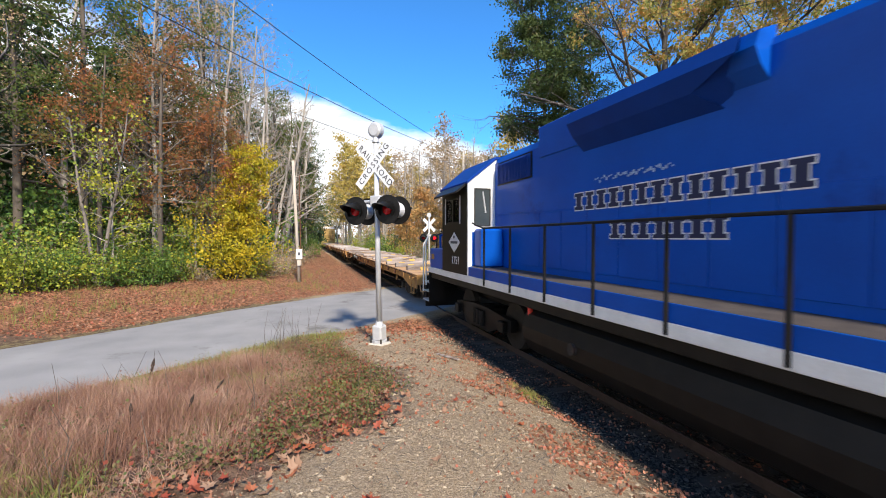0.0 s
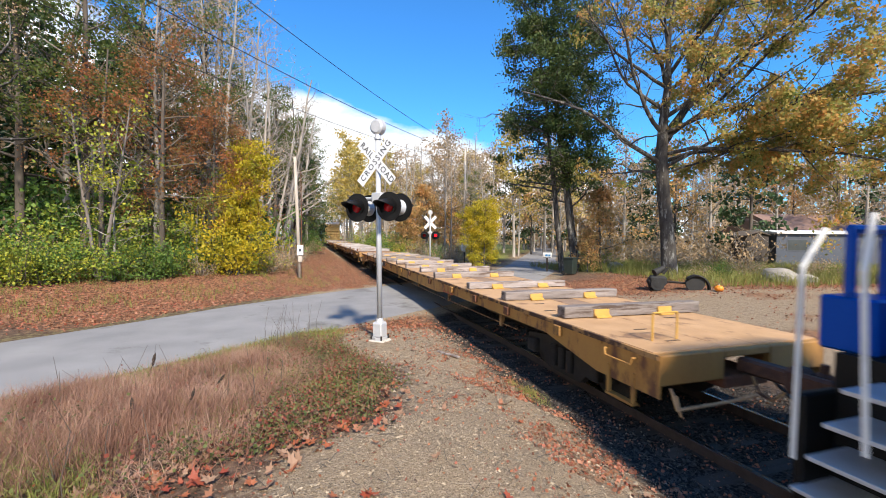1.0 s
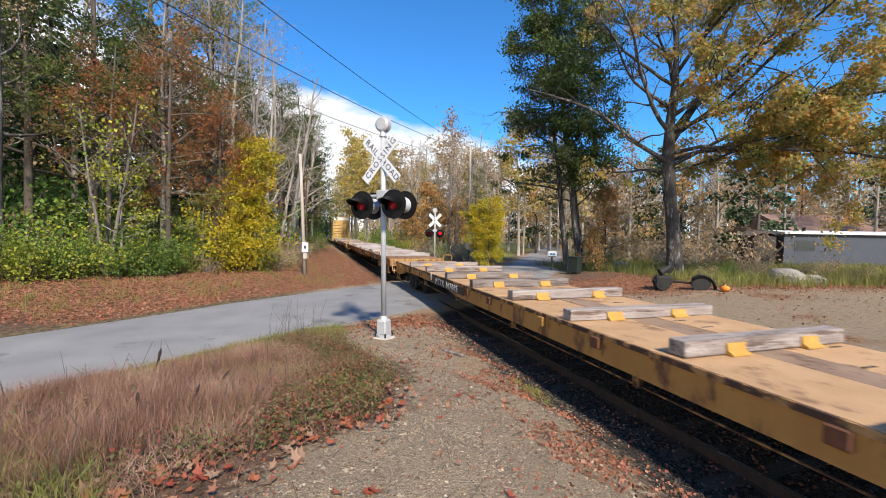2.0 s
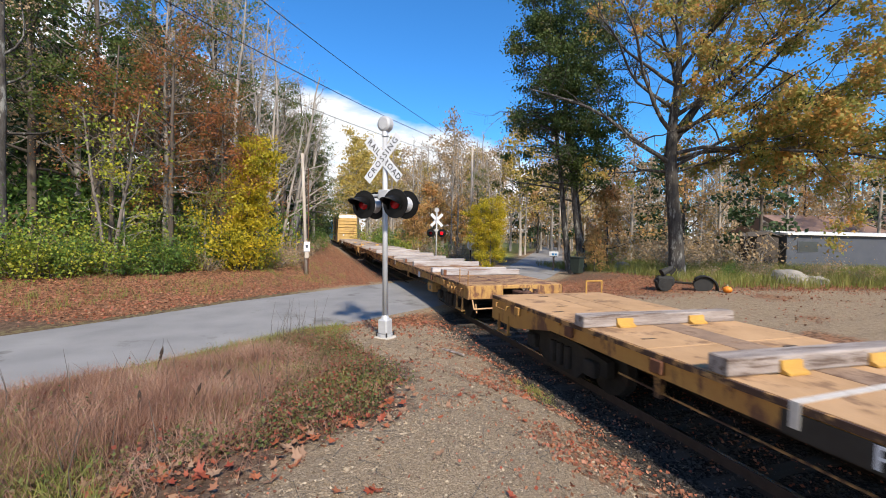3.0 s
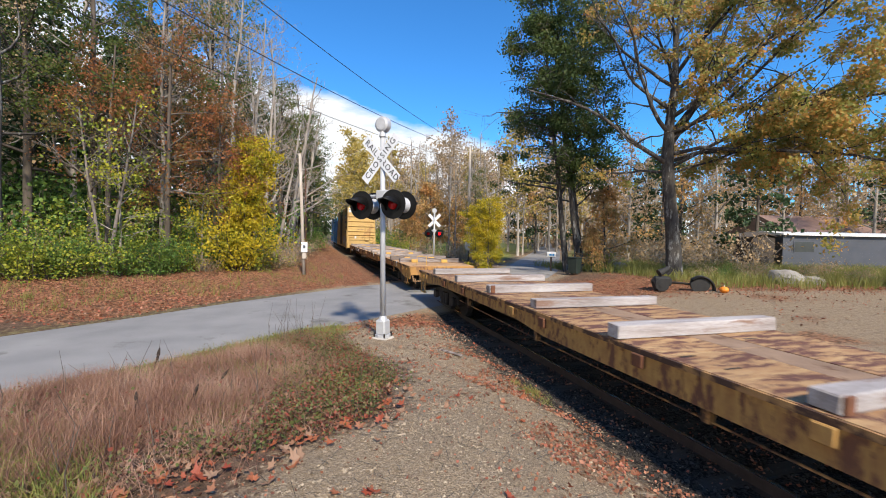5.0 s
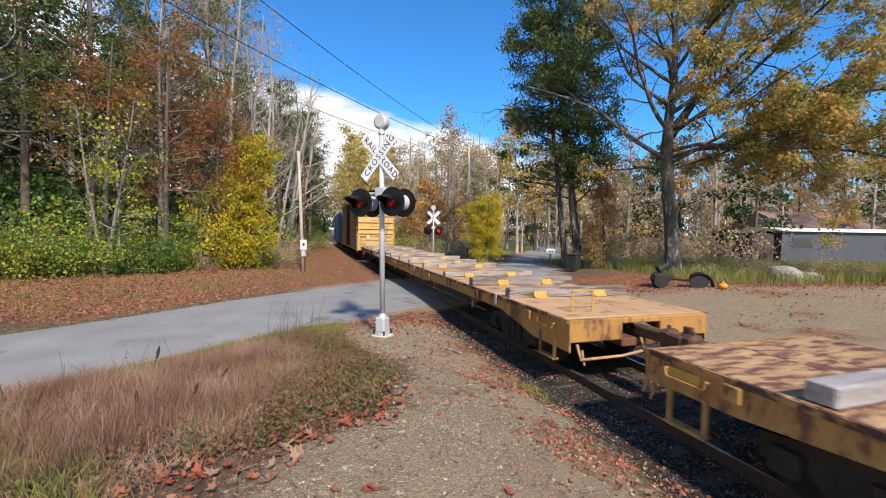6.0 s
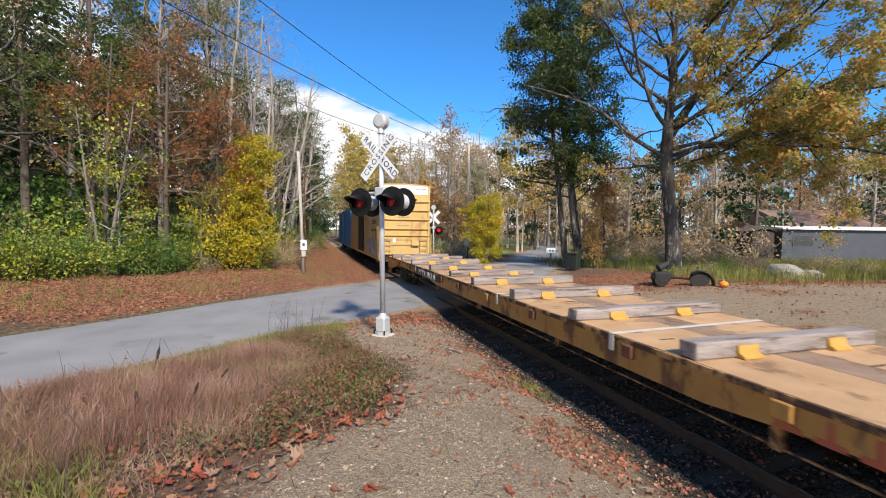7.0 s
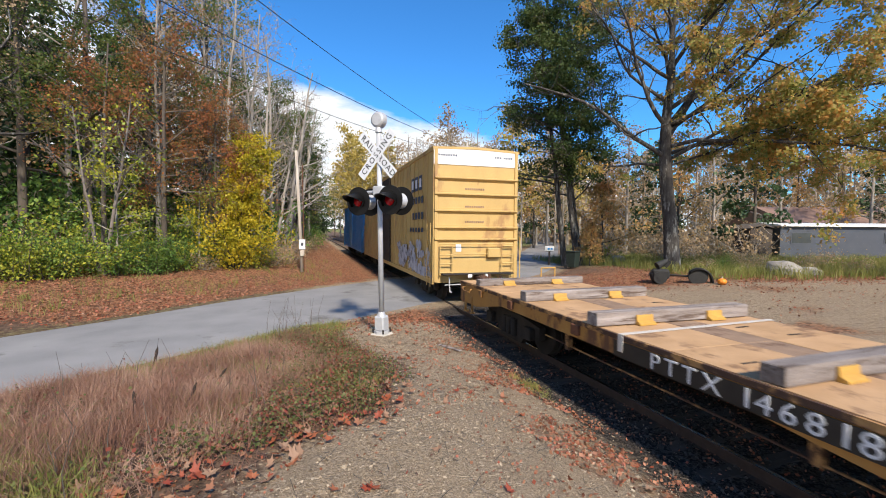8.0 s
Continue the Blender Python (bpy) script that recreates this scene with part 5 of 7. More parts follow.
def tree(name, label, at, grown, bark, leaves, size, turn=0.0, scale=1.0, seed=0, droop=0.3, sink=0.06):
    e = tagged(new(name), label, "shrub" if "shrub" in name or "bush" in name else "tree")
    v, f = tubes(grown[0])
    me = mesh_of("trunk", v, f, bark, True)
    wood = new("trunk", me)
    wood.parent = e
    if len(grown[1]):
        lv, lf = leaf_quads(grown[1], size, np.random.default_rng(seed + 99), droop)
        cr = new("crown", mesh_of("crown", lv.tolist(), lf.tolist(), leaves))
        cr.parent = e
    x, y = at
    e.matrix_basis = pose(x, y, float(height(x, y)) - sink, 0, 0, turn) @ Matrix.Scale(scale, 4)
    return e


def again(ob, x, y, turn, scale, label="", sink=0.06):
    c = copy_thing(ob, pose(x, y, float(height(x, y)) - sink, 0, 0, turn))
    c.scale = (scale, scale, scale)
    if label:
        tagged(c, label)
    return c


def shrub_shape(seed, r, h, stems=14, per=120, scatter=0.22):
    rng = np.random.default_rng(seed)
    lines, spots = [], []
    for i in range(stems):
        a = rng.uniform(0, 6.28)
        s = np.array((math.cos(a) * r * 0.3 * rng.random(), math.sin(a) * r * 0.3 * rng.random(), 0))
        way = np.array((math.cos(a) * rng.uniform(0.1, 0.9), math.sin(a) * rng.uniform(0.1, 0.9), 1))
        p, rad = branch(rng, s, way, h * rng.uniform(0.6, 1.1), 0.022, 6, -0.1, 0.2)
        lines.append((p, rad, 3))
        for k in range(1, 6):
            w = unit(rng.normal(0, 1, 3) + np.array((math.cos(a), math.sin(a), 0.2)) * 0.6)
            q, qr = branch(rng, p[k], w, r * rng.uniform(0.3, 0.6), 0.008, 3, 0, 0.2)
            if k % 2:
                lines.append((q, qr, 3))
            m = max(2, int(per / 5))
            spots.append(p[k] + rng.normal(0, scatter * 0.8, (m // 2, 3)))
            spots.append(q[2] + rng.normal(0, scatter, (m - m // 2, 3)))
    s = np.concatenate(spots)
    s = s[s[:, 2] > 0.02]
    return lines, s


def far_woods():
    """A belt of leafless and brown woods that closes the horizon."""
    rng = np.random.default_rng(17)
    lines, spots = [], []
    for i in range(760):
        az = math.radians(rng.uniform(-62, 92))
        d = rng.uniform(112, 150) if az < 0.5 else rng.uniform(78, 112)
        x, y = d * math.sin(az), d * math.cos(az)
        if abs(x - TRACK_X) < 4.5:
            continue
        h = rng.uniform(9, 15) * (1.0 if az < 0.5 else 1.2)
        lean = rng.normal(0, 0.5, 2)
        lines.append((np.array(((x, y, -0.5), (x + lean[0], y + lean[1], h))), (0.22, 0.05), 3))
        for _ in range(7):
            z = h * rng.uniform(0.3, 0.95)
            a = rng.uniform(0, 6.28)
            q = np.array((x + lean[0] * z / h, y + lean[1] * z / h, z))
            e = q + np.array((math.cos(a), math.sin(a), rng.uniform(0.3, 1.2))) * rng.uniform(1.2, 2.6)
            lines.append((np.array((q, e)), (0.07, 0.02), 3))
        spots.append(np.array((x, y, h * 0.5)) + rng.normal(0, 1, (40, 3)) * (1.7, 1.7, h * 0.26))
        spots.append(np.array((x, y, 1.6)) + rng.normal(0, 1, (22, 3)) * (2.4, 2.4, 1.3))
    v, f = tubes(lines)
    p = np.concatenate(spots)
    lv, lf = leaf_quads(p[p[:, 2] > 0], 0.75, rng, 0.1)
    e = tagged(new("far_woods"), "distant brown and grey autumn woods", "woods", kind="stuff")
    for name, me in (("trunks", mesh_of("trunks", v, f, M_BARK_PALE)), ("foliage", mesh_of("foliage", lv.tolist(), lf.tolist(), L_BROWN))):
        new(name, me).parent = e


def build_woods():
    rng = np.random.default_rng(21)
    # kinds of the wood along the line: one of each is built, the others are copies
    green = tree("oak_tree", "tall oak with dark green leaves", (-12.5, 24.5), grow(1, 15.5, 0.2, 0.28, 4.2, 18, 5, 3, 36, 0.5, 0.25), M_BARK_DARK, L_GREEN, 0.115, 40, 1.0, 1)
    rust = tree("oak_tree", "oak with rust-red autumn leaves", (-6.4, 22.8), grow(2, 11.0, 0.13, 0.3, 3.4, 16, 5, 3, 26, 0.45, 0.24), M_BARK_DARK, L_RUST, 0.105, 10, 1.0, 2)
    brown = tree("forest_tree", "slender tree with thin brownish leaves", (-7.5, 26.5), grow(3, 16.0, 0.16, 0.3, 3.6, 18, 5, 3, 12, 0.6, 0.24), M_BARK, L_BROWN, 0.095, 80, 1.0, 3)
    bare = tree("bare_tree", "leafless grey tree with many fine twigs", (-3.6, 32.0), grow(4, 15.0, 0.15, 0.22, 3.8, 20, 6, 4, 1, 0.75, 0.2), M_BARK_PALE, L_BROWN, 0.1, 0, 1.0, 4)
    lime = tree("young_tree", "young understorey tree with yellow-green leaves", (-7.6, 21.0), grow(5, 4.6, 0.05, 0.3, 2.0, 11, 4, 2, 15, 0.3, 0.2), M_BARK_PALE, L_LIME, 0.1, 0, 1.0, 5)
    pale = tree("forest_tree", "tall tree with pale yellow autumn leaves", (8.5, 70.0), grow(6, 16.0, 0.18, 0.25, 4.2, 18, 5, 3, 13, 0.55, 0.42), M_BARK_PALE, L_PALE, 0.3, 0, 1.0, 6)
    pine = tree("pine_tree", "dark green pine tree", (-1.2, 52.0), grow(7, 15.0, 0.17, 0.15, 3.2, 26, 5, 3, 15, 0.05, 0.25, droop=0.15), M_BARK_DARK, L_PINE, 0.28, 0, 1.0, 7)
    gold = tree("young_tree", "small tree with bright yellow leaves", (-3.4, 23.8), grow(8, 6.4, 0.07, 0.08, 0.95, 20, 5, 4, 26, 0.5, 0.2, taper=0.0, lean=(0.5, 0.2)), M_BARK_DARK, L_YELLOW, 0.1, 0, 1.0, 8)
    orange = tree("young_tree", "young tree with orange-brown leaves", (13.0, 46.0), grow(9, 8.0, 0.09, 0.12, 2.6, 16, 5, 3, 12, 0.45, 0.3), M_BARK, L_FAR, 0.24, 0, 1.0, 9)
    tall = tree("bare_tree", "thin straight trunk with few bare branches", (-5.6, 29.0), grow(10, 17.0, 0.13, 0.4, 2.4, 16, 4, 3, 2, 0.8, 0.25), M_BARK_PALE, L_BROWN, 0.14, 0, 1.0, 10)

    far_brown = tree("forest_tree", "distant tree with thin brown foliage", (20.0, 96.0), grow(71, 16.0, 0.2, 0.2, 4.2, 13, 4, 3, 11, 0.6, 0.45, coarse=True), M_BARK_PALE, L_BROWN, 0.25, 0, 1.0, 71)
    far_bare = tree("bare_tree", "distant leafless grey tree", (24.0, 99.0), grow(72, 15.0, 0.18, 0.2, 4.0, 14, 5, 3, 0, 0.8, 0.2), M_BARK_PALE, L_BROWN, 0.1, 0, 1.0, 72)
    far_pine = tree("pine_tree", "distant dark green pine tree", (28.0, 97.0), grow(73, 15.0, 0.18, 0.12, 3.4, 18, 4, 3, 9, 0.05, 0.4, droop=0.15, coarse=True), M_BARK_DARK, L_PINE, 0.42, 0, 1.0, 73)
    far_gold = tree("forest_tree", "distant orange and yellow autumn tree", (33.0, 95.0), grow(74, 13.0, 0.18, 0.15, 4.0, 13, 4, 3, 13, 0.5, 0.45, coarse=True), M_BARK, L_FAR, 0.27, 0, 1.0, 74)

    def put(kind, x, y, s=1.0, label=""):
        again(kind, x, y, float(rng.uniform(0, 360)), s * float(rng.uniform(0.92, 1.1)), label)

    # front row of the wood beyond the road
    for x, y, k, s in ((-17.0, 17.5, brown, 1.0), (-14.6, 19.6, brown, 0.95), (-11.6, 21.0, brown, 0.92), (-15.5, 23.5, brown, 1.05), (-19.5, 20.5, bare, 1.1), (-21.5, 15.0, brown, 1.0), (-19.6, 14.0, green, 0.85),
                       (-10.0, 24.5, green, 1.0), (-8.6, 22.4, rust, 0.95), (-4.6, 24.8, rust, 0.8), (-7.0, 24.2, bare, 0.85), (-5.4, 26.4, rust, 0.9), (-8.8, 29.0, green, 1.25), (-12.5, 28.5, bare, 1.2), (-6.2, 30.5, brown, 1.2), (-16.8, 28.0, bare, 1.1), (-21, 25, tall, 1.15),
                       (-4.6, 28.2, bare, 1.1), (-6.0, 33.5, tall, 1.2), (-9.4, 33.5, bare, 1.35), (-13, 33, tall, 1.05), (-2.6, 34.5, bare, 1.05), (-4.4, 37.0, bare, 1.25), (-2.6, 40.5, green, 1.0), (-3.4, 43.5, bare, 1.15),
                       (-6.8, 40.0, green, 1.25), (-1.6, 45.0, tall, 0.9), (-3.0, 48.5, bare, 0.95), (-5.8, 46.0, brown, 1.3), (-0.8, 55.0, green, 0.75), (-2.4, 58.0, bare, 0.95), (-0.2, 64.0, green, 0.9), (-0.6, 44.5, green, 0.95), (0.1, 50.5, bare, 1.0), (-0.4, 58.5, brown, 0.95), (-1.4, 47.0, brown, 1.05), (0.4, 70.0, brown, 1.0), (-24, 17.5, green, 1.0), (-26, 21, green, 1.1), (-23, 22.5, brown, 1.1), (-2.2, 68.0, pale, 0.9),
                       (0.2, 74.0, far_pine, 0.85), (-1.0, 82.0, bare, 1.0), (0.4, 92.0, far_pine, 0.9), (-1.2, 104.0, green, 0.9), (0.8, 118.0, far_pine, 1.0), (-0.6, 132.0, green, 1.0), (2.2, 150.0, far_pine, 1.1)):
        put(k, x, y, s)
    # backing rows, so that no gap opens to the horizon
    for i in range(26):
        x, y = -27 + rng.uniform(-3, 3) + (i % 2) * 6 + i * 0.72, 26 + i * 1.5 + rng.uniform(-2, 2)
        put((far_pine, far_brown, far_pine, tall, far_pine)[i % 5], x, y, 1.1)
    # two-stemmed sapling and other understorey at the wood's edge
    for x, y, k, s in ((-5.0, 23.0, lime, 0.85), (-14.8, 16.6, lime, 0.95), (-3.0, 24.4, gold, 1.1),
                       (-16.8, 15.2, lime, 1.0)):
        put(k, x, y, s)
    slim = tree("sapling", "slender two-stemmed sapling with pale grey bark", (-7.9, 20.6), grow(31, 7.2, 0.075, 0.45, 1.7, 12, 4, 3, 2, 0.7, 0.24, lean=(0.9, 0)), M_BARK_MID, L_LIME, 0.13, 0, 1.0, 31)
    again(slim, -8.1, 20.7, 160, 0.95)
    dead = tree("bare_tree", "leaning bleached dead tree", (-2.2, 30.4), grow(32, 9.5, 0.12, 0.3, 2.6, 12, 4, 3, 0, 0.8, 0.2, lean=(1.6, 0.4)), M_BARK_PALE, L_BROWN, 0.1, 0, 1.0, 32)
    again(dead, -1.6, 36.0, 25, 1.1)
    again(dead, -2.9, 28.4, 60, 1.25)
    again(dead, -1.9, 33.2, -20, 1.4)
    again(dead, -1.2, 41.0, 15, 1.4)
    # right of the line
    for x, y, k, s in ((9.5, 52.0, bare, 0.8), (11.5, 47.0, tall, 0.72), (13.5, 50.0, bare, 0.85), (15.2, 44.0, tall, 0.75), (10.6, 60.0, far_bare, 0.95), (14.0, 58.0, far_brown, 0.8), (17.0, 52.0, bare, 0.8), (12.0, 66.0, pale, 0.9), (7.6, 78.0, pale, 1.15),
                       (9.0, 88.0, pale, 1.2), (12.5, 80.0, pale, 1.0), (16.0, 70.0, far_bare, 1.0), (19.0, 62.0, far_brown, 0.85), (9.8, 100.0, pale, 1.2), (8.4, 118.0, pale, 1.2), (8.2, 140, far_pine, 1.1), (6.0, 170, far_pine, 1.1), (14, 95, far_bare, 1.1),
                       (18.6, 47.0, green, 0.62), (15.0, 39.5, tall, 0.66), (17.4, 40.5, bare, 0.62), (20.0, 44.0, tall, 0.7), (13.6, 41.5, tall, 0.6), (21.0, 50.0, bare, 0.75), (23.5, 56.0, far_brown, 0.8), (12.2, 54.0, orange, 0.9), (16.2, 47.5, orange, 0.8), (10.2, 44.0, orange, 0.7),
                       (24.5, 46.0, tall, 0.75), (29.0, 44.0, far_bare, 0.75), (33.0, 52.0, far_brown, 0.85), (36.0, 46.0, far_bare, 0.8), (40.0, 50.0, far_brown, 0.8), (31.0, 58.0, far_pine, 0.85), (38.0, 60.0, far_pine, 0.9), (44.0, 44.0, far_bare, 0.85), (28.5, 50.0, far_gold, 0.9), (34.5, 42.0, far_gold, 0.75),
                       (48.0, 52.0, far_pine, 0.9), (46.0, 38.0, far_brown, 0.8), (52.0, 44.0, far_bare, 0.85), (56.0, 38.0, far_gold, 1.0), (60.0, 48.0, far_pine, 0.95), (66.0, 40.0, far_brown, 0.9), (26.0, 64.0, far_bare, 1.0), (30.0, 72.0, far_brown, 1.0), (22.0, 74.0, far_bare, 1.05), (42.0, 70.0, far_brown, 1.0),
                       (54.0, 62.0, far_bare, 1.0), (70.0, 52.0, far_pine, 1.0), (76.0, 44.0, far_brown, 1.0), (18.0, 84.0, far_brown, 1.1), (24.0, 92.0, pale, 1.1), (36.0, 84.0, far_brown, 1.1), (50.0, 80.0, far_brown, 1.1)):
        put(k, x, y, s)
    for i in range(12):
        put((far_brown, far_bare, far_gold, far_brown, far_pine)[i % 5], 8.5 + i * 5.6 + rng.uniform(-1.5, 1.5), 104 - i * 2.6 + rng.uniform(-6, 6), 1.15)
    for i in range(28):
        a = i / 27
        d = 44 + 22 * ((i * 7) % 5) / 4 + rng.uniform(-3, 3)
        az = math.radians(40 + 38 * a) + rng.normal(0, 0.01)
        if not (az > 1.0 and d < 50):
            put((far_brown, far_bare, far_brown, far_pine, far_bare, far_gold, far_brown)[i % 7], d * math.sin(az), d * math.cos(az), 0.8)
    for i in range(20):
        az, d = math.radians(9 + 25 * i / 19), 50 + 34 * ((i * 5) % 7) / 6
        if d * math.sin(az) > 8.6:
            put((far_bare, bare, far_brown, far_bare, pale)[i % 5], d * math.sin(az), d * math.cos(az), 0.95)
    far_woods()
    for x, y, k, s in ((17.0, 48.0, far_bare, 0.9), (19.0, 50.0, bare, 0.8), (20.5, 54.0, far_bare, 1.0), (18.2, 56.0, far_brown, 0.95), (22.5, 58.0, far_bare, 1.05), (21.0, 62.0, far_brown, 1.05), (24.5, 62.0, bare, 1.0), (26.5, 58.0, far_brown, 0.95)):
        put(k, x, y, s)
    # bright yellow tree beside the lane
    put(gold, 11.7, 26.9, 0.78)
    put(gold, 11.0, 27.3, 0.62)
    put(gold, 12.2, 27.6, 0.6)
    # dark green clump by the bin
    clump = tree("oak_tree", "tall dark green oak in a clump by the lane", (16.9, 23.9), grow(41, 18.5, 0.2, 0.27, 4.3, 24, 5, 3, 84, 0.45, 0.3, lean=(-1.9, 0.8), taper=0.0, keep=lambda c, r: (c[2] > 10.0 and c[0] > -4.4) or abs(c[0] + 0.1 * c[2]) < 1.5), M_BARK, L_DEEP, 0.15, 0, 1.0, 41)
    again(clump, 17.5, 24.4, -15, 0.82)
    again(clump, 16.6, 24.9, 20, 0.98)
    again(orange, 19.4, 24.6, 30, 0.72)
    again(orange, 16.9, 22.6, 200, 0.34)

    # the big oak beside the lot: a forked trunk, spread crown, bare on the side towards the line
    tree("oak_tree", "large spreading oak with green and orange leaves", (18.4, 17.7), spreading_oak(), M_BARK, L_ORANGE, 0.145, 0, 1.0, 52)

    # shrubs along the wood's edge, the line and the lot
    s1 = tree("shrub", "leafy green shrub at the wood's edge", (-11.8, 17.0), shrub_shape(61, 1.3, 1.9, 14, 130, 0.17), M_BARK_DARK, L_SHRUB, 0.1, 0, 1.0, 61)
    s2 = tree("shrub", "yellow-green shrub at the wood's edge", (-13.6, 15.6), shrub_shape(62, 1.4, 2.2, 14, 110, 0.17), M_BARK_DARK, L_LIME, 0.1, 0, 1.0, 62)
    s3 = tree("shrub", "dry brown shrub with thin twigs", (-1.9, 25.2), shrub_shape(63, 1.0, 1.3, 18, 40), M_BARK_PALE, L_BROWN, 0.09, 0, 1.0, 63)
    s4 = tree("shrub", "golden yellow climbing shrub", (-3.5, 23.2), shrub_shape(64, 0.9, 3.4, 18, 190, 0.2), M_BARK, L_YELLOW, 0.1, 0, 1.0, 64)
    for i in range(34):
        t = i / 33
        x = -18.5 + 16.0 * t + rng.uniform(-0.5, 0.5)
        y = 13.4 + 11.2 * t + rng.uniform(-0.5, 0.9)
        put((s1, s2, s2, s3, s1)[i % 5], x, y, 0.6 + 0.35 * rng.random())
    for i in range(16):
        t = i / 15
        put((s2, s1, s3)[i % 3], -19 + 15.5 * t + rng.uniform(-0.5, 0.5), 15.4 + 11.4 * t + rng.uniform(-0.3, 1.0), 1.25)
    for i in range(22):
        az, d = math.radians(38 + 40 * i / 21), 37 + 7 * ((i * 3) % 4) + rng.uniform(-2, 2)
        if az < 0.95 or d > 46:
            put(s3, d * math.sin(az), d * math.cos(az), 2.3)
    for x, y, k, s in ((-10.0, 18.8, s2, 0.9), (-9.2, 19.2, s2, 0.75), (-10.9, 18.2, s2, 0.95), (-7.5, 20.4, s1, 0.8), (-6.4, 21.0, s1, 0.75), (-12.0, 17.6, s2, 0.9)):
        put(k, x, y, s)
    for i in range(14):
        put((s3, s1)[i % 2], -22 + 18 * i / 13 + rng.uniform(-0.8, 0.8), 19 + 12 * i / 13 + rng.uniform(-0.8, 1.2), 2.0)
    for x, y, s in ((-2.6, 24.4, 0.8), (-1.2, 26.6, 0.8), (-2.2, 27.6, 1.0), (-0.9, 30.0, 0.9), (-1.6, 33.0, 1.1), (-0.4, 37.0, 1.0), (-0.8, 42.0, 1.1), (0.2, 48.0, 1.1), (0.2, 56.0, 1.2)):
        put(s3, x, y, s)
    for x, y, s in ((-15.0, 29.5, 2.4), (-17.0, 33.0, 2.6), (-18.5, 38.0, 2.8), (-21.0, 42.0, 2.8), (-13.5, 32.0, 2.4)):
        put(s1, x, y, s)
    for x, y in ((-22, 44), (-25, 48), (-20, 50), (-16, 44), (-19, 36), (-27, 44)):
        put(far_pine, x, y, 1.0)
    for x, y, s in ((-18.5, 17.0, 2.2), (-20.5, 16.0, 2.3), (-22.5, 17.5, 2.4), (-17.5, 19.5, 2.4), (-21.0, 20.0, 2.5), (-15.0, 20.6, 2.2), (-24.5, 19.5, 2.6)):
        put(s1, x, y, s)
    for x, y, s in ((-0.2, 46.0, 1.2), (0.6, 60.0, 1.4), (0.4, 70.0, 1.5), (0.9, 84.0, 1.6)):
        put(s1, x, y, s)
    for x, y, k, s in ((9.2, 33.5, s3, 1.1), (10.4, 36.0, s1, 0.9), (12.0, 38.5, s3, 1.3), (9.0, 40.0, s2, 1.1), (13.4, 36.4, s3, 1.2), (8.8, 46.0, s1, 1.3), (10.0, 50.0, s2, 1.3), (14.6, 41.0, s3, 1.4), (8.2, 56.0, s1, 1.5), (8.4, 64.0, s2, 1.8), (11.0, 42.0, s3, 1.4),
                       (18.5, 26.5, s3, 0.9), (20.0, 25.6, s2, 0.8), (21.4, 27.0, s3, 1.1), (19.2, 16.6, s3, 0.62), (20.4, 16.2, s1, 0.5), (21.6, 15.8, s3, 0.7), (24.0, 15.0, s3, 0.75), (26.4, 14.0, s3, 0.7),
                       (23.4, 17.4, s3, 0.9), (28.0, 16.6, s3, 0.9), (22.0, 21.5, s3, 1.2), (25.0, 22.0, s3, 1.2), (29.0, 27.0, s3, 1.5), (33.0, 32.0, s3, 1.7), (27.0, 33.0, s3, 1.6), (38.0, 34.0, s3, 1.7)):
        put(k, x, y, s)


def blades(name, label, spots, hgt, leaves, rng, width=0.006, sway=0.35):
    """Grass as narrow bent blades, two triangles each."""
    p = np.asarray(spots)
    n = len(p)
    a = rng.uniform(0, 6.28, n)
    h = hgt * rng.uniform(0.45, 1.25, n)
    side = np.stack([np.cos(a), np.sin(a), np.zeros(n)], 1) * width
    bend = rng.normal(0, sway, (n, 3)) * h[:, None]
    bend[:, 2] = 0
    z = np.zeros((n, 3))
    z[:, 2] = h
    mid = p + z * 0.55 + bend * 0.35
    v = np.stack([p - side, p + side, mid + side * 0.75, mid - side * 0.75, p + z + bend], 1).reshape(-1, 3)
    i = np.arange(n) * 5
    f = np.stack([i, i + 1, i + 2, i + 3], 1).tolist() + np.stack([i + 3, i + 2, i + 4], 1).tolist()
    tagged(new(name, mesh_of(name, v.tolist(), f, leaves)), label, "grass", kind="stuff")


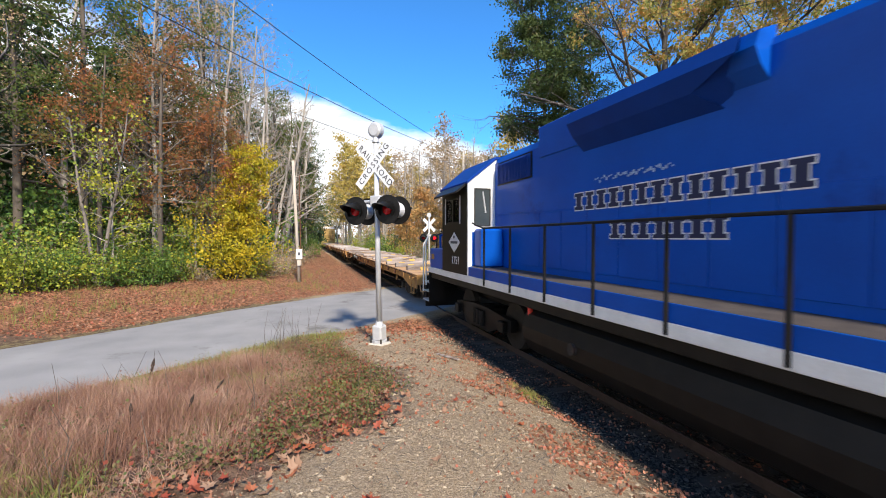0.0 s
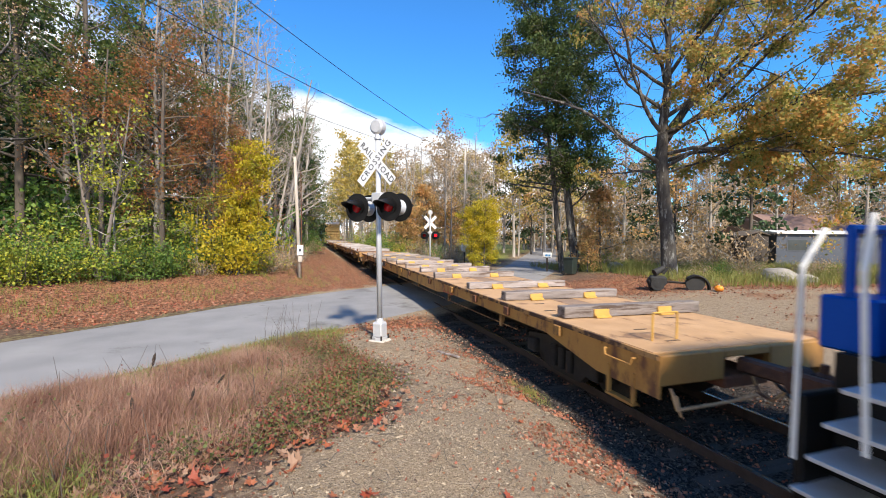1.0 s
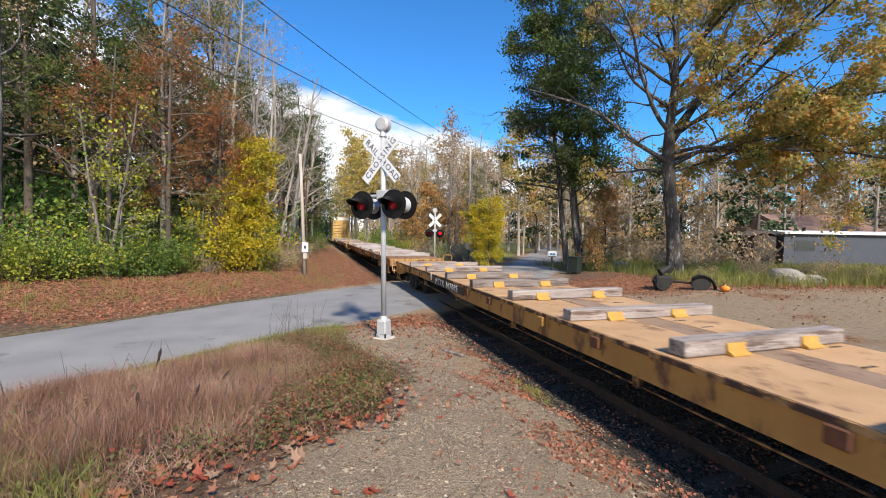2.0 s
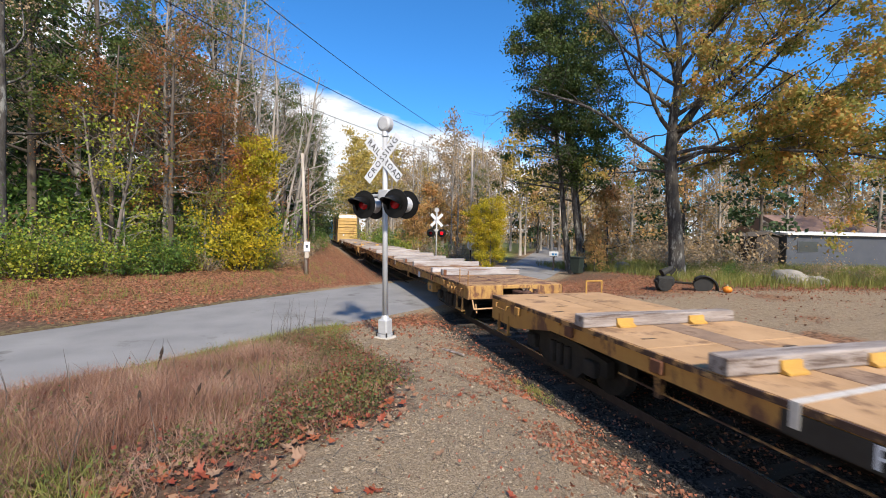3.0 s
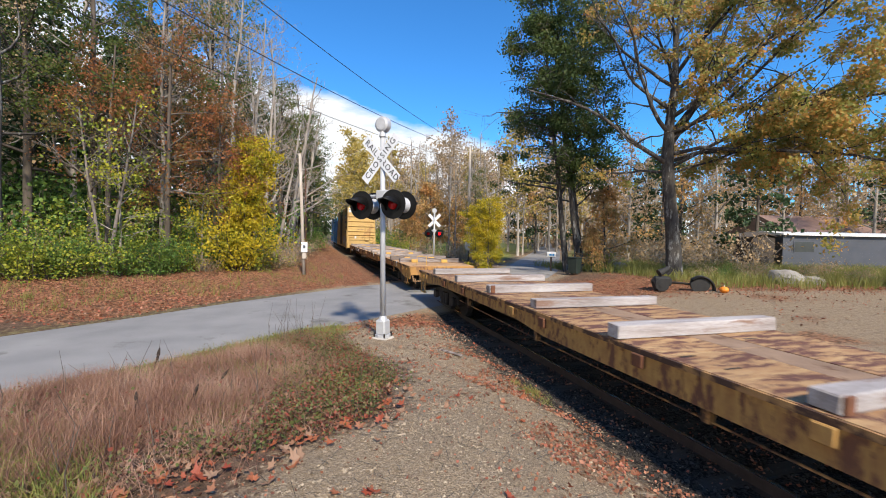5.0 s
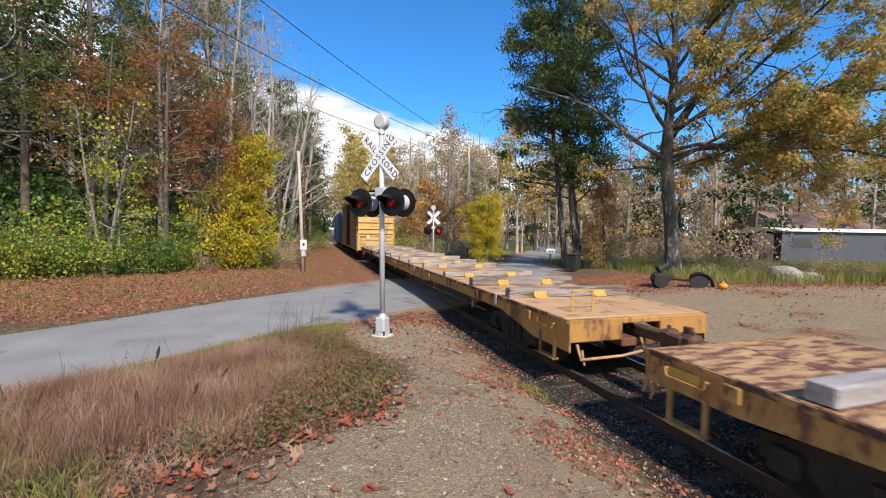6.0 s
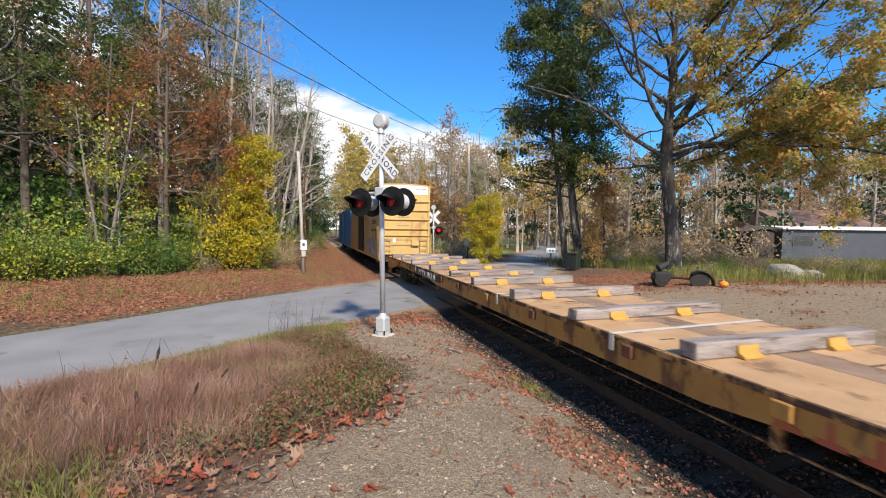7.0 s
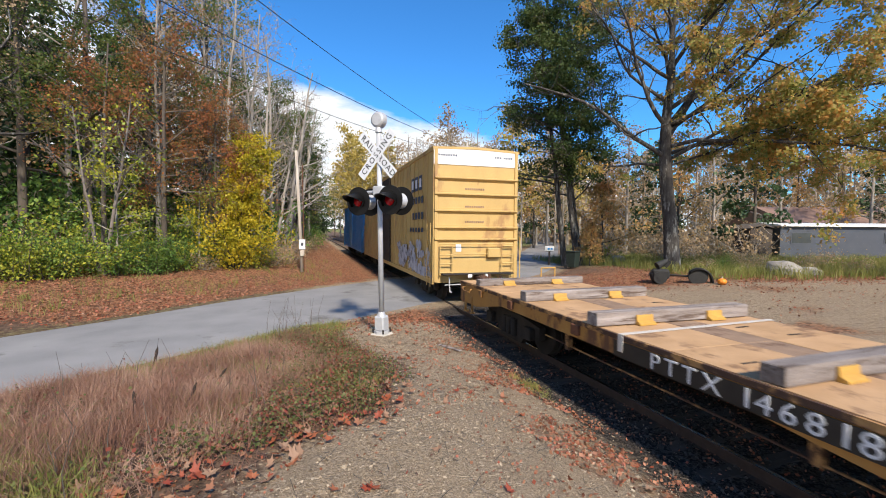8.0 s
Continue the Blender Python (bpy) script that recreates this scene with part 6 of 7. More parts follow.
def scatter_ground():
    rng = np.random.default_rng(77)

    def cloud(n, x0, x1, y0, y1, test):
        x, y = rng.uniform(x0, x1, n), rng.uniform(y0, y1, n)
        k = rng.random(n) < test(x, y)
        x, y = x[k], y[k]
        return np.stack([x, y, height(x, y)], 1)

    def bank(x, y):
        edge = np.interp(y, BANK_Y, BANK_X) + 0.22 * lumps(x, y, 1.6, 3.0)
        return smooth(0.25, 1.0, road_gap(x, y)) * smooth(edge + 0.25, edge - 0.5, x) * smooth(10.6, 9.6, y)
    # tufts: many blades from few places
    def tufts(n, test, count, spread, *box4):
        q = np.repeat(cloud(n, *box4, test), count, 0)
        q[:, :2] += rng.normal(0, spread, (len(q), 2))
        return q
    patchy = lambda x, y: bank(x, y) * smooth(-0.4, 0.5, lumps(x, y, 1.9, 7.0)) * smooth(0.45, 1.5, np.interp(y, BANK_Y, BANK_X) - x + 0.6 * lumps(x, y, 1.1, 4.0)) * smooth(0.5, 1.6, road_gap(x, y))
    blades("dry_grass", "dry reddish-brown grass on the bank", tufts(12500, patchy, 20, 0.085, -6.5, 2.0, 1.6, 11), 0.29, L_GRASS, rng, 0.0022, 0.45)
    blades("dry_thatch", "short matted dry grass on the bank", tufts(11000, lambda x, y: bank(x, y) * (0.2 + 0.8 * smooth(0.1, 1.2, np.interp(y, BANK_Y, BANK_X) - x)), 9, 0.07, -6.5, 1.6, 1.6, 11), 0.13, L_GRASS, rng, 0.003, 1.0)
    seeds = cloud(26000, -7, 2.2, 1.6, 11.5, lambda x, y: np.maximum(bank(x, y) * 0.5 * smooth(0.0, 0.5, lumps(x, y, 1.5, 11.0) + 0.25 * smooth(-1.5, -3.0, x)), smooth(0.0, 0.25, road_gap(x, y)) * smooth(1.7, 0.6, road_gap(x, y) + 0.4 * lumps(x, y, 1.3, 9.0)) * smooth(1.2, -0.5, x)))
    p = np.repeat(seeds, 9, 0)
    p[:, :2] += rng.normal(0, 0.06, (len(p), 2))
    blades("green_grass", "green and straw-coloured grass by the road", p, 0.15, L_GRASS_G, rng, 0.004, 0.6)
    seeds = cloud(5200, -22, 3.0, 10, 30, lambda x, y: smooth(0.4, 2.6, road_gap(x, y)) * smooth(-1.0, 0.6, lumps(x, y, 0.9, 2.0)) * smooth(2.6, -1.0, x) * 0.55)
    p = np.repeat(seeds, 7, 0)
    p[:, :2] += rng.normal(0, 0.1, (len(p), 2))
    blades("verge_grass", "thin grass at the wood's edge", p, 0.26, L_GRASS_G, rng, 0.006)
    seeds = cloud(5200, 17, 40, 12, 30, lambda x, y: smooth(14.2, 15.6, y + 0.22 * (x - 12)) * 0.8)
    p = np.repeat(seeds, 7, 0)
    p[:, :2] += rng.normal(0, 0.16, (len(p), 2))
    blades("tall_weeds", "tall weeds and rough grass round the lot", p, 0.55, L_GRASS_G, rng, 0.012)
    seeds = cloud(60, 2.95, 3.5, 5.2, 6.3, lambda x, y: np.exp(-((x - 3.25) / 0.16) ** 2 - ((y - 5.75) / 0.35) ** 2))
    p = np.repeat(seeds, 40, 0)
    p[:, :2] += rng.normal(0, 0.07, (len(p), 2))
    blades("moss_tuft", "small patch of green grass beside the rail", p, 0.05, L_GRASS_G, rng, 0.004, 0.8)
    # low red and green plants on the bank
    c = cloud(17000, -5.5, 2.0, 1.8, 10.4, lambda x, y: bank(x, y) * (0.04 + 0.15 * smooth(1.6, 0.6, road_gap(x, y)) + smooth(-1.5, -0.7, x - np.interp(y, BANK_Y, BANK_X) + 0.35 * lumps(x, y, 1.2, 11.0)) * smooth(3.2, 4.3, y)))
    p = np.repeat(c, 20, 0)
    p += np.abs(rng.normal(0, 0.09, p.shape)) * np.array((1, 1, 1.0)) * rng.choice([-1, 1], p.shape) * np.array((1, 1, 0)) + np.abs(rng.normal(0, 0.095, (len(p), 1))) * np.array((0, 0, 1))
    v, f = leaf_quads(p, 0.03, rng, 0.1, 0.3)
    tagged(new("ground_plants", mesh_of("ground_plants", v.tolist(), f.tolist(), L_RED)), "low red and green leafy plants on the bank", "plants", kind="stuff")

    # fallen leaves
    def litter(x, y):
        g = road_gap(x, y)
        a = smooth(-0.15, 0.4, g) * smooth(10.5, 12.5, y + 0.25 * x) * smooth(4.0, 2.4, x) * smooth(26, 14, y)
        b = 1.3 * smooth(0.0, 0.6, lumps(x, y, 2.6, 1.0) + 0.25) * (0.2 * smooth(1.0, 2.0, x) + smooth(2.0, 2.7, x)) * (0.1 + 0.9 * smooth(3.7, 3.1, x)) * smooth(9, 6.5, y)
        c2 = 0.1 * bank(x, y) + 0.3 * smooth(-1.6, -0.4, x - np.interp(y, BANK_Y, BANK_X)) * smooth(0.7, 0.0, x - np.interp(y, BANK_Y, BANK_X)) * smooth(5.6, 4.2, y) + 0.05 * smooth(0.2, 1.0, g)
        d = 0.12 * smooth(0.6, 0.9, lumps(x, y, 1.7, 4.0) + 0.3) * smooth(8, 9.5, y) * smooth(12.5, 11, y) * smooth(0, 1.5, x) * smooth(4, 3, x)
        e = smooth(9, 11, x) * smooth(12.6, 14.6, y + 0.22 * (x - 12)) * smooth(21, 17, y + 0.22 * (x - 12)) * smooth(0, 1, g)
        h = 0.5 * smooth(8, 9.5, x) * smooth(0.1, 0.7, lumps(x, y, 0.7, 2.0) + 0.3 * lumps(x, y, 2.3, 4.0))
        return np.clip(a + b + c2 + d + e + h, 0, 1)
    c = np.concatenate([cloud(44000, -20, 4, 9, 26, litter), cloud(62000, -3, 7, 1.6, 11, litter), cloud(26000, 8, 30, 8, 22, litter), cloud(2500, 0, 4.2, 16, 40, lambda x, y: smooth(0.3, 1.2, road_gap(x, y)) * 0.8)])
    c[:, 2] += 0.012
    v, f = leaf_quads(c, np.where((c[:, 0] < 7.5) & (c[:, 1] < 9), np.where(c[:, 0] > 2.0, 0.04, 0.03), 0.066)[:, None], rng, 0.0, 0.3)
    tagged(new("fallen_leaves", mesh_of("fallen_leaves", v.tolist(), f.tolist(), L_FALLEN)), "brown and rust fallen leaves on the ground", "leaves", kind="stuff")

    c = np.concatenate([cloud(300, -2.5, 3.0, 1.8, 8.5, lambda x, y: smooth(1.6, 0.2, np.abs(x - np.interp(y, BANK_Y, BANK_X) - 0.1))), cloud(420, -1.8, 1.2, 2.6, 5.4, lambda x, y: smooth(-1.7, -0.6, x - np.interp(y, BANK_Y, BANK_X)) * smooth(0.5, 0.1, x - np.interp(y, BANK_Y, BANK_X))) + np.array((0, 0, 0.025)), cloud(70, 0, 3.4, 1.8, 9, lambda x, y: np.full(np.shape(x), 0.6))])
    lobes = np.array([(0.8 * r * math.cos(q), r * math.sin(q)) for q, r in zip(np.linspace(0, 2 * math.pi, 15)[:-1], [0.9, 0.55, 1.0, 0.6, 1.05, 0.55, 0.75, 0.3, 0.75, 0.55, 1.05, 0.6, 1.0, 0.55])])
    turn = rng.uniform(0, 6.28, len(c))
    size = rng.uniform(0.032, 0.075, len(c))
    verts, faces = [], []
    for (x, y, z), a, k in zip(c, turn, size):
        tilt = rng.normal(0, 0.35, 2)
        i = len(verts)
        for u, w in lobes * k:
            verts.append((x + u * math.cos(a) - w * math.sin(a), y + u * math.sin(a) + w * math.cos(a), z + 0.02 + u * tilt[0] + w * tilt[1] + 4 * w * w / max(k, 0.01) * 0.1))
        verts.append((x, y, z + 0.012))
        faces += [(i + q, i + (q + 1) % 14, i + 14) for q in range(14)]
    tagged(new("oak_leaves", mesh_of("oak_leaves", verts, faces, L_OAKLEAF)), "lobed red and tan oak leaves lying loose", "leaves", kind="stuff")

    # loose stones: light on the path, dark between the rails
    def stones(name, label, c, lo, hi, material):
        n = len(c)
        size = rng.uniform(lo, hi, (n, 1)) ** 1.0
        o = np.array(((1, 0, 0), (0, 1, 0), (-1, 0, 0), (0, -1, 0), (0, 0, 0.7)))
        v = (c[:, None, :] + (o[None] + rng.normal(0, 0.22, (n, 5, 3))) * size[:, :, None]).reshape(-1, 3)
        tri = np.array(((0, 1, 4), (1, 2, 4), (2, 3, 4), (3, 0, 4)))
        f = (tri[None] + (np.arange(n) * 5)[:, None, None]).reshape(-1, 3)
        tagged(new(name, mesh_of(name, v.tolist(), f.tolist(), material)), label, "gravel", kind="stuff")
    stones("gravel", "loose grey and tan gravel stones", cloud(64000, -0.8, 4.0, 1.8, 10.5, lambda x, y: smooth(-0.2, 0.6, x - np.interp(y, BANK_Y, BANK_X)) * smooth(3.55, 2.9, x) * (0.3 + 0.7 * smooth(0, 0.7, lumps(x, y, 1.5, 9.0)))), 0.003, 0.013, L_STONES)
    stones("pebbles", "scattered pale pebbles on the gravel", cloud(2600, -0.6, 4.2, 1.8, 10.0, lambda x, y: smooth(-0.3, 0.4, x - np.interp(y, BANK_Y, BANK_X)) * (0.15 + 0.85 * smooth(0.1, 0.8, lumps(x, y, 2.2, 12.0)))), 0.012, 0.026, L_STONES)
    stones("ballast", "dark cinder ballast stones", cloud(11000, 3.5, 7.2, 1.2, 14, lambda x, y: smooth(0.4, 1.2, road_gap(x, y))), 0.012, 0.032, L_CINDER)
    # dead stalks and twigs
    lines = []
    for x, y, z in cloud(1900, -3, 4.2, 1.8, 10.5, lambda x, y: np.full(np.shape(x), 0.8)):
        a = rng.uniform(0, 6.28)
        q = np.array((x, y, z + 0.012))
        d = np.array((math.cos(a), math.sin(a), 0))
        k = rng.uniform(0.05, 0.3)
        lines.append((np.array((q, q + d * k * 0.5 + rng.normal(0, 0.012, 3), q + d * k)), (0.0022, 0.002, 0.001), 3))
    straw = []
    for x, y, z in cloud(2600, -1.5, 4.0, 1.8, 10.0, lambda x, y: smooth(-0.6, 0.4, x - np.interp(y, BANK_Y, BANK_X)) * smooth(-0.4, 0.6, lumps(x, y, 1.3, 8.0))):
        a, k = rng.uniform(0, 6.28), rng.uniform(0.04, 0.2)
        q, d = np.array((x, y, z + 0.01)), np.array((math.cos(a), math.sin(a), 0.03))
        straw.append((np.array((q, q + d * k)), (0.0016, 0.001), 3))
    v, f = tubes(straw)
    tagged(new("straw", mesh_of("straw", v, f, M_STRAW)), "bits of pale straw on the gravel", "straw", kind="stuff")
    v, f = tubes(lines)
    tagged(new("twigs", mesh_of("twigs", v, f, M_BARK)), "small dead twigs on the gravel", "twigs", kind="stuff")
    lines = []
    tall = np.stack([rng.normal(-0.2, 0.3, 22), rng.normal(9.3, 0.2, 22)], 1)
    tall = np.concatenate([tall, height(tall[:, 0], tall[:, 1])[:, None]], 1)
    low = cloud(130, -4, 1.2, 2.2, 10.4, lambda x, y: bank(x, y) * 0.8)
    for i, (x, y, z) in enumerate(np.concatenate([tall, low])):
        k = rng.uniform(0.5, 1.0) if i < 22 else rng.uniform(0.3, 0.65)
        q = np.array((x, y, z))
        lines.append((np.array((q, q + (rng.normal(0, 0.03), rng.normal(0, 0.03), k * 0.5), q + (rng.normal(0, 0.09), rng.normal(0, 0.09), k))), (0.004, 0.003, 0.0015), 4))
    v, f = tubes(lines)
    tagged(new("dead_stalks", mesh_of("dead_stalks", v, f, M_BARK_DARK)), "thin upright dead weed stalks", "plants", kind="stuff")


build_woods()
scatter_ground()


# ---- crossing signals ----
def crossing_signal(x, y, turn, foot, label):
    """Two lamps each way on a cross arm, crossbuck and bell. Its front faces its own -y."""
    e = tagged(new("crossing_signal"), label, "crossing signal", group="crossing signals")
    bm = bmesh.new()
    rod(bm, (0, 0, 0.3), (0, 0, 4.38), 0.058, 0.054, sides=18)
    part("mast", bm, M_SILVER, e, "silver steel mast", True)
    bm = bmesh.new()
    box(bm, -0.19, 0.19, -0.19, 0.19, -0.15, 0.04, 0.03)
    part("footing", bm, M_CONCRETE, e, "small concrete footing")
    bm = bmesh.new()
    rod(bm, (0, 0, 0.04), (0, 0, 0.1), 0.17, sides=8)
    box(bm, -0.12, 0.12, -0.12, 0.12, 0.09, 0.42, 0.03)
    rod(bm, (0, 0, 0.42), (0, 0, 0.5), 0.1, 0.065, sides=14)
    base = part("junction_base", bm, M_SILVER, e, "silver junction box base")
    for sx in (-1, 1):
        for sy in (-1, 1):
            bm = bmesh.new()
            rod(bm, (sx * 0.13, sy * 0.13, 0.05), (sx * 0.13, sy * 0.13, 0.14), 0.018)
            part("anchor_bolt", bm, M_GRIME, base)
    # crossbuck
    for a, word in ((47, "CROSSING"), (-47, "RAILROAD")):
        yb = -0.085 if a > 0 else -0.07
        bm = bmesh.new()
        box(bm, -0.62, 0.62, -0.004, 0.004, -0.108, 0.108, 0.003)
        blade = part("crossbuck_blade", bm, M_SIGN, e, "white crossbuck board with black letters")
        blade.matrix_basis = pose(0, yb, 3.88, 0, -a, 0)
        if a < 0:
            for w, xx in (("RAIL", -0.345), ("ROAD", 0.345)):
                lettering(w, 0.185, M_LETTER, blade, Matrix.Translation((xx, -0.006, 0)) @ Euler((math.pi / 2, 0, 0)).to_matrix().to_4x4(), "letters", 1.15)
        else:
            lettering(word, 0.185, M_LETTER, blade, Matrix.Translation((0, -0.006, 0)) @ Euler((math.pi / 2, 0, 0)).to_matrix().to_4x4(), "letters", 1.28)
    part("crossbuck_clamp", boxes((-0.07, 0.07, -0.075, 0.07, 3.84, 3.92), bevel=0.01), M_SILVER, e)
    # bell
    bm = bmesh.new()
    rod(bm, (0, 0, 4.36), (0, 0, 4.46), 0.08, 0.06, sides=14)
    rod(bm, (0, 0.07, 4.62), (0, -0.05, 4.62), 0.175, 0.165, sides=28)
    rod(bm, (0, -0.05, 4.62), (0, -0.075, 4.62), 0.165, 0.12, sides=28)
    part("bell", bm, M_SILVER, e, "round silver bell")
    # arm and lamps
    bm = bmesh.new()
    rod(bm, (-0.46, 0, 3.1), (0.46, 0, 3.1), 0.035, sides=12)
    box(bm, -0.13, 0.13, -0.09, 0.09, 3.0, 3.22, 0.02)
    part("cross_arm", bm, M_SILVER, e, "silver cross arm and junction box")
    for sx in (-1, 1):
        for way in (-1, 1):
            lamp = new("lamp")
            lamp.parent = e
            lamp.matrix_basis = pose(sx * 0.41, 0, 2.9, 0, 0, 0 if way < 0 else 180)
            bm = bmesh.new()
            rod(bm, (0, -0.03, 0), (0, -0.2, 0), 0.085, 0.17, sides=20)
            rod(bm, (0, 0.02, 0.02), (0, 0.02, 0.2), 0.03)
            part("housing", bm, M_SILVER, lamp, "silver lamp housing", False)
            bm = bmesh.new()
            rod(bm, (0, -0.205, 0), (0, -0.22, 0), 0.305, sides=32)
            part("backboard", bm, M_BLACK, lamp, "round black background disc")
            bm = bmesh.new()
            rod(bm, (0, -0.221, 0), (0, -0.245, 0), 0.115, 0.1, sides=24)
            lit = (sx < 0) if way > 0 else False
            part("lens", bm, M_LENS_ON if lit else M_LENS_OFF, lamp, "glowing red lens" if lit else "dark red lens", True)
            # hood: half a tube, longer above
            bm = bmesh.new()
            n = 20
            rows = []
            for k in range(n + 1):
                a = math.pi * (-0.22 + 1.44 * k / n)
                reach = 0.08 + 0.36 * max(0.0, math.sin(a)) ** 0.8
                ring = []
                for rr, yy in ((0.18, -0.22), (0.185, -0.22 - reach), (0.177, -0.22 - reach), (0.172, -0.22)):
                    drop = 0.07 * (-(yy + 0.22) / 0.38)
                    ring.append(bm.verts.new((rr * math.cos(a), yy, rr * math.sin(a) - drop)))
                rows.append(ring)
            for k in range(n):
                for j in range(4):
                    bm.faces.new((rows[k][j], rows[k + 1][j], rows[k + 1][(j + 1) % 4], rows[k][(j + 1) % 4]))
            bmesh.ops.recalc_face_normals(bm, faces=bm.faces[:])
            part("hood", bm, M_BLACK, lamp, "black lamp hood", True)
    e.matrix_basis = pose(x, y, foot, 0, -0.9, 0) @ pose(0, 0, 0, 0, 0, turn)
    return e


near_signal = crossing_signal(1.52, 9.14, -45, 0.1, "silver railway crossing signal with crossbuck and twin lamps")
tagged(copy_thing(near_signal, pose(8.9, 30.7, -0.5, 0, 0, 160)), "railway crossing signal across the line with lit red lamp")


# ---- poles and wires ----
def utility_pole(x, y, h, r, label, lean=(0, 0)):
    e = tagged(new("utility_pole"), label, "pole")
    bm = bmesh.new()
    rod(bm, (0, 0, -0.3), (lean[0], lean[1], h), r, r * 0.7, sides=12)
    part("pole", bm, M_POLE, e, smooth=True)
    e.matrix_basis = pose(x, y, float(height(x, y)))
    return e


tel = utility_pole(-0.3, 23.6, 6.35, 0.1, "slim weathered pole with a meter box", (-0.26, 0))
part("meter_box", boxes((-0.16, 0.16, -0.22, -0.09, 1.2, 1.72), bevel=0.02), M_SIGN, tel, "pale grey meter box")
part("meter_dial", boxes((-0.06, 0.06, -0.235, -0.22, 1.4, 1.56), bevel=0.01), M_TRAILER, tel)
part("lower_box", boxes((-0.11, 0.11, -0.2, -0.09, 0.85, 1.17), bevel=0.015), M_POLE, tel)
bm = bmesh.new()
rod(bm, (0.1, -0.06, 0.0), (0.04, -0.05, 5.6), 0.02)
part("conduit", bm, M_RUST, tel)
far_pole = utility_pole(15.4, 40.6, 11.2, 0.14, "wooden utility pole carrying wires")
part("cross_bar", boxes((-1.1, 1.1, -0.06, 0.06, 10.7, 10.82)), M_POLE, far_pole)


def wire(a, b, sag, r=0.016):
    pts = []
    for k in range(25):
        t = k / 24
        p = np.array(a) * (1 - t) + np.array(b) * t
        p[2] -= sag * 4 * t * (1 - t)
        pts.append(p)
    v, f = tubes([(np.array(pts), [r] * 25, 5)])
    tagged(new("power_line", mesh_of("power_line", v, f, M_CABLE, True)), "black overhead wire strung across the road", "wire", group="overhead wires")


wire((-15.5, -3.0, 12.2), (15.2, 40.2, 11.0), 1.3)
wire((-20.3, -1.4, 12.1), (14.8, 40.8, 10.9), 1.4, 0.02)
wire((-22.0, 1.0, 11.2), (15.0, 41.0, 9.9), 1.4)
bm = bmesh.new()
rod(bm, (15.3, 40.5, 8.2), (10.6, 34.4, 0.0), 0.012)
tagged(part("guy_wire", bm, M_CABLE), "guy wire staying the utility pole", "wire")


# ---- things beside the lane ----
def wheelie_bin(x, y):
    e = tagged(new("wheelie_bin"), "dark green plastic wheelie bin beside the lane", "bin")
    bm = bmesh.new()
    box(bm, -0.3, 0.3, -0.34, 0.34, 0.08, 1.0, 0.03)
    for v in bm.verts:
        k = 0.8 + 0.2 * v.co.z
        v.co.x *= k
        v.co.y *= k
    part("body", bm, M_PLASTIC, e)
    part("lid", boxes((-0.33, 0.33, -0.38, 0.36, 1.0, 1.08), bevel=0.03), M_PLASTIC, e)
    for s in (-1, 1):
        bm = bmesh.new()
        rod(bm, (s * 0.25, 0.3, 0.13), (s * 0.31, 0.3, 0.13), 0.13, sides=18)
        part("wheel", bm, M_RUBBER, e)
    bm = bmesh.new()
    rod(bm, (-0.26, 0.4, 0.98), (0.26, 0.4, 0.98), 0.018)
    part("handle", bm, M_PLASTIC, e)
    e.matrix_basis = pose(x, y, float(height(x, y)), 0, 0, 25)


def mailbox(x, y):
    e = tagged(new("mailbox"), "pale metal mailbox on a short post", "mailbox")
    bm = bmesh.new()
    out = [(-0.13, 1.0), (-0.13, 1.2)] + [(0.13 * -math.cos(a), 1.2 + 0.13 * math.sin(a)) for a in (0.5, 1.05, 1.57, 2.1, 2.65)] + [(0.13, 1.2), (0.13, 1.0)]
    prism(bm, out, -0.3, 0.3)
    part("box", bm, M_WHITE, e)
    part("number_bars", boxes((0.131, 0.135, -0.2, -0.06, 1.07, 1.2), (0.131, 0.135, -0.02, 0.14, 1.07, 1.2), (-0.135, -0.131, -0.2, -0.06, 1.07, 1.2), (-0.135, -0.131, -0.02, 0.14, 1.07, 1.2)), M_BLUECAR, e)
    part("post", boxes((-0.06, 0.06, -0.06, 0.06, -0.3, 1.0), bevel=0.008), M_TIE, e)
    part("bracket", boxes((-0.05, 0.05, -0.25, 0.25, 0.96, 1.0)), M_TIE, e)
    e.matrix_basis = pose(x, y, float(height(x, y)), 0, 0, 65)


def sign_back(x, y):
    e = tagged(new("road_sign"), "bare metal back of an octagonal road sign", "sign")
    bm = bmesh.new()
    rod(bm, (0, 0, 1.55), (0, 0.006, 1.55), 0.38, sides=8)
    part("plate", bm, M_SILVER, e)
    part("post", boxes((-0.03, 0.03, 0.006, 0.04, -0.9, 1.85)), M_GRIME, e)
    e.matrix_basis = pose(x, y, float(height(x, y)), 0, 0, 10)


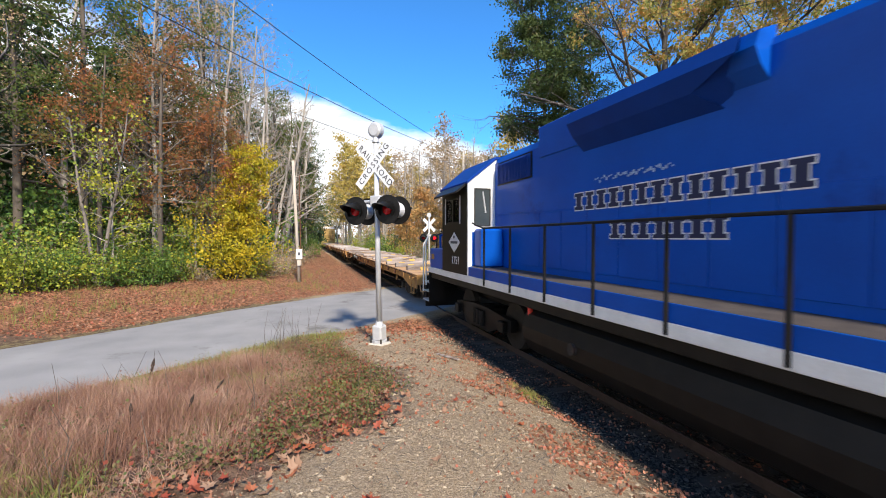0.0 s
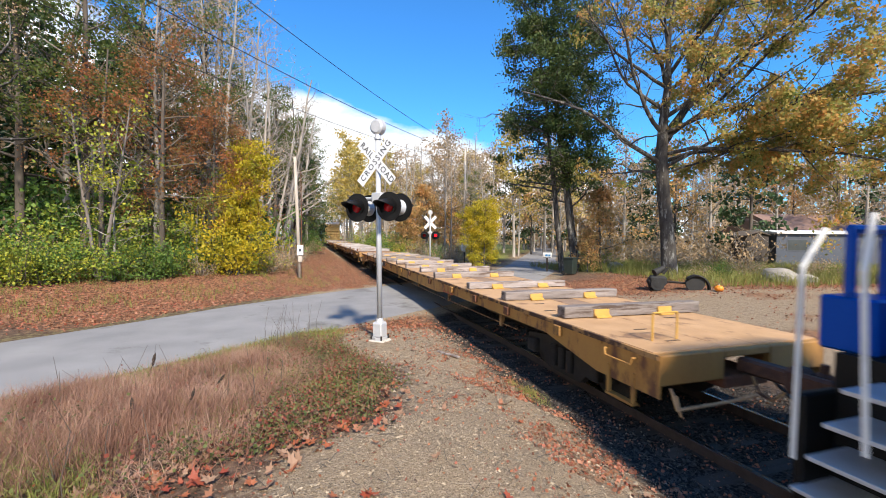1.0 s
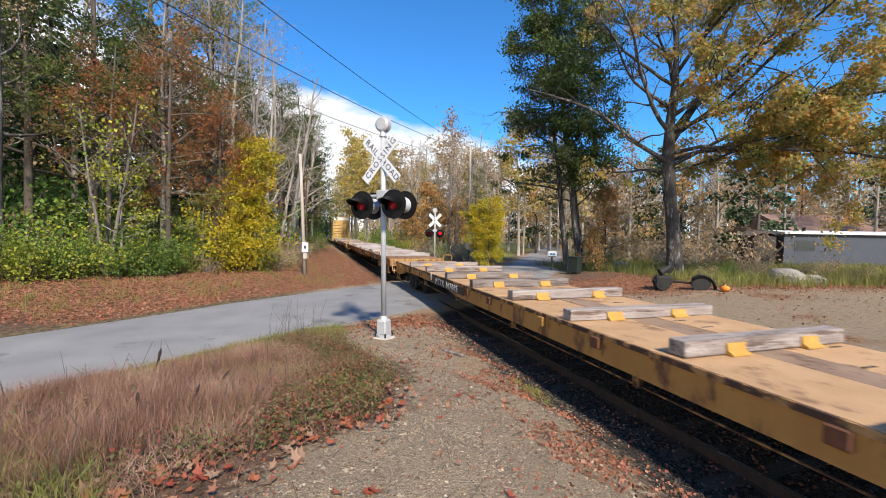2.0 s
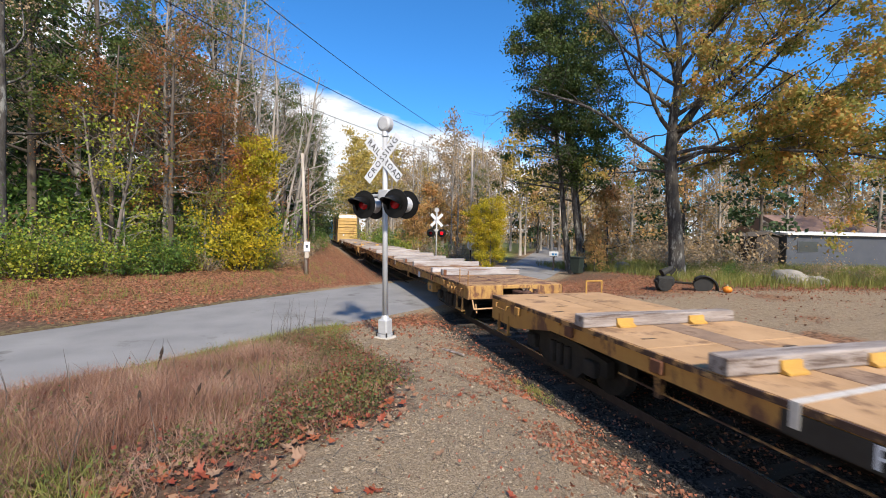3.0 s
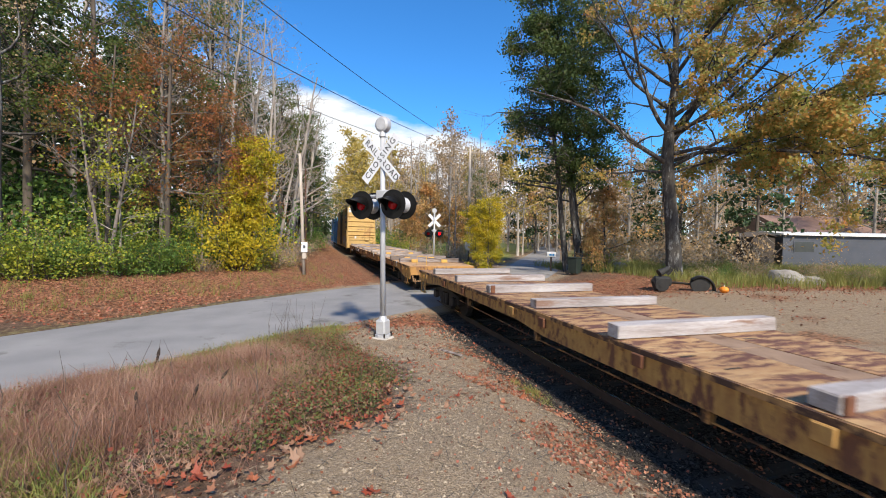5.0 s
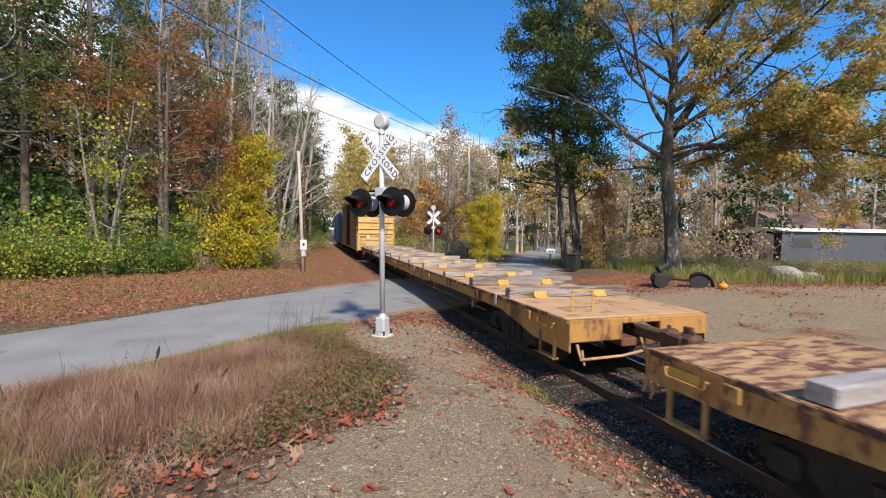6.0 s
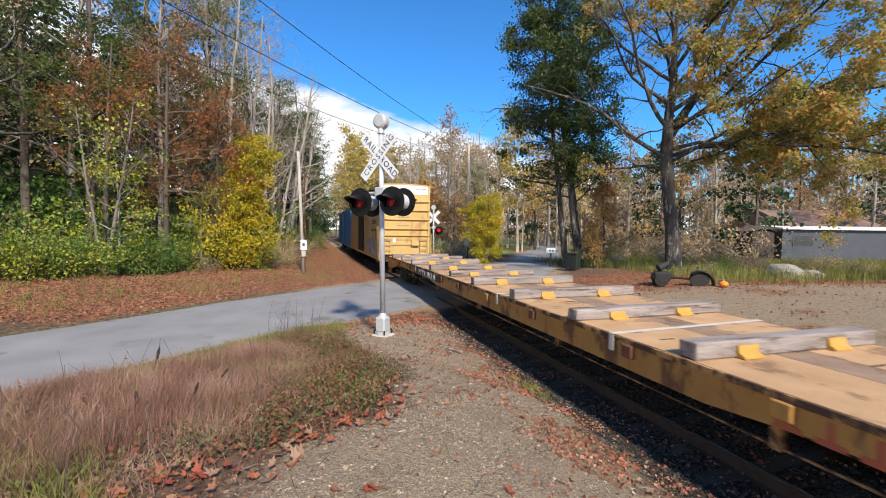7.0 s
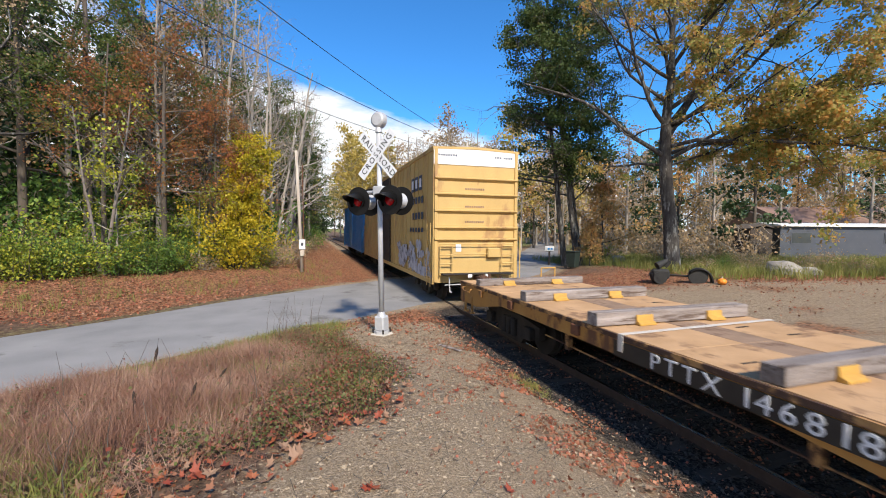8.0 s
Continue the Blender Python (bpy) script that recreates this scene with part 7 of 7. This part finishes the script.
def garden_tiller(x, y):
    """Black worn machine parked under the oak: engine lump, long bar, curved guard, wheel."""
    e = tagged(new("farm_implement"), "old black farm implement parked under the oak", "machine")
    bm = bmesh.new()
    box(bm, -0.95, -0.4, -0.25, 0.25, 0.3, 0.78, 0.08, pose(0, 0, 0, 0, -18, 0))
    rod(bm, (-0.85, -0.2, 0.75), (-0.45, 0.0, 0.98), 0.16, 0.1, sides=14)
    rod(bm, (-0.5, 0.1, 0.7), (-0.32, 0.1, 0.95), 0.09, sides=12)
    part("engine", bm, M_RUBBER, e)
    bm = bmesh.new()
    rod(bm, (-0.6, 0, 0.4), (0.75, 0, 0.33), 0.04)
    rod(bm, (-0.6, 0.2, 0.34), (0.7, 0.2, 0.3), 0.03)
    part("draw_bar", bm, M_GRIME, e)
    for xx, r in ((-0.72, 0.26),):
        bm = bmesh.new()
        rod(bm, (xx, -0.38, r), (xx, -0.26, r), r, sides=24)
        rod(bm, (xx, -0.4, r), (xx, -0.24, r), r * 0.45, sides=16)
        part("wheel", bm, M_RUBBER, e)
    bm = bmesh.new()
    n, rows = 16, []
    for k in range(n + 1):
        a = math.radians(-12 + 150 * k / n)
        rows.append([bm.verts.new((0.78 + rr * math.cos(a), yy, 0.12 + 1.15 * rr * math.sin(a))) for rr, yy in ((0.52, -0.16), (0.52, 0.16), (0.44, 0.16), (0.44, -0.16))])
    for k in range(n):
        for j in range(4):
            bm.faces.new((rows[k][j], rows[k + 1][j], rows[k + 1][(j + 1) % 4], rows[k][(j + 1) % 4]))
    bm.faces.new(rows[0])
    bm.faces.new(rows[-1][::-1])
    bmesh.ops.recalc_face_normals(bm, faces=bm.faces[:])
    part("guard", bm, M_BLACK, e, "curved black guard", True)
    bm = bmesh.new()
    rod(bm, (0.74, -0.1, 0.36), (0.74, 0.1, 0.36), 0.36, sides=28)
    part("wheel", bm, M_RUBBER, e)
    bm = bmesh.new()
    box(bm, -1.05, -0.35, -0.3, 0.2, 0.2, 0.62, 0.09)
    part("gear_case", bm, M_RUBBER, e)
    e.matrix_basis = pose(x, y, float(height(x, y)), 0, 0, -38)


def pumpkin(x, y):
    e = tagged(new("pumpkin"), "small orange pumpkin on fallen leaves", "pumpkin")
    bm = bmesh.new()
    bmesh.ops.create_uvsphere(bm, u_segments=40, v_segments=16, radius=0.17, matrix=Matrix.Translation((0, 0, 0.12)))
    for v in bm.verts:
        a = math.atan2(v.co.y, v.co.x)
        k = 1 + 0.07 * abs(math.cos(a * 5)) - 0.05
        v.co.x *= k
        v.co.y *= k
        v.co.z = 0.12 + (v.co.z - 0.12) * 0.76
    part("body", bm, M_PUMPKIN, e, smooth=True)
    bm = bmesh.new()
    rod(bm, (0, 0, 0.22), (0.03, 0.01, 0.31), 0.028, 0.018)
    part("stem", bm, M_POLE, e, "dry stem")
    e.matrix_basis = pose(x, y, float(height(x, y)), 0, 0, 20)


def boulder(x, y, r, turn, name="boulder"):
    bm = bmesh.new()
    bmesh.ops.create_icosphere(bm, subdivisions=3, radius=r)
    for v in bm.verts:
        q = v.co.normalized()
        v.co *= 1 + 0.28 * noise.noise(q * 1.7 + Vector((x, y, 0))) + 0.1 * noise.noise(q * 5)
        v.co.z *= 0.62
    ob = part(name, bm, M_STONE)
    tagged(ob, "grey weathered boulder among the weeds", "boulder", group="boulders")
    ob.matrix_basis = pose(x, y, float(height(x, y)) + r * 0.25, 0, 0, turn)


wheelie_bin(15.5, 22.4)
mailbox(15.9, 25.7)
sign_back(11.5, 30.2)
garden_tiller(15.1, 14.2)
pumpkin(16.0, 12.9)
boulder(22.4, 14.9, 0.75, 20)
boulder(23.2, 14.2, 0.5, 80)
boulder(19.9, 23.6, 0.6, 140)
# bits on the near bank
bm = bmesh.new()
box(bm, -0.03, 0.03, -0.28, 0.28, 0, 0.03, 0.006)
stick = tagged(part("wood_offcut", bm, M_TIMBER), "grey wooden stick lying on the gravel", "stick")
stick.matrix_basis = pose(2.55, 7.55, float(height(2.55, 7.55)) + 0.01, 0, 0, 28)
v, f = tubes([(np.array(((0, 0, -0.05), (0.02, 0, 0.2), (0.05, 0.01, 0.36))), (0.008, 0.007, 0.006), 6),
              (np.array(((0.045, 0.01, 0.3), (0.05, 0.01, 0.34), (0.055, 0.01, 0.37), (0.06, 0.01, 0.41), (0.065, 0.01, 0.46), (0.075, 0.01, 0.52))), (0.01, 0.024, 0.018, 0.028, 0.022, 0.006), 7)])
seed_mesh = mesh_of("seed_head", v, f, M_SEED)
for x, y, k, lean in ((-2.28, 7.35, 0.9, 4), (-1.14, 5.6, 0.62, 28), (-1.2, 4.8, 0.6, 12), (-1.56, 4.57, 0.6, -8), (-0.55, 5.7, 0.5, 5)):
    seed = tagged(new("seed_head", seed_mesh), "dark dead seed head on a stalk", "plant", group="seed heads")
    seed.matrix_basis = pose(x, y, float(height(x, y)), 0, lean, 0) @ Matrix.Scale(k, 4)


# ---- buildings beyond the lot ----
def trailer_home():
    e = tagged(new("trailer_home"), "long low grey trailer home with white roof edge", "building")
    L, D, H = 16.0, 3.6, 2.55
    wall = part("front_wall", boxes((0, L, 0, 0.1, 0.25, H)), M_TRAILER, e)
    part("side_wall", boxes((0, 0.1, 0.1, D, 0.25, H)), M_TRAILER, e)
    part("side_wall", boxes((L - 0.1, L, 0.1, D, 0.25, H)), M_TRAILER, e)
    part("back_wall", boxes((0.1, L - 0.1, D - 0.1, D, 0.25, H)), M_TRAILER, e)
    part("skirt", boxes((0.05, L - 0.05, 0.05, D - 0.05, -0.4, 0.25)), M_GRIME, e)
    bm = prism(bmesh.new(), [(-0.25, H), (-0.25, H + 0.1), (D / 2, H + 0.3), (D + 0.25, H + 0.1), (D + 0.25, H)], -0.2, L + 0.2, axis="x")
    part("roof", bm, M_WHITE, e, "white roof with a straight edge")
    for x in (0.8, 8.0, 12.4):
        win = part("window", boxes((x, x + 1.6, -0.03, 0.0, 1.3, 2.15)), M_TRAILER, wall)
        part("pane", boxes((x + 0.06, x + 1.54, -0.036, -0.031, 1.36, 2.09)), M_GLASS, win)
    for z in np.arange(0.45, H, 0.22):
        part("siding_lap", boxes((0, L, -0.012, 0.0, float(z), float(z) + 0.03)), M_TRAILER, wall)
    e.matrix_basis = pose(32.3, 21.7, 0.25, 0, 0, -14)


def house(x, y, turn, wallm, L=16.0, D=9.0, H=2.6, rise=2.4, label="low house with brown shingle roof and dark windows"):
    e = tagged(new("house"), label, "house")
    wall = part("wall", boxes((0, L, 0, D, -0.5, H)), wallm, e)
    prismed = prism(bmesh.new(), [(-0.6, H - 0.05), (D / 2, H + rise), (D + 0.6, H - 0.05), (D + 0.6, H - 0.2), (-0.6, H - 0.2)], -0.5, L + 0.5, axis="x")
    roof = part("roof", prismed, M_ROOF, e, "brown shingle roof")
    part("fascia", boxes((-0.5, L + 0.5, -0.66, -0.605, H - 0.25, H - 0.02)), M_WHITE, roof)
    for k in range(5):
        x0 = 0.8 + k * (L - 2) / 5
        win = part("window", boxes((x0, x0 + 1.5, -0.04, -0.002, 1.0, 2.1)), M_WHITE, wall)
        part("pane", boxes((x0 + 0.07, x0 + 1.43, -0.046, -0.041, 1.07, 2.03)), M_GLASS, win)
    e.matrix_basis = pose(x, y, 0.6, 0, 0, turn)


trailer_home()
house(47.0, 30.5, -16, M_DECK_MID, L=24, rise=2.0)
part("shed_wall", boxes((0, 1.7, 0, 1.6, -0.3, 2.4), bevel=0.02), M_TIE, tagged(new("garden_shed"), "small dark wooden shed beside the trailer", "shed"))
shed = bpy.data.objects["garden_shed"]
part("shed_roof", prism(bmesh.new(), [(-0.15, 2.38), (0.85, 2.75), (1.85, 2.38), (0.85, 2.62)], -0.15, 1.75), M_BARK_DARK, shed)
shed.matrix_basis = pose(30.3, 22.4, 0.25, 0, 0, -14)


def motions():
    times = [k / 30 for k in range(241)]
    for thing, front in MOVING:
        walk(thing, [(t, pose(TRACK_X, front - SPEED * t, 0)) for t in times])
    for ws, y, r in WHEELS:
        walk(ws, [(t, pose(0, y, r, math.degrees(SPEED * t / r) % 360)) for t in times])


motions()
